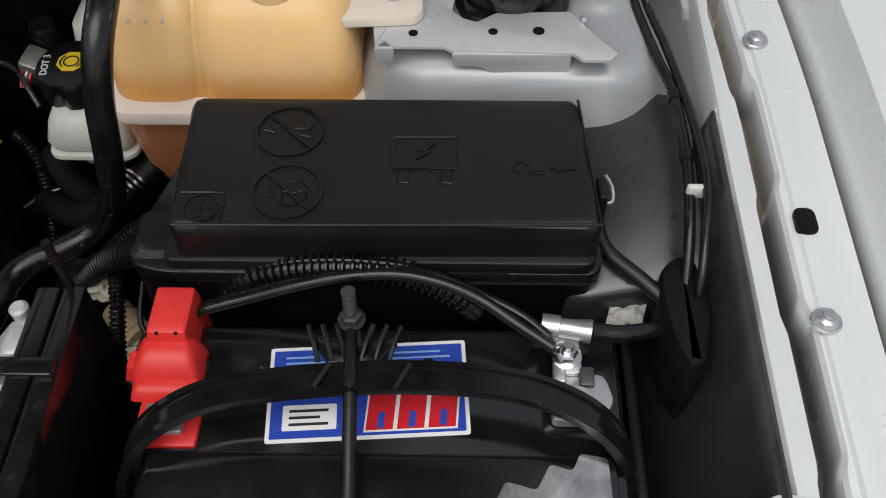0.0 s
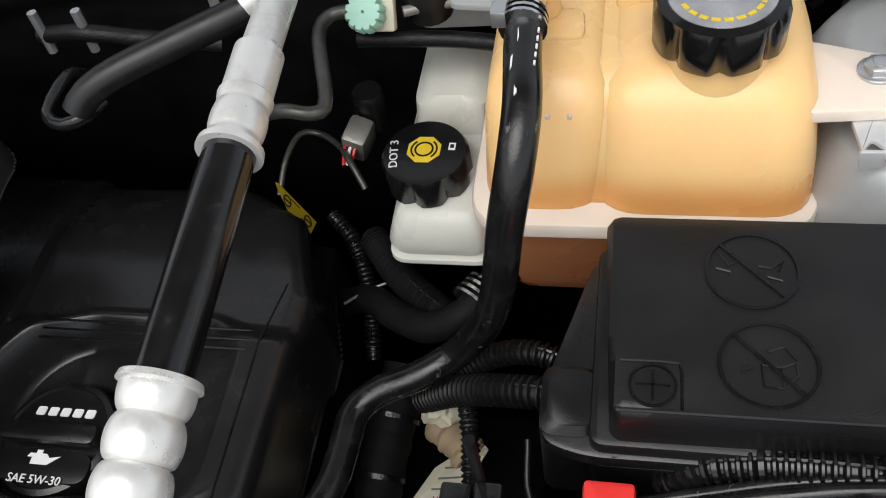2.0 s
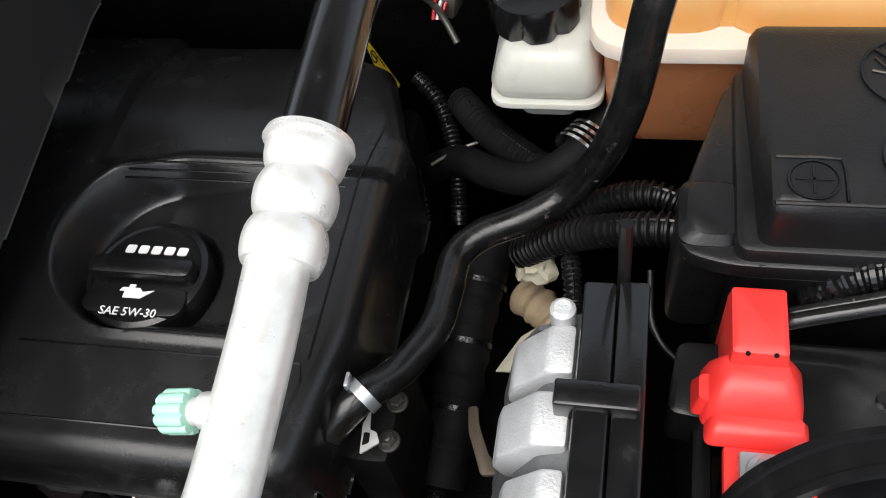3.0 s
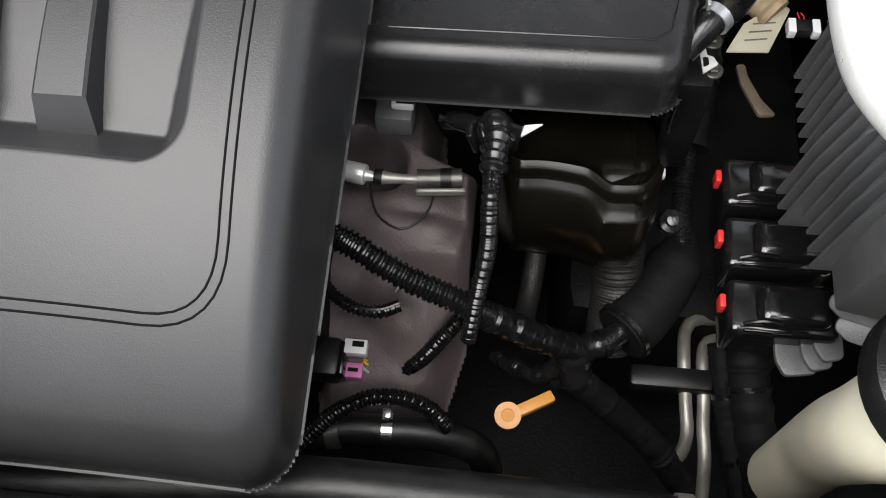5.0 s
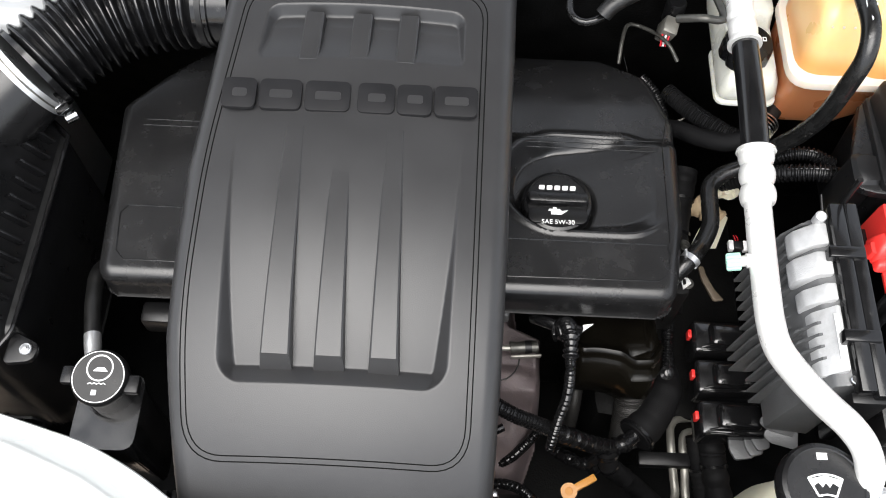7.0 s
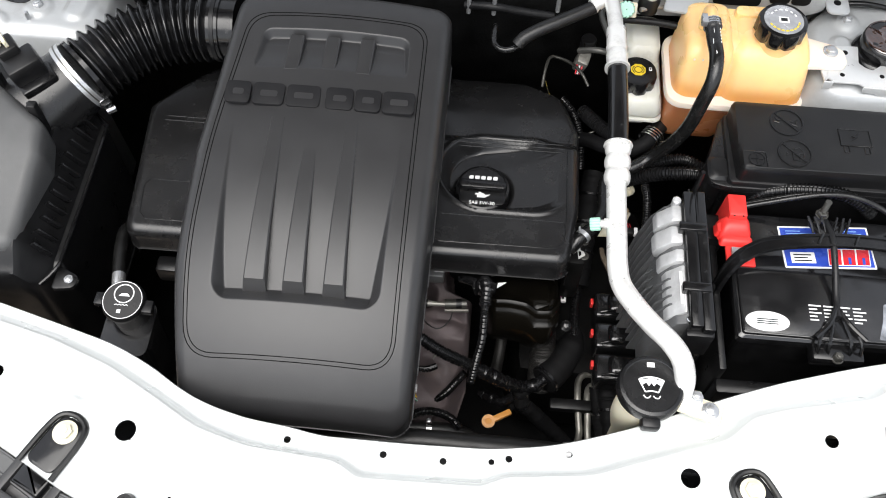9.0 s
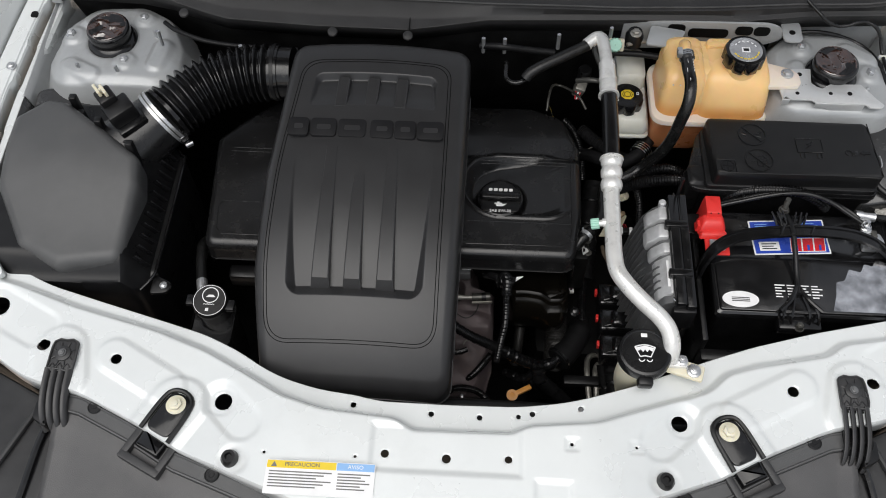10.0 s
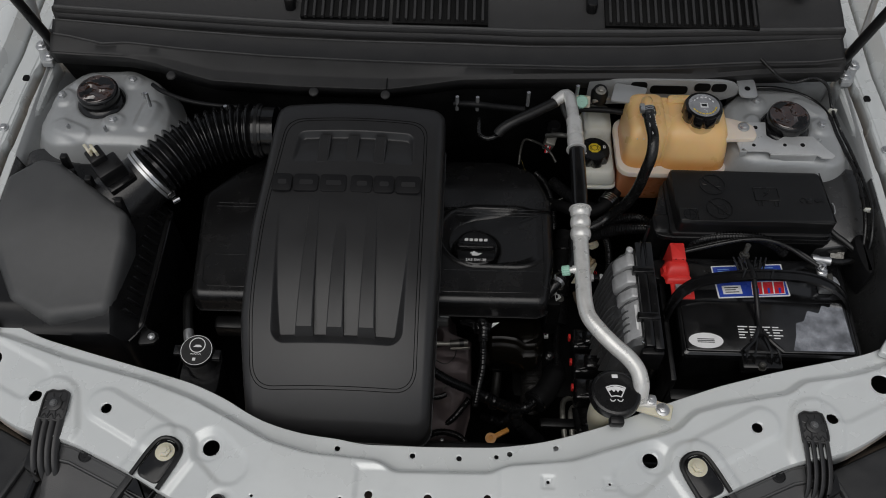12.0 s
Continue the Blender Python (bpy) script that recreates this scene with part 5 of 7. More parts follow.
def cable(name, pts, r, material, label, category="cable", rib=None, n=12, step=.006):
    base = min(pts, key=lambda p: p[2])
    if rib and sum((Vector(a) - Vector(b)).length for a, b in zip(pts, pts[1:])) > .075:
        o = thing(name, label, category, base)
        part("corrugated_sleeve", tube(pts, ribbed(r, *rib), n, .0012), material, o)
        path = catmull(pts, .003)
        for k in (0, len(path) - 4):
            part("tape_end", tube(path[k:k + 4], r * 1.04, 12, straight=True), M["sleeve"], o)
        part("slit", tube([p + Vector((0, 0, r * .93)) for p in path], .0011, 5, straight=True), M["mark"], o)
        return o
    return solo(name, tube(pts, ribbed(r, *rib) if rib else r, n, .0012 if rib else step), material, label, category, base)


cable("battery_cable", [(0.418, 0.395, 0.005), (0.426, 0.396, 0.015), (0.462, 0.401, 0.025), (0.494, 0.404, 0.035), (0.525, 0.407, 0.041), (0.556, 0.408, 0.042), (0.581, 0.404, 0.040), (0.606, 0.396, 0.034), (0.630, 0.382, 0.027), (0.652, 0.369, 0.021)], .0038, M["hose"], "black battery cable arched behind the battery")
cable("battery_cable", [(0.418, 0.402, 0.003), (0.428, 0.403, 0.011), (0.462, 0.408, 0.020), (0.494, 0.412, 0.029), (0.525, 0.414, 0.035), (0.556, 0.415, 0.036), (0.583, 0.411, 0.034), (0.610, 0.402, 0.027), (0.634, 0.391, 0.022), (0.650, 0.378, 0.019)], .0036, M["hose"], "black battery cable arched behind the battery")
cable("wiring_conduit", [(0.442, 0.417, 0.000), (0.449, 0.419, 0.010), (0.461, 0.421, 0.020), (0.486, 0.421, 0.028), (0.512, 0.420, 0.032), (0.537, 0.419, 0.032), (0.562, 0.418, 0.028), (0.587, 0.413, 0.018), (0.606, 0.407, 0.004)], .0088, M["gloss"], "ribbed black conduit behind the battery", "conduit", (.0026, .0052))
cable("ground_cable", [(.676, .384, .016), (.684, .385, .014), (.697, .385, .012), (.714, .389, .010), (.728, .393, .008), (.752, .402, .004)], .0060, M["hose"], "black earth cable running to the wing")
cable("latch_cable", [(0.683, 0.473, 0.030), (0.685, 0.462, 0.027), (0.688, 0.448, 0.024), (0.695, 0.438, 0.022), (0.710, 0.424, 0.020), (0.728, 0.407, 0.016), (0.741, 0.397, 0.016)], .0052, M["rubber"], "black cable from the fuse box to the wing")
o = thing("cable_tag", "crumpled pale paper tag on a cable", "tag", (.705, .412, -.02))
part("sheet", lump_sheet((.705, .413, -.008), .012, .008), M["paper_grey"], o, "", 30)
solo("wiring_grommet", slab([(.722, .424), (.733, .438), (.748, .434), (.752, .394), (.745, .358), (.734, .348), (.725, .368), (.721, .398)], -.035, .030, .008, .008), M["dulltape"], "large black rubber grommet in the wing apron", "grommet", (.752, .39, -.03))

# ---------------------------------------------------------------- fuse box
fuse = thing("fuse_box", "black fuse box with moulded symbols on its lid", "fuse box", (.55, .48, -.1))
part("base", loft([(-.12, .405, .678, .428, .535), (.010, .400, .682, .420, .540), (.018, .398, .684, .418, .541)], .01), M["black"], fuse)
part("flange", slab([(.376, .425), (.400, .418), (.684, .420), (.688, .44), (.682, .541), (.40, .541), (.376, .455)], .018, .027, .012, .003), M["cover2"], fuse)
part("rim", slab([(.402, .421), (.681, .421), (.681, .541), (.402, .541)], .026, .036, .008, .003), M["black"], fuse)
bm = moulding([(.412, .424), (.683, .428), (.674, .541), (.406, .541)], .007, lambda X, Y, d: .0665 + 0 * d, .004, .036, .004)
part("lid", bm, M["fuselid"], fuse, "satin black lid", 50)
part("step", loft([(-.05, .374, .402, .43, .47), (.028, .376, .405, .428, .468), (.032, .380, .405, .432, .464)], .009), M["black"], fuse)
part("latch", box(.6835, .6905, .464, .484, .020, .052, .0025), M["black"], fuse)
part("latch_hook", tube([(.689, .482, .054), (.694, .478, .047), (.694, .468, .044), (.690, .466, .044)], .0013, 6, .004), M["zinc"], fuse, "bright latch hook")
part("lid_ridge", tube([(.415, .4265, .0662), (.520, .4275, .0662), (.681, .4300, .0662), (.6735, .5395, .0662)], .0011, 6, straight=True), M["fuselid"], fuse)
zt = .0668


def stroke(name, points, parent, at, size, r=.0007):
    """A moulded line on the lid, given in shares of the symbol's size."""
    part(name, tube([(at[0] + size * x, at[1] + size * y, zt) for x, y in points], r, 6, straight=True), M["mark"], parent)


for (x, y), lines in (((.479, .507), ([(-.75, .45), (-.55, .15), (-.3, .3)], [(-.6, .75), (-.45, .40)], [(-.85, .05), (-.5, -.05)], [(.15, .15), (.45, .10), (.75, .30), (.60, .0)], [(.35, -.15), (.70, -.25)])),
                      ((.484, .454), ([(-.15, .0), (-.12, -.55), (.30, -.60), (.62, -.25), (.60, .10)], [(-.15, .0), (.28, -.05), (.60, .10)], [(.28, -.05), (.30, -.60)], [(.0, .35), (.38, .50), (.62, .15)], [(-.55, .05), (-.35, -.1), (-.6, -.2)]))):
    o = part("symbol_ring", ring((x, y, zt), .0222, .0017, .0010, 40), M["mark"], fuse, "moulded ring symbol")
    part("symbol_slash", box(x - .0215, x + .0215, y - .0009, y + .0009, zt, zt + .0010, 0, m=turn(rz=-45)), M["mark"], o)
    for line in lines:
        stroke("symbol_stroke", line, o, (x, y), .0205)
part("plus_ring", ring((.4315, .4395, zt), .0108, .0012, .0008), M["mark"], fuse)
part("plus_disc", lathe([(.0098, 0), (.0098, .0003)], (.4315, .4395, zt), 24), M["black"], fuse)
part("plus_bar", box(.4235, .4395, .4389, .4401, zt, zt + .0009, 0), M["mark"], fuse)
part("plus_bar", box(.4309, .4321, .4315, .4475, zt, zt + .0009, 0), M["mark"], fuse)
part("corner_line", tube([(.416, .4525, zt), (.440, .4525, zt), (.4445, .449, zt), (.4450, .428, zt)], .0008, 6, .004), M["mark"], fuse)
o = part("relay_symbol", tube([(.549, .5025, zt), (.5905, .503, zt), (.592, .4745, zt), (.5495, .4735, zt), (.549, .5025, zt)], .0009, 6, straight=True), M["mark"], fuse, "moulded relay symbol")
for x in (.5535, .5815):
    stroke("relay_leg", [(0, 0), (0, -.012), (.0065, -.012), (.0065, 0)], o, (x, .474), 1, .0008)
part("relay_flash", slab([(.5635, .4815), (.5745, .4895), (.5705, .4905), (.5785, .498), (.5655, .4905), (.5700, .4890)], zt, zt + .0008, 0, 0), M["mark"], o)
part("arrow", slab([(.651, .4765), (.658, .4815), (.658, .479), (.668, .4795), (.668, .4745), (.658, .474), (.658, .4715)], zt - .0005, zt + .0008, 0, 0), M["mark"], fuse)
o = part("lock_symbol", box(.6375, .6475, .4705, .4805, zt - .0005, zt + .0007, .0004), M["mark"], fuse, "moulded padlock symbol")
part("lock_hole", box(.6405, .6445, .4735, .4775, zt + .0006, zt + .0010, .0002), M["fuselid"], o)
part("lock_bow", ring((.6325, .476, zt - .0005), .0050, .0013, .0011, 20, arc=(.05, .72)), M["mark"], o)

# ---------------------------------------------------------------- coolant tank
tank = thing("coolant_tank", "translucent amber plastic coolant expansion tank", "coolant tank", (.42, .62, -.1))
bm = loft([(.030, .330, .404, .568, .688, .030), (.060, .333, .404, .573, .688, .022), (.094, .336, .404, .580, .686, .016), (.106, .338, .403, .588, .684, .018), (.114, .344, .399, .601, .679, .018), (.1175, .354, .393, .612, .672, .016)], seg=6)
bm = loft([(.030, .397, .520, .566, .690, .028), (.060, .397, .518, .571, .688, .028), (.094, .398, .514, .579, .686, .028), (.106, .401, .510, .588, .683, .028), (.114, .410, .504, .600, .679, .028), (.1175, .420, .495, .611, .672, .026)], seg=6, bm=bm)
part("upper_shell", bm, M["tank"], tank, "translucent amber upper shell", 50)
part("seam", slab([(.322, .556), (.523, .557), (.525, .695), (.322, .695)], .023, .034, .030, .004), M["tankrim"], tank, "milky welded seam flange")
part("lower_shell", loft([(-.075, .338, .425, .586, .680, .016), (-.060, .332, .430, .580, .684, .018), (.025, .330, .520, .566, .690, .018)], seg=6), M["tanklow"], tank, "orange coolant-filled lower shell", 50)
part("top_step", slab([(.405, .652), (.492, .652), (.488, .672), (.408, .672)], .112, .1215, .010, .003), M["tank"], tank)
part("moulded_panel", slab([(.350, .622), (.391, .622), (.389, .646), (.356, .646)], .112, .1205, .006, .002), M["tank"], tank)
part("valley_web", loft([(.030, .380, .424, .574, .684, .004), (.060, .382, .424, .579, .684, .004), (.092, .384, .422, .5865, .682, .004), (.104, .386, .420, .597, .678, .004), (.1125, .388, .418, .610, .672, .004)], seg=3), M["tank"], tank)
part("filler_neck", lathe([(.031, 0), (.029, .012), (.029, .022)], (.460, .619, .104), 32), M["tank"], tank)
part("mounting_ear", slab([(.505, .588), (.560, .592), (.566, .600), (.564, .622), (.552, .632), (.51, .645)], .088, .0955, .006, .002), M["tankrim"], tank, "milky mounting ear")
part("ear_bolt", hexbolt((.544, .619, .0955), .0075, .007), M["zinc"], tank)
part("hose_spigot", tube([(.368, .646, .108), (.366, .643, .126), (.363, .635, .139), (.361, .622, .1455), (.361, .604, .148)], .0100, 18, .004), M["tank"], tank)
part("outlet_spigot", tube([(.345, .60, -.055), (.328, .575, -.058), (.318, .560, -.06)], .012, 16, .005), M["rubber"], tank)
for i in range(4):
    part("level_mark", box(.347 + i * .012, .3495 + i * .012, .5815, .5835, .0965, .099, .0004), M["tankrim"], tank)
rcap = part("cap", lathe([(.032, 0), (.0345, .003), (.0345, .022), (.0325, .027), (.028, .0285), (.0275, .0275), (.001, .0275)], (.460, .619, .1215), 96, lobes=8, depth=.0038, span=(-.001, .024)), M["gloss"], tank, "large black ribbed cap with a printed top")
part("disc", lathe([(.0275, 0), (.0272, .0006), (.001, .0006)], (.460, .619, .1490), 40), M["disc"], rcap, "glossy printed disc")
part("symbol", box(.453, .467, .613, .624, .1496, .1500, .0001), M["white"], rcap)
part("symbol_gap", box(.4555, .4645, .6155, .6215, .1499, .1502, 0), M["black"], rcap)
for k in range(9):
    a = -.3 - k * .29
    part("print_bar", box(.460 + .021 * math.cos(a) - .0022, .460 + .021 * math.cos(a) + .0022, .619 + .021 * math.sin(a) - .0012, .619 + .021 * math.sin(a) + .0012, .1496, .1499, 0, m=turn(rz=math.degrees(a) + 90)), M["yellow"], rcap)
for k in range(6):
    a = .5 + k * .4
    part("print_bar", box(.460 + .019 * math.cos(a) - .002, .460 + .019 * math.cos(a) + .002, .619 + .019 * math.sin(a) - .001, .619 + .019 * math.sin(a) + .001, .1496, .1499, 0, m=turn(rz=math.degrees(a) + 90)), M["white"], rcap)

clip = thing("hose_clip", "bright spring clip on the tank hose", "hose clip", (.361, .598, .14))
for k in range(3):
    part("wire", tube([(.3612, .6045 - k * .004, .1475), (.3612, .6065 - k * .004, .1475)], .0128, 18, straight=True), M["chrome"], clip)
part("ear", box(.345, .353, .596, .612, .148, .158, .001), M["zinc"], clip)
overflow = [(.3615, .610, .1465), (.362, .585, .144), (.365, .548, .140), (.3625, .522, .123), (.356, .511, .090), (.349, .506, .045), (.339, .509, .005), (.327, .513, -.024), (.311, .511, -.046), (.288, .498, -.053), (.263, .487, -.057), (.249, .472, -.060), (.247, .447, -.060), (.244, .418, -.058), (.229, .388, -.056), (.212, .366, -.048), (.195, .35, -.06)]
hz = thing("coolant_hose", "black rubber hose from the coolant tank", "hose", (.24, .42, -.09))
part("tube", tube(overflow, .0100, 18), M["hose"], hz)
for k, (dx, dy, w, l) in enumerate(((.0, .0, .0016, .012), (.002, -.016, .0010, .016), (-.002, -.020, .0008, .010), (.0015, -.038, .0012, .008))):
    part("scuff", slab([(.3605 + dx, .592 + dy - l), (.3605 + dx + w, .592 + dy - l * .8), (.3605 + dx + w * .7, .592 + dy), (.3605 + dx - w * .3, .592 + dy - l * .2)], .1525, .1545, 0, 0, tilt=lambda x, y: -.0028 * ((.592 - y) / .03)), M["white"], hz, "pale scuff mark")
for k in range(5):
    part("print_mark", box(.3695, .3705, .590 - k * .006, .593 - k * .006, .1500, .1512, 0), M["white"], hz)
lower = thing("lower_coolant_hose", "black hose clamped under the coolant tank", "hose", (.31, .55, -.07))
part("tube", tube([(.328, .575, -.058), (.312, .552, -.060), (.285, .548, -.076), (.255, .565, -.092), (.225, .59, -.11), (.19, .61, -.15)], .0115, 18), M["dulltape"], lower)
for k in range(4):
    part("clamp_wire", tube([(.3255 - k * .003, .570 - k * .004, -.0585), (.3243 - k * .003, .5682 - k * .004, -.0587)], .0178, 18, straight=True), M["chrome"], lower)

# ---------------------------------------------------------------- strut caps and bracket
for s, cap_x, cap_y in ((-1, -.640, .664), (1, .629, .642)):
    o = thing("strut_cap", "black rubber strut cap wrapped in shiny brown film", "strut cap", (cap_x, cap_y, .08), "strut caps")
    part("boot", lathe([(.043, 0), (.044, .004), (.041, .010), (.0365, .012), (.036, .016), (.0375, .019), (.0378, .030), (.0365, .0345), (.034, .0362), (.030, .0366), (.001, .0366)], (cap_x, cap_y, .070), 48), M["gloss"], o, "glossy black rubber boot")
    bm = lathe([(.0345, .0362)] + [(.0335 - .0012 * k, .0372 + .00005 * k) for k in range(28)], (cap_x - .0015, cap_y + .001, .070), 84)
    for v in bm.verts:
        fold = abs(noise.noise(v.co * 27 + Vector((s * 3, 0, 0)))) ** .7 + .45 * abs(noise.noise(v.co * 62 + Vector((s * 5, 2, 0))))
        rim = min(1, max(0, (.0345 - math.hypot(v.co.x - cap_x + .0015, v.co.y - cap_y - .001)) / .004))
        v.co.z += rim * .0085 * (.34 - fold) * .9
        v.co += .0006 * rim * noise.noise_vector(v.co * 110)
    part("wrap", bm, M["film"], o, "shiny brown wrapping film", 40)
brk = thing("tank_bracket", "silver sheet metal bracket beside the coolant tank", "bracket", (.6, .6, .07))
part("top_plate", slab([(.530, .592), (.533, .570), (.539, .578), (.546, .570), (.581, .570), (.586, .566), (.670, .564), (.676, .557), (.695, .557), (.701, .564), (.690, .578), (.670, .609), (.617, .607), (.604, .597), (.594, .601), (.586, .609), (.590, .641), (.557, .640)], .0845, .0872, .0025, .0008), M["galv"], brk)
part("front_flange", slab([(.586, .0855), (.669, .0855), (.667, .043), (.632, .043), (.622, .064), (.606, .074), (.588, .075)], 0, .002, .003, .0006, m=Matrix.Translation((0, .566, 0)) @ turn(90)), M["galv"], brk)
part("side_lip", slab([(.532, .0855), (.546, .0855), (.545, .074), (.534, .070)], 0, .002, .002, .0006, m=Matrix.Translation((0, .572, 0)) @ turn(90)), M["galv"], brk)
for x, y, r in ((.569, .627, .0042), (.559, .584, .0034), (.615, .586, .0034), (.647, .587, .0042)):
    part("hole", lathe([(r, 0), (r, .0005)], (x, y, .0872), 16), M["dark"], brk, "dark round hole")

# ---------------------------------------------------------------- brake fluid reservoir
res = thing("brake_fluid_reservoir", "milky white brake fluid reservoir with its black cap", "reservoir", (.29, .62, -.06))
part("body", loft([(-.036, .268, .320, .584, .66, .014), (-.030, .260, .327, .578, .735, .014), (-.022, .258, .329, .576, .738, .014), (-.006, .263, .326, .580, .738, .014), (.003, .268, .322, .590, .736, .012)], seg=5), M["offwhite"], res, "milky white bottle", 45)
part("lip", slab([(.257, .5745), (.331, .5745), (.331, .62), (.331, .66), (.257, .66)], -.0365, -.032, .014, .0012), M["offwhite"], res, "milky bottom lip")
part("foot", loft([(-.060, .274, .313, .592, .63, .010), (-.0365, .269, .320, .586, .65, .012)], seg=4), M["foot"], res, "greyish lower cup")
part("rear_hump", loft([(-.006, .268, .324, .655, .738, .012), (.024, .270, .321, .662, .736, .014), (.030, .277, .314, .668, .730, .012)], seg=5), M["offwhite"], res)
bcap = part("cap", lathe([(.026, -.002), (.0295, .002), (.0295, .020), (.0275, .024), (.024, .025), (.001, .025)], (.285, .620, .002), 56, lobes=7, depth=.004, span=(-.003, .021)), M["cover2"], res, "black ribbed cap")
part("cap_badge", lathe([(.0118, 0), (.0118, .0006)], (.285, .621, .027), 8, turn(rz=22)), M["yellow"], bcap, "yellow octagonal brake symbol")
part("cap_ring", ring((.285, .621, .0276), .0058, .0013, .0003, 24), M["black"], bcap)
for a in ((.36, .64), (-.14, .14)):
    part("cap_arc", ring((.285, .621, .0276), .0085, .0012, .0003, 30, arc=a), M["black"], bcap)
text("DOT 3", .0082, Matrix.Translation((.2655, .617, .0272)) @ turn(rz=97), M["white"], res, "print", "white fluid grade print")
part("manual_icon", box(.301, .3055, .621, .627, .027, .0275, 0), M["white"], res)
part("manual_gap", box(.302, .3045, .6225, .6255, .0274, .0277, 0), M["black"], res)

sens = thing("pressure_sensor_plug", "grey plug with red and white wires", "connector", (.208, .69, -.06))
part("plug", box(.200, .220, .680, .705, -.055, -.025, .004, m=turn(12, 15, -12)), M["steelpipe"], sens)
for k, c in ((-.005, "redprint"), (0, "white"), (.005, "redprint")):
    part("wire", tube([(.208 + k, .684, -.035), (.206 + k * .8, .677, -.038), (.204 + k * .6, .670, -.046)], .0014, 6), M[c], sens)
part("socket", lathe([(.013, 0), (.013, .03), (.011, .034)], (.218, .715, -.045), 18), M["black"], sens)

# ---------------------------------------------------------------- air conditioning line
ac = thing("air_conditioning_line", "dull aluminium air conditioning pipe with a black sleeve", "pipe", (.23, .35, .04))
part("rear_hose", tube([(.098, .572, .112), (.106, .578, .120), (.125, .587, .128), (.160, .604, .135), (.205, .628, .142)], .0092, 16), M["rubber"], ac, "black rubber hose")
part("elbow", tube([(.198, .625, .142), (.214, .636, .148), (.222, .630, .1515), (.2255, .600, .155), (.2275, .560, .156)], .0105, 18, .004), M["alu"], ac)
part("ferrule", tube([(.2272, .570, .156), (.2285, .505, .151)], lambda s, u: .0128 + .0016 * (abs(math.sin(u * 11)) ** .5 if u > .45 else .3) + (.0024 if u > .93 else 0), 24, .0012), M["alu"], ac)
part("sleeve", tube([(.2285, .512, .1515), (.2295, .45, .1465), (.2295, .380, .1385)], .0130, 24), M["gloss"], ac, "black rubber sleeve")
part("ferrule", tube([(.2295, .3895, .1400), (.2285, .336, .1300)], lambda s, u: .0126 + .0040 * abs(math.sin(u * 8.6 + .55)) ** .45 + (.0022 if u < .07 else 0), 28, .0010), M["alu"], ac)
part("pipe", tube([(.2277, .345, .132), (.2285, .31, .126), (.229, .263, .121), (.2295, .225, .119), (.234, .199, .118), (.249, .176, .116), (.270, .155, .110), (.292, .138, .102), (.306, .122, .093), (.312, .104, .080), (.311, .090, .060)], .0124, 20, .004), M["alu"], ac)
part("port", tube([(.228, .281, .1245), (.214, .281, .1215)], .0068, 14, straight=True), M["alu"], ac)
part("port_neck", tube([(.216, .281, .122), (.208, .281, .1195)], .0052, 14, straight=True), M["alu"], ac)
part("port_cap", lathe([(.0078, 0), (.0082, .001), (.0082, .011), (.0072, .0125), (.001, .013)], (.2095, .281, .1202), 60, turn(0, -105), lobes=10, depth=.0014), M["green"], ac, "pale green service cap")
part("flange", box(.296, .338, .080, .100, .044, .060, .004), M["alu"], ac)
part("flange_bolt", hexbolt((.329, .090, .060), .006, .007), M["zinc"], ac)

liq = thing("refrigerant_pipe", "bent thin aluminium pipe with a pale green valve cap", "pipe", (.24, .66, .0))
part("pipe", tube([(.262, .681, .092), (.236, .681, .092), (.223, .677, .091), (.2205, .659, .090), (.236, .608, .086), (.232, .596, .086), (.212, .598, .086), (.19, .61, .07)], .0046, 12, .004), M["darksteel"], liq)
part("valve_block", box(.243, .270, .668, .676, .086, .108, .002, m=turn(-30)), M["beige"], liq, "pale plastic tag")
part("valve_cap", lathe([(.0125, 0), (.0125, .008), (.011, .0105), (.001, .0105)], (.253, .668, .100), 60, turn(42, 0, 0), lobes=12, depth=.0020), M["green"], liq, "pale green valve cap")
part("pipe", tube([(.150, .650, -.06), (.153, .675, -.046), (.160, .698, -.042), (.175, .702, -.046), (.195, .685, -.040), (.210, .665, -.038), (.222, .650, -.05)], .0026, 12, .005), M["darksteel"], liq)
cable("heater_pipe", [(.066, .640, .07), (.066, .618, .098), (.065, .590, .100), (.070, .577, .100), (.082, .572, .100), (.098, .576, .104), (.104, .588, .104)], .0042, M["hose"], "bent black pipe behind the engine", "pipe")
cable("brake_pipe", [(.275, .672, .098), (.30, .682, .096), (.33, .69, .09)], .0035, M["steelpipe"], "thin metal pipe near the firewall", "pipe")
o = thing("firewall_fitting", "black rubber plug with a steel stud on the firewall", "fitting", (.288, .69, .06))
part("cup", lathe([(.015, 0), (.016, .02), (.012, .03)], (.288, .688, .085), 18), M["rubber"], o)
part("stud", hexbolt((.288, .682, .115), .007, .008), M["steelpipe"], o)
o = thing("sound_shield", "grey bent metal shield on the firewall", "shield", (.33, .69, .09))
part("plate", slab([(.305, .665), (.36, .66), (.378, .70), (.318, .712)], .105, .109, .008, .002), M["inner"], o)
cable("firewall_harness", [(-.545, .690, .095), (-.52, .668, .100), (-.47, .648, .098), (-.42, .640, .096), (-.36, .638, .094), (-.30, .640, .09)], .0042, M["tape"], "taped black wiring on the firewall")
cable("firewall_harness", [(.02, .665, .09), (.06, .655, .10), (.10, .66, .09), (.15, .665, .08)], .006, M["tape"], "taped black wiring on the firewall")
cable("firewall_harness", [(.24, .674, .075), (.30, .676, .072), (.345, .672, .07)], .0055, M["tape"], "taped black wiring on the firewall")
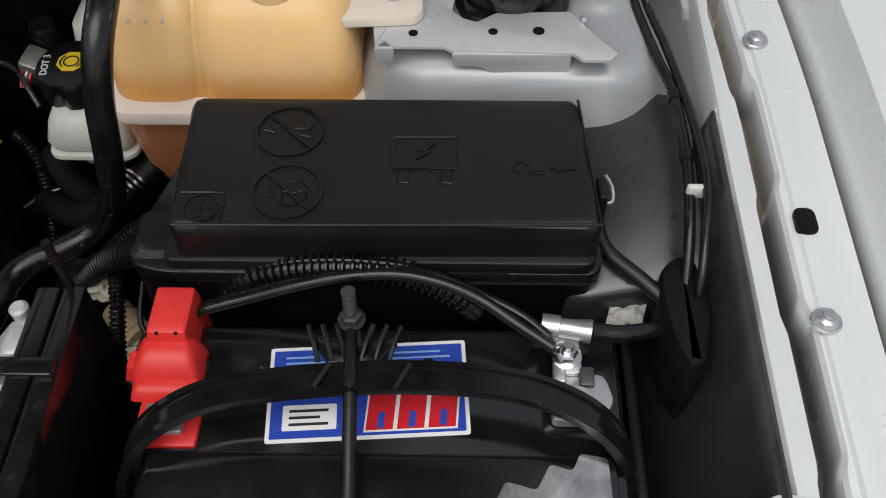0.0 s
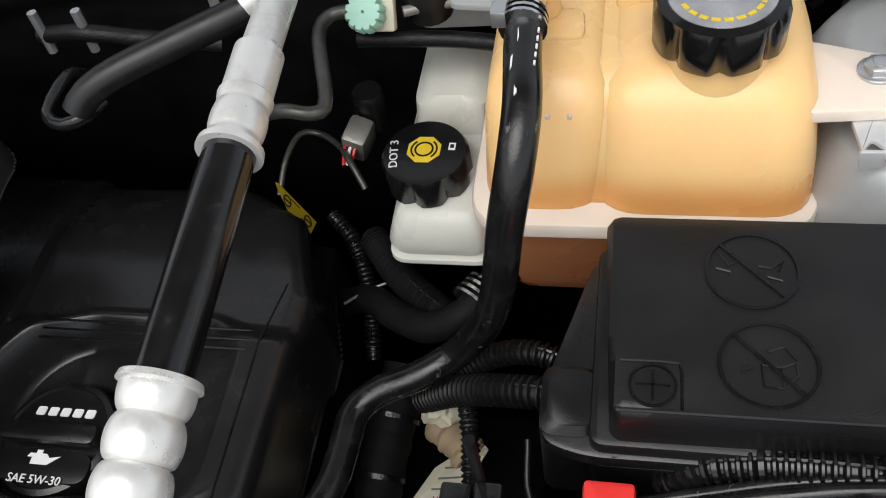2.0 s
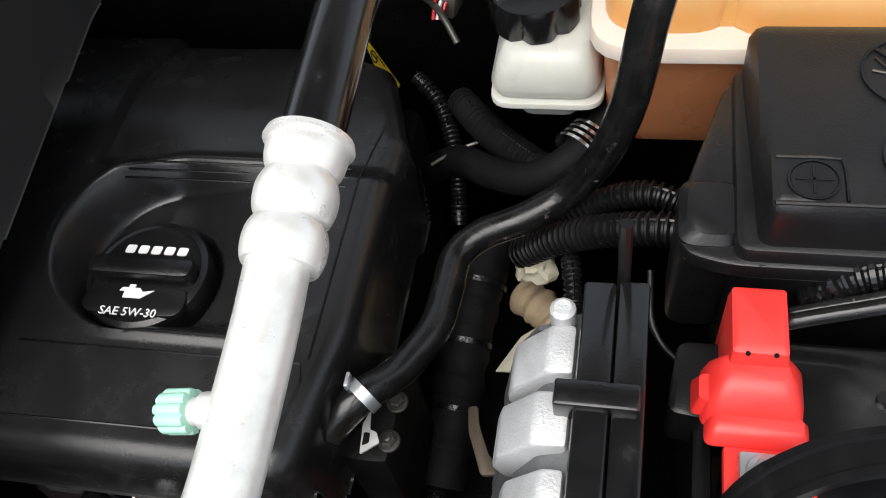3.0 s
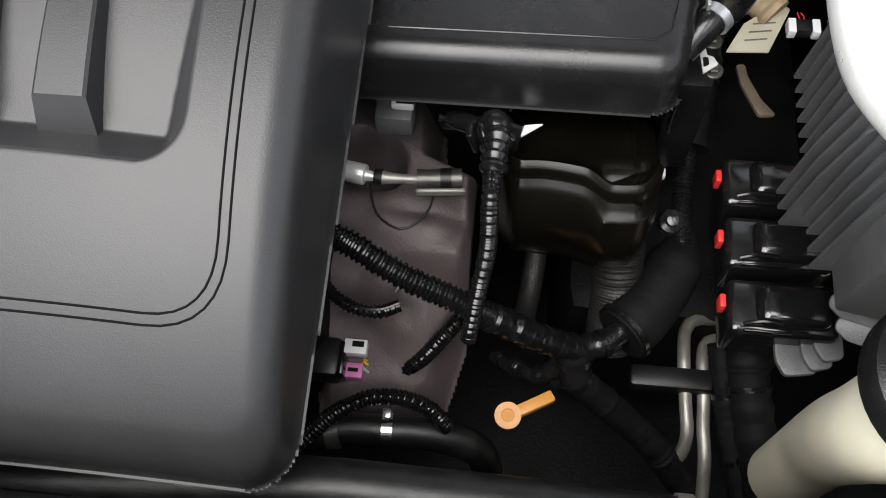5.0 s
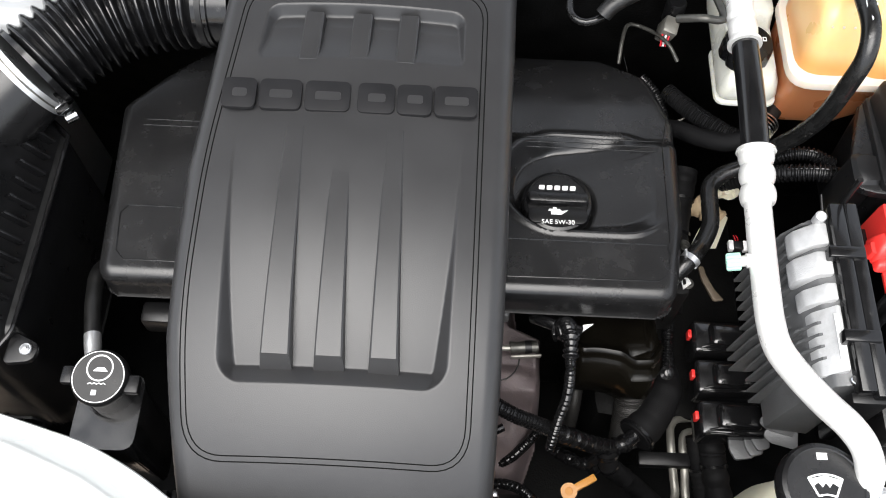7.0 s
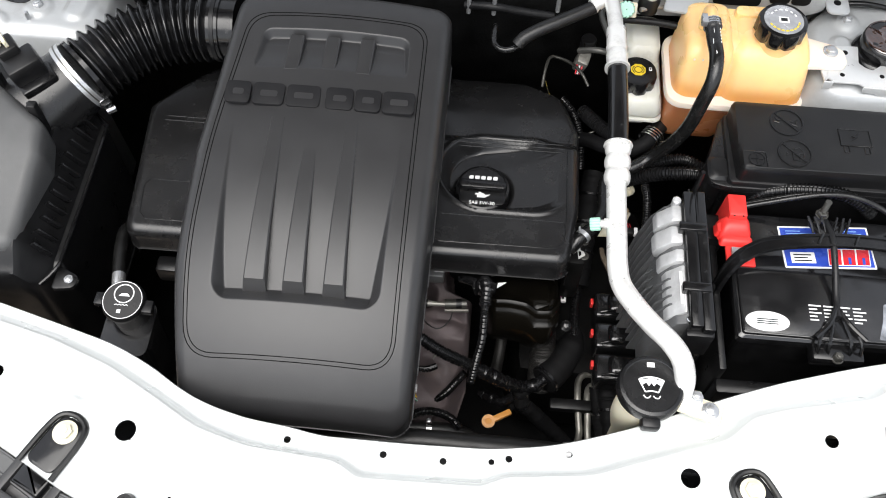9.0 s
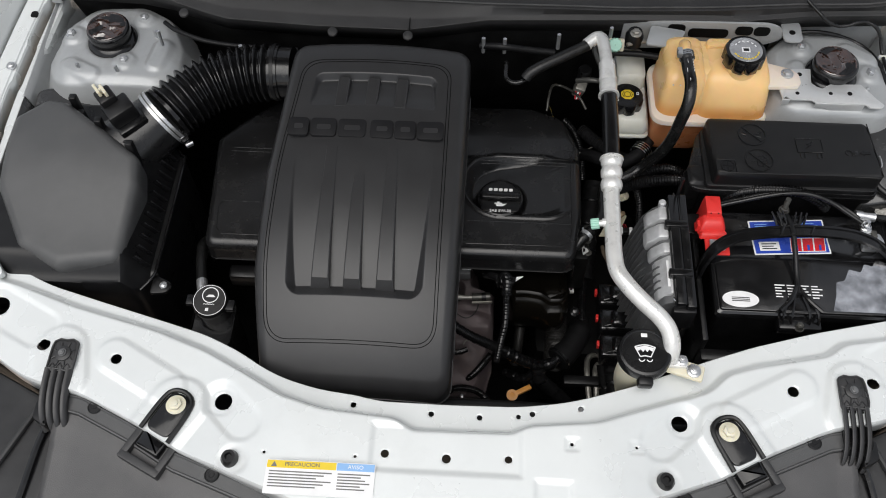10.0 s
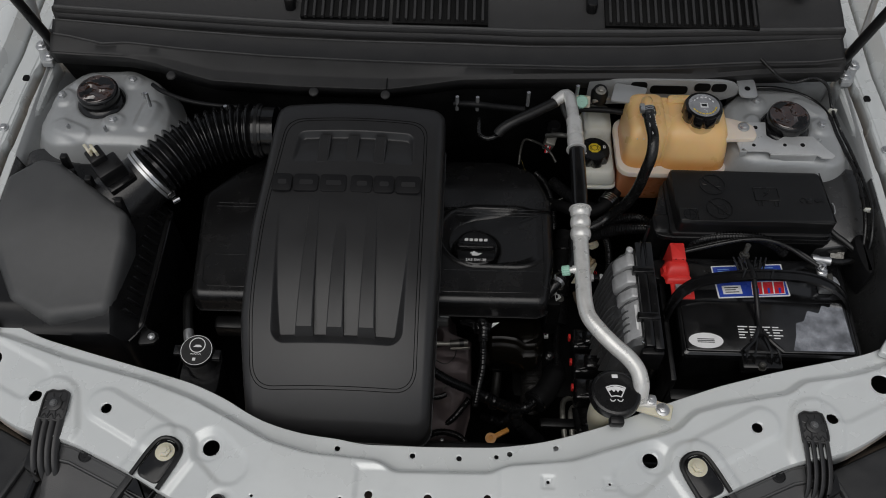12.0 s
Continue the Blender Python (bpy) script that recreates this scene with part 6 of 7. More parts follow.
for x, y, z in ((-.54, .64, .11), (-.395, .622, .10), (-.19, .625, .105), (.025, .66, .10), (.062, .655, .105), (.155, .665, .11), (.245, .68, .115)):
    o = solo("harness_clip", tube([(x, y, z - .02), (x, y + .002, z + .012)], .0034, 8, straight=True), M["zinc"], "small metal stud with a wiring clip", "stud", (x, y, z - .02), "wiring studs")
for x, y in ((-.50, .668), (-.235, .635), (-.105, .632), (.575, .742), (.68, .745)):
    solo("cowl_rivet", lathe([(.009, 0), (.008, .003), (.004, .0045), (.001, .0045)], (x, y + .012, .129), 14, turn(20)), M["cowl"], "dark push rivet in the cowl rim", "rivet", (x, y + .012, .128), "cowl rivets")
cable("hood_cable", [(.583, .745, .145), (.592, .735, .141), (.605, .720, .136), (.616, .716, .127), (.634, .714, .119), (.652, .714, .119), (.671, .718, .124), (.687, .721, .123), (.702, .715, .119), (.714, .709, .106), (.722, .703, .088), (.727, .687, .075), (.729, .632, .077), (.738, .586, .074), (.749, .526, .066), (.752, .472, .062), (.747, .43, .052), (.744, .406, .035), (.742, .395, .0)], .0031, M["hose"], "black cable clipped along the wing")
wh = thing("wing_hose", "black hose with collars clipped along the wing", "hose", (.737, .405, .0))
part("tube", tube([(.530, .742, .040), (.548, .741, .060), (.569, .738, .071), (.590, .737, .078), (.618, .736, .081), (.648, .736, .077), (.673, .734, .070), (.697, .725, .065), (.711, .706, .066), (.720, .675, .070), (.722, .630, .073), (.731, .580, .071), (.740, .545, .066), (.743, .49, .058), (.740, .44, .046), (.737, .405, .02)], .0037, 12), M["hose"], wh)
for p in ((.7205, .668, .0705), (.7405, .545, .0655), (.743, .495, .0588)):
    part("collar", tube([(p[0], p[1] + .004, p[2] + .0005), (p[0], p[1] - .004, p[2] - .0005)], .0049, 12, straight=True), M["black"], wh)
for p in ((.748, .466, .060), (.728, .687, .076)):
    o = thing("cable_tie", "white plastic clip round two black cables", "cable tie", p, "cable ties")
    part("band", box(p[0] - .009, p[0] + .007, p[1] - .0025, p[1] + .0025, p[2] - .008, p[2] + .0025, .002), M["offwhite"], o)

# ---------------------------------------------------------------- engine control unit
ecm = thing("engine_control_unit", "finned cast aluminium control unit in a black frame", "control unit", (.33, .29, -.12))
part("frame_plate", box(.350, .364, .186, .394, -.10, .046, .002), M["gloss"], ecm, "black side frame")
part("frame_top", box(.3345, .3495, .190, .392, .030, .0475, .002), M["gloss"], ecm)
part("frame_foot", box(.330, .366, .182, .194, -.02, .034, .003), M["black"], ecm)
part("frame_stud", tube([(.352, .396, .02), (.352, .397, .085)], .003, 8, straight=True), M["black"], ecm)
# Housing and fins carry their shade in a darker casting; pads stay light.
body = bmesh.new()
sec = [(.350, .030), (.336, .034), (.320, .026), (.308, .002), (.300, -.05), (.297, -.115), (.350, -.13)]
for y0, y1, k in ((.200, .384, 0),):
    f = [[body.verts.new((x, y, z)) for x, z in sec] for y in (y0, y1)]
    n = len(sec)
    body.faces.new(f[0])
    body.faces.new(f[1][::-1])
    for i in range(n):
        body.faces.new((f[0][i], f[1][i], f[1][(i + 1) % n], f[0][(i + 1) % n]))
bmesh.ops.recalc_face_normals(body, faces=body.faces)
bmesh.ops.bevel(body, geom=body.edges[:], offset=.003, segments=2, profile=.5, affect="EDGES")
part("housing", body, M["darkcast"], ecm, "cast aluminium housing, shade put into its grey")
fin = bmesh.new()
fs = [(.334, .030), (.314, .022), (.301, -.003), (.291, -.055), (.285, -.118), (.31, -.118)]
f = [[fin.verts.new((x, y, z)) for x, z in fs] for y in (-.0014, .0014)]
fin.faces.new(f[0])
fin.faces.new(f[1][::-1])
for i in range(len(fs)):
    fin.faces.new((f[0][i], f[1][i], f[1][(i + 1) % len(fs)], f[0][(i + 1) % len(fs)]))
bmesh.ops.recalc_face_normals(fin, faces=fin.faces)
fme = bpy.data.meshes.new("cooling_fin")
fin.to_mesh(fme)
fin.free()
fme.materials.append(M["darkcast"])
for i in range(15):
    if i in (0, 1, 6, 7, 8):
        continue
    o = new("cooling_fin", fme)
    o.parent = ecm
    o.location = Vector((0, .206 + i * .0124, 0)) - ORG[ecm]
for i in (6, 7, 8):
    o = new("cooling_fin", fme)
    o.parent = ecm
    o.location = Vector((-.006, .206 + i * .0124, -.035)) - ORG[ecm]
for y0, y1, x in ((.213, .282, .311), (.287, .306, .305), (.315, .341, .300), (.349, .374, .303)):
    # a stepped pad that runs from the lid down over the shoulder of the fins
    bm = bmesh.new()
    sec = [(.333, .038), (x + .018, .0375), (x + .001, .017), (x - .002, .004), (x + .003, -.006), (.333, -.006)]
    f = [[bm.verts.new((px, y, pz)) for px, pz in sec] for y in (y0, y1)]
    bm.faces.new(f[0])
    bm.faces.new(f[1][::-1])
    for i in range(len(sec)):
        bm.faces.new((f[0][i], f[1][i], f[1][(i + 1) % len(sec)], f[0][(i + 1) % len(sec)]))
    bmesh.ops.recalc_face_normals(bm, faces=bm.faces)
    bmesh.ops.bevel(bm, geom=bm.edges[:], offset=.0025, segments=2, profile=.5, affect="EDGES")
    part("lid_pad", bm, M["cast"], ecm, "light grey cast pad")
part("sticker", box(.3245, .3285, .225, .272, .0368, .0376, .0002), M["white"], ecm)
for y in (.335, .245):
    part("clip_tab", box(.326, .362, y - .0062, y + .0062, .034, .0500, .0015), M["gloss"], ecm, "black clip")
part("screw_post", lathe([(.006, 0), (.006, .012), (.004, .014)], (.326, .378, .032), 12), M["cast"], ecm)
part("screw_post", lathe([(.005, 0), (.005, .012), (.004, .013)], (.336, .205, .024), 12), M["chrome"], ecm)
for x, y, z in ((.312, .232, -.090), (.310, .230, -.106), (.305, .227, -.119), (.303, .217, -.131), (.309, .205, -.140)):
    part("lower_fin", slab([(-.002, -.006), (.006, -.013), (.036, -.020), (.036, .004), (.006, .004), (-.001, .001)], -.0012, .0012, .003, .0006, m=Matrix.Translation((x, y, z)) @ turn(28, 0, 0)), M["darkcast"], ecm)
for x, x1, y0, y1, z in ((.293, .322, .193, .222, -.222), (.3105, .332, .197, .221, -.2175), (.318, .339, .203, .224, -.213)):
    part("heat_sink_plate", slab([(x + .006, y0), (x1, y0 + .004), (x1, y1 + .002), (x, y1), (x, y0 + .012)], z - .004, z, .004, .0012), M["darkcast"], ecm, "grey cast plate")
for i in range(3):
    c = thing("wiring_connector", "black engine control plug with a red lock", "connector", (.285, .344 - i * .0525, -.25), "control unit plugs")
    y = .344 - i * .0525
    part("shell", box(.256, .335, y - .022, y + .022, -.250, -.205, .006, 3), M["case"], c)
    part("lever", tube([(.264, y - .018, -.198), (.278, y - .0155, -.196), (.292, y - .016, -.198)], .0018, 8), M["gloss"], c)
    part("cover", box(.276, .330, y - .016, y + .018, -.215, -.196, .009, 3), M["case"], c)
    part("ridge", box(.266, .300, y - .0215, y - .0195, -.205, -.2015, .001), M["gloss"], c)
    part("lock", box(.2490, .2535, y - .0052, y + .0052, -.212, -.199, .001), M["red"], c, "red lock tab")

# ---------------------------------------------------------------- washer filler and steering reservoir
wash = thing("washer_filler", "yellowed washer filler neck with a round black cap", "washer filler", (.265, .10, -.05))
part("neck", tube([(.273, .092, .066), (.269, .090, .045), (.265, .090, .015), (.267, .096, -.02), (.278, .108, -.08), (.289, .118, -.14), (.292, .12, -.22)], lambda s, u: .027 - .004 * min(1, u * 4), 26, .006), M["beige"], wash)
part("ear", box(.292, .362, .070, .096, .0475, .0545, .005, m=turn(0, 0, -17)), M["beige"], wash)
part("ear_bolt", hexbolt((.346, .077, .0545), .0075, .007), M["zinc"], wash)
wc = part("cap", lathe([(.034, -.004), (.0385, 0), (.0385, .010), (.0365, .014), (.033, .0155), (.032, .0145), (.001, .0145)], (.273, .092, .066), 44), M["cover2"], wash, "round black cap with washer symbol")
part("cap_tab", box(.262, .284, .044, .060, .056, .074, .004), M["black"], wc)
zc = .0812
for sx in (-1, 1):
    part("symbol_side", tube([(.273 + sx * .0075, .0835, zc), (.273 + sx * .0145, .0985, zc)], .0009, 6, straight=True), M["white"], wc)
    part("symbol_drop", tube([(.273 + sx * .0015, .0790, zc), (.273 + sx * .004, .0765, zc), (.273 + sx * .0075, .0765, zc), (.273 + sx * .0095, .0795, zc)], .0008, 6, .002), M["white"], wc)
part("symbol_arc", tube([(.2585, .0985, zc), (.266, .1012, zc), (.273, .1020, zc), (.280, .1012, zc), (.2875, .0985, zc)], .0009, 6, .004), M["white"], wc)
part("symbol_arc", tube([(.2655, .0835, zc), (.273, .0850, zc), (.2805, .0835, zc)], .0009, 6, .004), M["white"], wc)
part("symbol_fill", slab([(.260, .0978), (.273, .1010), (.286, .0978), (.2835, .0920), (.279, .0950), (.276, .0910), (.273, .0950), (.270, .0910), (.267, .0950), (.2625, .0920)], zc - .0009, zc - .0002, 0, 0), M["white"], wc)
part("manual_icon", box(.2685, .2775, .1145, .1205, zc - .0006, zc, .0003), M["white"], wc)

ps = thing("steering_fluid_reservoir", "black power steering reservoir with a ringed cap", "reservoir", (-.386, .17, -.12))
lean = turn(8, 0, 0)
part("body", loft([(-.16, -.42, -.352, .120, .185, .012), (-.05, -.420, -.352, .118, .192, .014), (-.034, -.418, -.354, .122, .200, .014)], seg=4), M["case"], ps)
part("neck", lathe([(.024, 0), (.024, .03)], (-.386, .182, -.04), 24), M["black"], ps)
pc = part("cap", lathe([(.028, -.012), (.0285, -.004), (.0275, 0), (.026, .0015), (.001, .0015)], (-.389, .184, .0), 40, lean), M["black"], ps, "round black cap with a steering symbol")
part("cap_ring", ring((-.389, .184, .0012), .0252, .0008, .0008, 40, lean), M["white"], pc)
part("wheel_icon", ring((-.3885, .1925, .0028), .0125, .0014, .0005, 28, lean), M["white"], pc)
part("wheel_hub", slab([(-.395, .189), (-.380, .189), (-.384, .193), (-.391, .193)], .0026, .0033, .001, 0), M["white"], pc)
part("level_wave", tube([(-.398 + i * .0022, .1765 + (.0014 if i % 2 else 0), .001) for i in range(9)], .0006, 6, straight=True), M["white"], pc)
part("manual_icon", box(-.3935, -.3885, .1660, .1712, -.0012, -.0002, .0002), M["white"], pc)
for x, y in ((-.421, .187), (-.357, .180)):
    part("cap_wing", box(x - .007, x + .007, y - .009, y + .009, -.012, -.003, .002), M["black"], pc)
fit = thing("steering_hose", "black hose with a bright crimped ferrule", "hose", (-.43, .24, -.12))
part("ferrule", tube([(-.416, .214, -.044), (-.420, .228, -.046), (-.4205, .230, -.046), (-.425, .246, -.048)], lambda s, u: .0085 if u < .45 else (.0068 if u < .5 else .0090), 18, straight=True), M["zinc"], fit)
part("tube", tube([(-.4245, .244, -.048), (-.432, .274, -.050), (-.438, .30, -.056), (-.444, .33, -.07), (-.447, .38, -.12)], .0088, 16), M["rubber"], fit)

# ---------------------------------------------------------------- engine front
eng = thing("engine_block", "engine block of dark boxes that block light below the covers", "engine", (-.1, .4, -.5))
# Plain dark boxes added to block light below the covers.
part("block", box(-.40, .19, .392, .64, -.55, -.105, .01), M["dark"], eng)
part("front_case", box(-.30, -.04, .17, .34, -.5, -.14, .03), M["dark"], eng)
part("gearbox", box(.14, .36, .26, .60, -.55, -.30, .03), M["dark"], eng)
mani = thing("exhaust_manifold", "purple-grey cast exhaust manifold under the cover", "manifold", (.02, .26, -.3))


def lump(center, radii, seed, amount=.12, sub=4):
    tmp = bmesh.new()
    bmesh.ops.create_icosphere(tmp, subdivisions=sub, radius=1)
    for v in tmp.verts:
        k = 1 + amount * noise.noise(v.co * 1.8 + Vector((seed, 0, 0)))
        v.co = Vector(center) + Vector([c * r * k for c, r in zip(v.co, radii)])
    return tmp


X, Y = np.meshgrid(np.arange(-.095, .066, .0015), np.arange(.148, .412, .0015))
d = sd_poly(X, Y, inset([(-.092, .408), (.012, .408), (.020, .335), (.057, .322), (.058, .275), (.050, .225), (.036, .180), (.012, .156), (-.034, .152), (-.040, .205), (-.092, .245)], .008)) - .008
Z = -.197 - .85 * np.clip(.255 - Y, 0, 1) + .016 * np.cos((Y - .352) / .026) * sstep(.29, .33, Y) - .05 * sstep(-.016, .002, d)
for (a, b, r, h) in (((-.03, .333), (-.012, .327), .011, -.06), ((.015, .29), (.055, .29), .004, -.010), ((-.06, .262), (.05, .240), .005, -.014), ((-.03, .215), (.02, .222), .004, -.010), ((-.07, .29), (.03, .29), .016, .010), ((.0, .262), (.045, .258), .016, .008), ((.005, .228), (.030, .205), .014, .010), ((-.02, .165), (.01, .17), .012, .008)):
    Z += h * sstep(.014, -.010, sd_capsule(X, Y, a, b, r))
part("runner_casting", grid_mesh(X, Y, Z, d < .004), M["heat"], mani, "", 70).modifiers.new("thickness", "SOLIDIFY").thickness = .004
part("flange_stud", tube([(.012, .227, -.206), (.016, .233, -.203), (.022, .234, -.203)], .0012, 6, .003), M["darksteel"], mani)
part("downpipe", tube([(.116, .29, -.25), (.113, .262, -.268), (.109, .238, -.30)], .009, 14), M["dullbraid"], mani)
shield = thing("heat_shield", "dark bronze pressed heat shield with a rolled rim", "heat shield", (.14, .27, -.2))
prof = [(.346, -.126), (.332, -.117), (.318, -.110), (.304, -.104), (.290, -.098), (.280, -.093), (.273, -.088), (.2695, -.082), (.2675, -.0775), (.2655, -.0755), (.2635, -.0765), (.2625, -.079), (.2620, -.083), (.2600, -.0855), (.257, -.0875), (.253, -.092), (.249, -.101), (.246, -.112), (.2445, -.126), (.2455, -.142), (.249, -.158), (.254, -.173), (.261, -.188)]
xs = np.linspace(.087, .187, 70)
k = np.array(prof)
X = np.repeat(xs[None, :], len(prof), 0)
front = np.repeat(sstep(.30, .262, k[:, 0])[:, None], len(xs), 1)
side_fall = np.clip((.100 - X) / .013, 0, 1) ** 2 + np.clip((X - .172) / .015, 0, 1) ** 2
dip = sstep(.136, .157, X)
Y = k[:, 0][:, None] + front * (.016 * side_fall - .004 * dip * (1 - side_fall)) + .0025 * np.sin((X - .09) * 70) * front
Z = k[:, 1][:, None] - .009 * dip * np.repeat(((k[:, 1] > -.095) & (k[:, 0] < .275))[:, None], len(xs), 1) - .010 * side_fall * (1 - front * .5)
Z -= .006 * np.exp(-((X - .121) / .014) ** 2 - ((Y - .305) / .022) ** 2)
Y += .004 * np.exp(-((X - .167) / .010) ** 2 - ((Z + .129) / .010) ** 2) * -1.6
part("skin", grid_mesh(X, Y, Z, np.ones(X.shape, bool)), M["bronze"], shield, angle=60).modifiers.new("thickness", "SOLIDIFY").thickness = .0025
part("rib", tube([(.173, .336, -.117), (.1725, .305, -.103), (.172, .278, -.092)], .0030, 8, .004), M["bronze"], shield)
part("outlet", tube([(.146, .264, -.108), (.158, .2635, -.102), (.168, .2635, -.0975), (.175, .264, -.094)], lambda t, u: .0085 + .0032 * u * u, 22, .003), M["bronze"], shield)
part("outlet_rim", ring((.1755, .264, -.0937), .0110, .0020, .0018, 28, turn(18, 58, 0)), M["bronze"], shield, "shiny rolled rim")
part("outlet_mouth", lathe([(.0102, 0), (.0102, .0006)], (.1757, .264, -.0934), 24, turn(18, 58, 0)), M["dark"], shield, "dark open mouth")
part("shield_bolt", lathe([(.0090, -.006), (.0090, 0), (.0080, .003), (.0045, .0045), (.0040, .009), (.002, .0095)], (.203, .269, -.142), 18, turn(20)), M["gloss"], shield)
inj = thing("oxygen_sensor", "bright metal sensor with a braided lead", "sensor", (.0, .28, -.16))
part("crimp", tube([(-.031, .299, -.155), (-.030, .2988, -.155), (-.0155, .2963, -.155), (-.0145, .2961, -.155)], lambda t, u: .0078 if .03 < u < .97 else .0070, 22, straight=True), M["alu"], inj)
part("neck", tube([(-.0145, .2961, -.155), (-.010, .2955, -.155), (-.0075, .2952, -.155)], lambda t, u: .0046 - .0012 * u, 16, straight=True), M["alu"], inj)
part("boot", tube([(-.0078, .2952, -.155), (-.0018, .2950, -.155)], .0062, 16, straight=True), M["rubber"], inj)
part("rod", tube([(-.002, .295, -.155), (.005, .295, -.155), (.014, .2952, -.155), (.024, .2956, -.155)], lambda t, u: .0052 - .0018 * math.sin(u * 2.4), 16, straight=True), M["steelpipe"], inj)
part("nut", tube([(.0235, .2955, -.155), (.032, .2965, -.155), (.0325, .2966, -.155), (.045, .2978, -.155), (.0452, .2978, -.155), (.056, .299, -.155)], lambda t, u: .0078 if u < .24 else (.0068 if u < .62 else .0074), 20, straight=True), M["darksteel"], inj)
part("socket", tube([(.0405, .2974, -.155), (.0485, .2982, -.155)], .0079, 16, straight=True), M["black"], inj)
part("bracket_bar", box(.024, .060, .2835, .2865, -.156, -.149, .001, m=turn(0, 0, 5)), M["steelpipe"], inj)
solo("sensor_lead", tube([(-.12, .305, -.16), (-.08, .303, -.157), (-.046, .300, -.155), (-.031, .299, -.155)], lambda t, u: .0066 + .0004 * math.sin(t * 3600), 16, .0006), M["braid"], "black and grey braided sensor lead", "cable", (-.12, .305, -.16))
cable("sensor_lead", [(-.012, .293, -.163), (-.007, .276, -.165), (.0, .266, -.165), (.014, .259, -.165), (.026, .265, -.165), (.034, .278, -.165), (.036, .292, -.163)], .0010, M["rubber"], "thin black wire loop")
o = thing("harness_clip", "small pale clip under the cylinder head cover", "clip", (.012, .329, -.115))
part("body", box(.0045, .0205, .325, .3335, -.112, -.106, .0015), M["white"], o)
for dy in (-.0018, .0018):
    part("slot", box(.008, .0205, .3293 + dy - .0006, .3293 + dy + .0006, -.1062, -.1055, 0), M["dark"], o)
part("holder", box(-.008, .020, .318, .345, -.135, -.113, .004), M["darkcast"], o, "dark grey holder")
tee = thing("vacuum_valve", "shiny black plastic valve with hose stubs", "valve", (.08, .29, -.11))
part("body", lathe([(.012, 0), (.0135, .004), (.0135, .016), (.012, .019), (.008, .021), (.008, .026), (.005, .028)], (.079, .294, -.095), 20), M["gloss"], tee)
part("stub", tube([(.080, .292, -.072), (.082, .278, -.064), (.0815, .262, -.060), (.081, .247, -.060)], lambda s, u: .0075 + .0013 * math.sin(u * 44) + .0008 * math.sin(u * 17), 16, .0015), M["gloss"], tee)
part("stub", tube([(.068, .298, -.085), (.055, .304, -.088), (.046, .312, -.10)], .0070, 12, .005), M["gloss"], tee)
part("tag", slab([(.096, .287), (.110, .298), (.098, .296)], -.078, -.0765, .001, 0), M["white"], tee, "small white tag")
part("wire_tab", tube([(.088, .303, -.072), (.093, .311, -.072)], .0010, 6, straight=True), M["chrome"], tee)
for k in range(5):
    part("lug", box(.064 + .0065 * k, .068 + .0065 * k, .278 + .004 * (k % 3), .290 + .003 * (k % 2), -.086, -.066 - .004 * (k % 2), .001, m=turn(10 * (k % 2), 8 * k - 14, 18 * k)), M["gloss"], tee)
cable("breather_hose", [(.081, .250, -.060), (.081, .232, -.066), (.081, .217, -.098), (.077, .205, -.130), (.074, .194, -.150), (.071, .182, -.172)], .0054, M["gloss"], "ribbed black breather hose", "hose", (.0010, .0030))
cable("wiring_conduit", [(-.075, .246, -.105), (-.027, .227, -.112), (-.006, .220, -.118), (.012, .213, -.127), (.032, .207, -.137), (.055, .203, -.148), (.070, .200, -.156), (.085, .197, -.165)], .0084, M["gloss"], "ribbed black wiring conduit", "conduit", (.0017, .0042), 16)


def wrapped(pts, r, label, wraps, material, rough=.0012, seed=0, uneven=.10, taper=0.0):
    """A harness whose tape lies uneven, with single tight wraps round it."""
    o = thing("taped_harness", label, "cable", min(pts, key=lambda p: p[2]))
    rr = lambda t, u: r * (1 - taper * max(0, (u - .7) / .3)) * (1 + uneven * noise.noise(Vector((t * 90, seed, 0)))) + rough * noise.noise(Vector((t * 420, seed, 3)))
    part("sheath", tube(pts, rr, 14, .0025), material, o, "", 50)
    path = catmull(pts, .002)
    for u in wraps:
        k = min(len(path) - 3, int(u * len(path)))
        part("tape_wrap", tube([path[k], path[k + 1], path[k + 2]], r * 1.12, 12, straight=True), M["sleeve"], o)
    return o


wrapped([(.078, .199, -.164), (.099, .200, -.185), (.120, .200, -.205), (.147, .202, -.225), (.169, .209, -.230), (.186, .224, -.231)], .0100, "lumpy black taped wiring harness", (.08, .16, .25, .33, .46, .55, .64, .73, .82), M["sleeve"], .0024, 1)
wrapped([(.183, .219, -.235), (.201, .239, -.235), (.217, .267, -.235), (.227, .292, -.234), (.229, .312, -.230)], .0225, "thick black fabric harness sleeve", (.02,), M["dulltape"], .0004, 2, .03, .6)
cable("upright_conduit", [(.227, .285, -.226), (.2265, .300, -.223), (.227, .335, -.220), (.229, .363, -.216), (.230, .391, -.216), (.229, .425, -.222)], .0076, M["gloss"], "black ribbed upright conduit", "conduit", (.0016, .0042))
wrapped([(.147, .203, -.228), (.149, .194, -.238), (.153, .186, -.250), (.171, .180, -.270), (.195, .173, -.300), (.226, .158, -.330), (.25, .14, -.36)], .0120, "long black taped harness branch", (.05, .14), M["dulltape"], .0015, 4)
wrapped([(.140, .196, -.240), (.125, .188, -.255), (.108, .196, -.265), (.09, .21, -.28)], .008, "black taped harness branch", (.3, .6), M["sleeve"], .002, 5)
o = thing("injector_plug", "small plug with red wire and white clip", "connector", (.205, .34, -.21))
part("body", box(.2020, .2085, .3485, .3565, -.207, -.199, .001), M["pink"], o, "dull pink body")
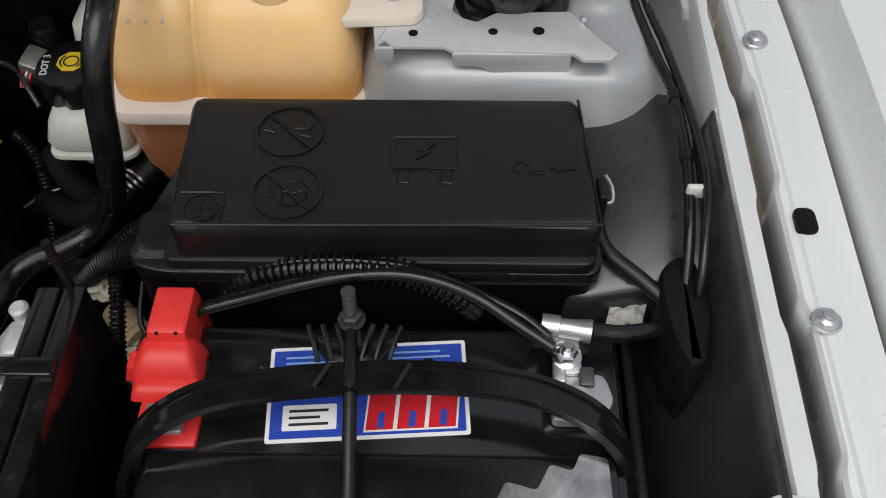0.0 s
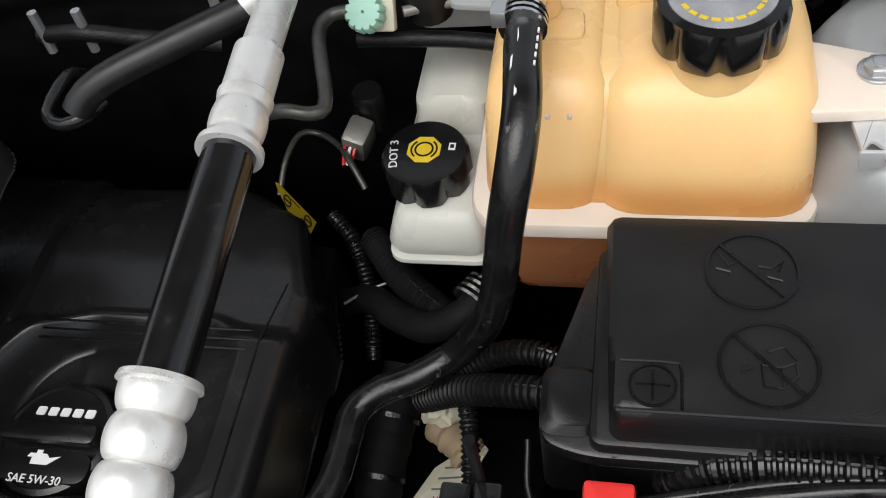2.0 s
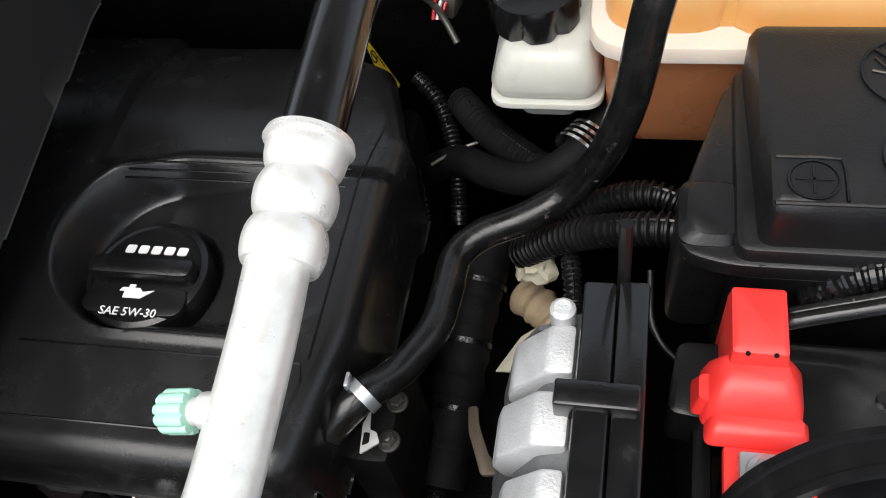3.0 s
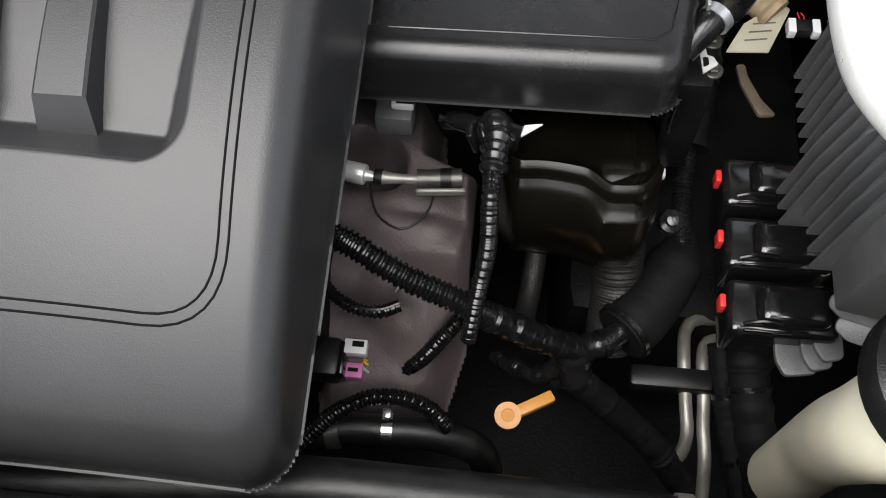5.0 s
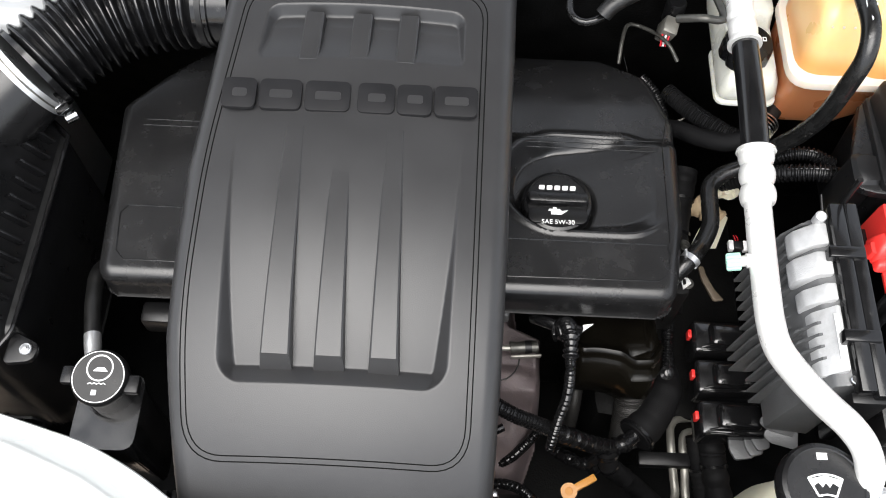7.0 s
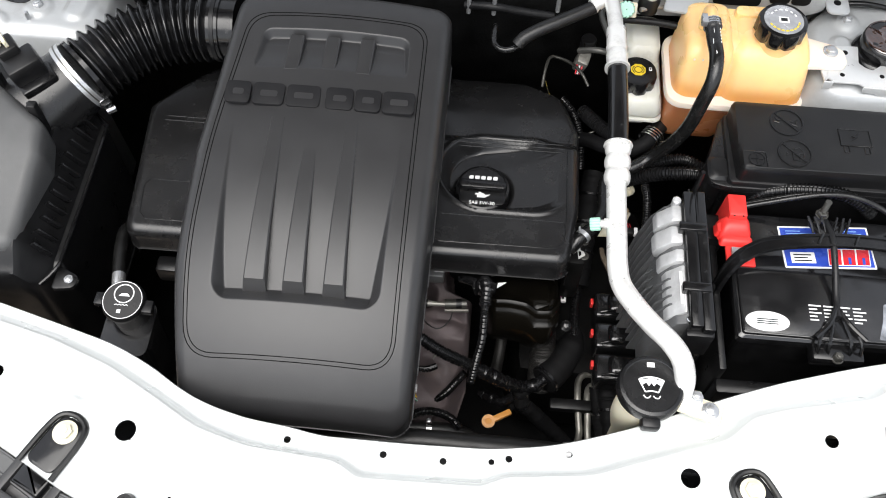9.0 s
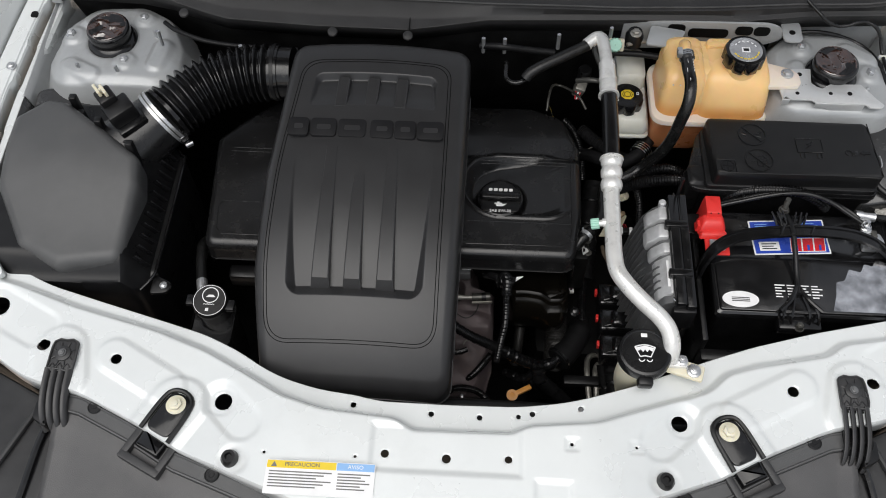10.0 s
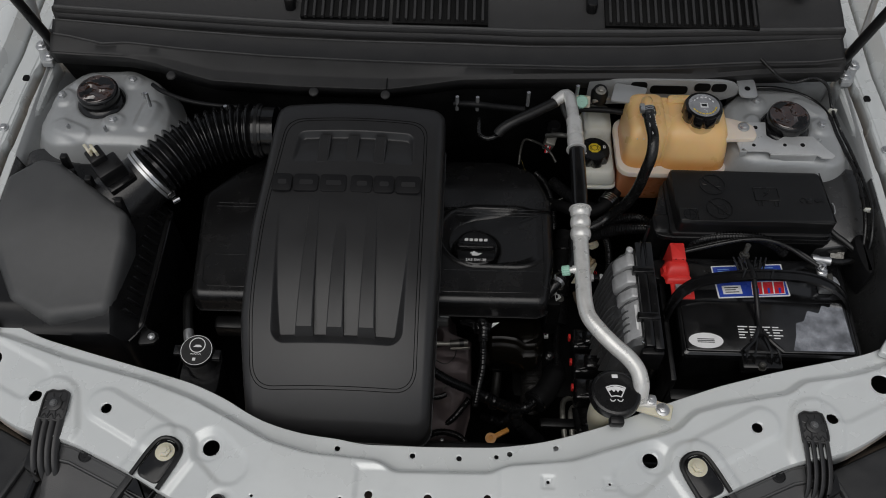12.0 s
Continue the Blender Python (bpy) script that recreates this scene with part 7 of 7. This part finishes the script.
part("clip", box(.2025, .2105, .3400, .3475, -.206, -.199, .001), M["white"], o, "white clip")
part("clip_slot", box(.2035, .2075, .3440, .3476, -.1992, -.1986, 0), M["dark"], o)
part("wire", tube([(.207, .380, -.192), (.210, .369, -.190), (.2115, .360, -.190), (.2085, .355, -.198)], .0014, 6, .003), M["redprint"], o, "orange-red wire")
part("wire", tube([(.2035, .385, -.192), (.2015, .370, -.190), (.203, .357, -.199)], .0010, 6, .003), M["steelpipe"], o)
cable("sensor_lead", [(-.055, .246, -.184), (-.045, .230, -.185), (-.036, .218, -.186), (-.024, .209, -.187), (-.010, .203, -.187), (.006, .203, -.187), (.019, .209, -.187)], .0046, M["gloss"], "thin ribbed sensor lead", "cable", (.0012, .0036))
plug = thing("sensor_plug", "black sensor plug with white and pink locks", "connector", (-.030, .184, -.260))
part("body", box(-.058, -.028, .168, .199, -.262, -.236, .004), M["black"], plug)
part("collar", box(-.031, -.024, .170, .197, -.260, -.238, .002), M["gloss"], plug)
lock = part("lock", box(-.0265, -.0085, .1870, .1990, -.248, -.238, .0012), M["white"], plug, "white lock")
part("slot", box(-.0200, -.0110, .1925, .1970, -.2382, -.2374, 0), M["dark"], lock)
lock = part("lock", box(-.0265, -.0110, .1715, .1835, -.258, -.249, .0012), M["pink"], plug, "pink lock")
part("slot", box(-.0225, -.0145, .1760, .1790, -.2492, -.2484, 0), M["dark"], lock)
for (x0, y0), c in (((-.012, .1875), "dipstick"), ((-.0115, .1850), "yellow"), ((-.011, .1800), "green")):
    part("wire", tube([(x0, y0, -.251), (-.0065, y0 - .001, -.259), (-.0005, .1835, -.273)], .0012, 6), M[c], plug)
cable("sensor_lead", [(-.002, .1825, -.275), (.015, .184, -.265), (.034, .190, -.245), (.050, .202, -.225), (.062, .214, -.215)], .0062, M["gloss"], "ribbed black lead of the sensor plug", "cable", (.0008, .0030))
cable("sensor_lead", [(-.060, .100, -.235), (-.042, .117, -.230), (-.028, .131, -.225), (-.013, .141, -.220), (.003, .149, -.220), (.023, .152, -.225), (.044, .148, -.232), (.060, .138, -.245)], .0062, M["gloss"], "arched ribbed black lead", "cable", (.0009, .0032))
lower = thing("lower_hose", "black hose with a bright clamp below the engine cover", "hose", (.02, .13, -.27))
part("tube", tube([(-.060, .122, -.250), (-.014, .132, -.250), (.013, .133, -.251), (.040, .135, -.255), (.067, .134, -.265), (.083, .131, -.280), (.090, .126, -.32)], .0125, 18), M["rubber"], lower)
part("clamp", tube([(.0095, .1328, -.2508), (.0175, .1332, -.2515)], .0142, 18, straight=True), M["chrome"], lower, "bright metal clamp")
part("clamp_screw", box(.010, .0165, .140, .1475, -.246, -.239, .001), M["zinc"], lower)
part("joint", tube([(-.032, .1275, -.250), (-.022, .130, -.250)], .0136, 18, straight=True), M["darksteel"], lower)
dip = thing("dipstick", "orange-yellow plastic oil dipstick handle", "dipstick", (.11, .155, -.27))
part("ring", ring((.1025, .1525, -.249), .0075, .005, .005, 24, turn(10)), M["dipstick"], dip)
part("ring_web", lathe([(.0068, 0), (.0068, .003)], (.1025, .1525, -.2485), 16), M["dipstick"], dip)
part("handle", box(.1055, .1375, .1585, .1675, -.253, -.245, .0015, m=turn(0, 4, 31)), M["dipstick"], dip)
cable("dipstick_tube", [(.132, .180, -.258), (.142, .190, -.27), (.155, .215, -.35)], .007, M["tape"], "short black dipstick guide tube", "tube")
pp = thing("cooler_pipes", "two bent grey steel cooler pipes in a black clip", "pipe", (.25, .23, -.4))
part("pipe", tube([(.290, .272, -.318), (.269, .271, -.315), (.256, .268, -.312), (.247, .257, -.311), (.2445, .226, -.306), (.248, .192, -.318), (.250, .174, -.324), (.248, .160, -.336), (.240, .150, -.36)], .0055, 12), M["steelpipe"], pp)
part("pipe", tube([(.290, .255, -.320), (.271, .252, -.315), (.264, .246, -.315), (.2605, .229, -.310), (.262, .200, -.315), (.263, .177, -.324), (.265, .153, -.330), (.266, .12, -.35)], .0055, 12), M["steelpipe"], pp)
part("clip", box(.200, .2665, .202, .2205, -.316, -.299, .003), M["black"], pp)
wrapped([(.285, .232, -.265), (.292, .19, -.285), (.305, .14, -.31), (.315, .09, -.34)], .016, "thick black harness beside the pipes", (.2, .55, .9), M["dulltape"], .0015, 7)
wrapped([(.272, .240, -.29), (.284, .18, -.32), (.30, .12, -.345)], .012, "black harness beside the pipes", (.3, .7), M["dulltape"], .0015, 8)
solo("braided_flexpipe", tube([(.176, .300, -.200), (.178, .279, -.222), (.180, .258, -.245), (.180, .230, -.285)], lambda t, u: .0195 + .0006 * math.sin(t * 2400), 28, .0008), M["dullbraid"], "dull braided exhaust flexpipe", "pipe", (.180, .23, -.30))
rad = thing("radiator_hose", "thick black rubber hose along the radiator", "hose", (.0, .06, -.11))
part("tube", tube([(-.30, .05, -.15), (-.20, .045, -.10), (-.15, .046, -.088), (-.067, .053, -.085), (.0, .058, -.085), (.068, .058, -.086), (.136, .058, -.088), (.20, .056, -.09)], .0165, 22), M["rubber"], rad)
part("clamp", tube([(.194, .056, -.09), (.203, .056, -.09)], .0185, 22, straight=True), M["zinc"], rad)
part("spigot", tube([(.203, .056, -.09), (.25, .05, -.10)], .0155, 20, straight=True), M["black"], rad)
fan = thing("radiator_fan_shroud", "black fan shroud behind the front panel", "fan shroud", (0, .03, -.3))
part("tank", box(-.30, .36, -.01, .036, -.20, -.045, .006), M["black"], fan)
part("shroud", box(-.34, .40, .03, .075, -.55, -.13, .01), M["black"], fan)
for i in range(12):
    part("mesh_bar", box(-.36 + i * .011, -.354 + i * .011, .065, .10, -.16, -.10, .001), M["black"], fan)
# between engine and battery
side = thing("bay_wiring_tag", "tan paper-wrapped plug with a creased tag", "tag", (.29, .50, -.22))
part("wrap", tube([(.274, .532, -.200), (.288, .520, -.196), (.303, .506, -.199)], lambda t, u: .0145 + .0010 * math.sin(t * 310 + 3 * u) + .0008 * math.sin(t * 900 - 5 * u), 18, .0016), M["paper"], side, "creased tan paper wrap", 35)
part("tag", slab([(.2605, .465), (.2955, .467), (.316, .514), (.308, .522), (.276, .4955)], -.2015, -.2000, .001, .0004), M["beige"], side, "pale printed paper tag")
for q in range(3):
    part("print_line", slab([(.276 + q * .004, .477 + q * .009), (.295 + q * .004, .480 + q * .009), (.295 + q * .004, .4815 + q * .009), (.276 + q * .004, .4785 + q * .009)], -.2000, -.1997, 0, 0), M["greyprint"], side)
bm = lump((.290, .508, -.122), (.013, .011, .014), 7, .5, 3)
part("tuft", bm, M["beige"], side, "crumpled pale tape", 25)
cable("side_conduit", [(.405, .478, -.04), (.375, .482, -.035), (.34, .490, -.05), (.31, .50, -.075), (.28, .51, -.11)], .0095, M["black"], "ribbed black conduit into the fuse box", "conduit", (.0026, .005))
cable("side_conduit", [(.395, .505, -.05), (.365, .515, -.045), (.335, .52, -.06), (.305, .52, -.09)], .0075, M["black"], "ribbed black conduit into the fuse box", "conduit", (.0022, .0045))
cable("side_conduit", [(.315, .50, -.09), (.320, .47, -.10), (.322, .43, -.13)], .006, M["black"], "ribbed black conduit beside the control unit", "conduit", (.0016, .004))
cable("side_conduit", [(.22, .64, -.10), (.25, .60, -.09), (.285, .568, -.085), (.305, .556, -.08)], .011, M["dulltape"], "braided black hose below the brake reservoir", "hose", (.002, .003))
cable("side_conduit", [(.185, .655, -.09), (.205, .635, -.10), (.22, .60, -.12), (.225, .56, -.15)], .006, M["black"], "ribbed black conduit beside the engine", "conduit", (.0016, .004))
cable("side_lead", [(.205, .585, -.11), (.225, .592, -.10), (.24, .60, -.10)], .0012, M["steelpipe"], "thin bent metal pipe", "pipe")
cable("side_lead", [(.365, .45, -.03), (.368, .42, -.04), (.385, .405, -.05), (.41, .40, -.04)], .002, M["rubber"], "thin black lead behind the battery", "cable")
wrapped([(.25, .56, -.16), (.24, .50, -.18), (.235, .44, -.20), (.23, .38, -.22)], .019, "thick taped harness beside the engine", (.2, .45, .7), M["dulltape"], .0015, 9)
o = thing("engine_bracket", "small pale lifting bracket on the cylinder head", "bracket", (.212, .34, -.09))
part("plate", slab([(.2115, .344), (.2215, .352), (.2185, .358), (.2145, .359), (.2125, .371), (.2095, .362)], -.0755, -.0740, .001, 0), M["alu"], o)
part("hole", slab([(.2118, .349), (.2155, .351), (.2150, .357), (.2115, .357)], -.0740, -.0736, .001, 0), M["dark"], o)
o = thing("small_connector", "small black connector with white ends", "connector", (.298, .43, -.13))
part("body", box(.2920, .3035, .4255, .4365, -.132, -.122, .0015), M["black"], o)
for x in (.2890, .3065):
    part("end_clip", box(x - .0030, x + .0030, .4245, .4375, -.131, -.1225, .001), M["white"], o, "white end clip")
for dx in (-.001, .0015):
    part("wire", tube([(.297 + dx, .4365, -.126), (.2962 + dx * 1.5, .441, -.125), (.2955 + dx, .446, -.127)], .0005, 6, .002), M["redprint"], o)
o = thing("bent_strap", "dark brown bent metal strap beside the control unit", "bracket", (.262, .39, -.17))
part("band", slab([(.254, .413), (.257, .395), (.269, .367), (.282, .369), (.272, .382), (.263, .402), (.261, .414)], -.153, -.150, .003, .0008), M["brown"], o)
o = thing("side_casting", "dark alloy casting with bolts beside the engine", "casting", (.20, .40, -.2))
part("body", box(.195, .225, .345, .42, -.20, -.09, .008), M["dark"], o)
for y in (.36, .385, .41):
    part("bolt", hexbolt((.222, y, -.092), .005, .006), M["darksteel"], o)
o = thing("spring_clip", "bright spring clip on the coolant hose", "hose clip", (.212, .366, -.06))
part("band", tube([(.2165, .3705, -.0475), (.2125, .3655, -.0485)], .0112, 16, straight=True), M["zinc"], o)
part("ear", box(.206, .2085, .366, .375, -.040, -.034, .0008), M["zinc"], o)
tri = thing("warning_triangle", "yellow triangular warning sticker with black symbols", "sticker", (.18, .61, -.06))
ta, tb, tc = Vector((.150, .647, -.042)), Vector((.168, .650, -.095)), Vector((.169, .618, -.084))
tn = (tb - ta).cross(tc - ta).normalized() * -1


def on_sticker(u, v, h=0.0):
    """A place on the sticker, by its shares of the two edges from the first corner."""
    return ta + (tb - ta) * u + (tc - ta) * v + tn * (.003 + h)


bm = bmesh.new()
low = [bm.verts.new(on_sticker(u, v, -.0002)) for u, v in ((0, 0), (.12, -.06), (1, 0), (0, 1), (-.03, .12))]
high = [bm.verts.new(on_sticker(u, v)) for u, v in ((0, 0), (.12, -.06), (1, 0), (0, 1), (-.03, .12))]
bm.faces.new(high)
bm.faces.new(low[::-1])
for k in range(5):
    bm.faces.new((low[k], low[(k + 1) % 5], high[(k + 1) % 5], high[k]))
bmesh.ops.recalc_face_normals(bm, faces=bm.faces)
bm.normal_update()
for fa in bm.faces:
    fa.material_index = 0 if fa.normal.dot(tn) > .9 else 1
part("sheet", bm, M["yellow"], tri).data.materials.append(M["black"])
face = tn.to_track_quat("Z", "Y").to_matrix().to_4x4()
for u, v in ((.14, .20), (.62, .22)):
    part("symbol", ring(on_sticker(u, v, .0001), .0046, .0013, .0003, 16, face), M["black"], tri)
    part("symbol_bar", tube([on_sticker(u - .06, v, .0003), on_sticker(u + .06, v, .0003)], .0006, 5, straight=True), M["black"], tri)
part("figure", tube([on_sticker(.20, .48, .0002), on_sticker(.42, .30, .0002), on_sticker(.44, .50, .0002), on_sticker(.20, .48, .0002)], .0006, 5, straight=True), M["black"], tri)
part("figure", tube([on_sticker(.24, .66, .0002), on_sticker(.36, .58, .0002), on_sticker(.30, .56, .0002)], .0022, 6, straight=True), M["black"], tri)
for k in range(3):
    part("print_line", tube([on_sticker(.34 + .06 * k, .05 + .01 * k, .0002), on_sticker(.40 + .06 * k, .05 + .01 * k, .0002)], .0005, 5, straight=True), M["black"], tri)
bat_cover = thing("battery_side_flap", "black plastic flap beside the battery", "flap", (.39, .36, -.05))
part("flap", slab([(.375, .36), (.405, .356), (.408, .40), (.380, .40)], -.045, -.015, .006, .003), M["black"], bat_cover)
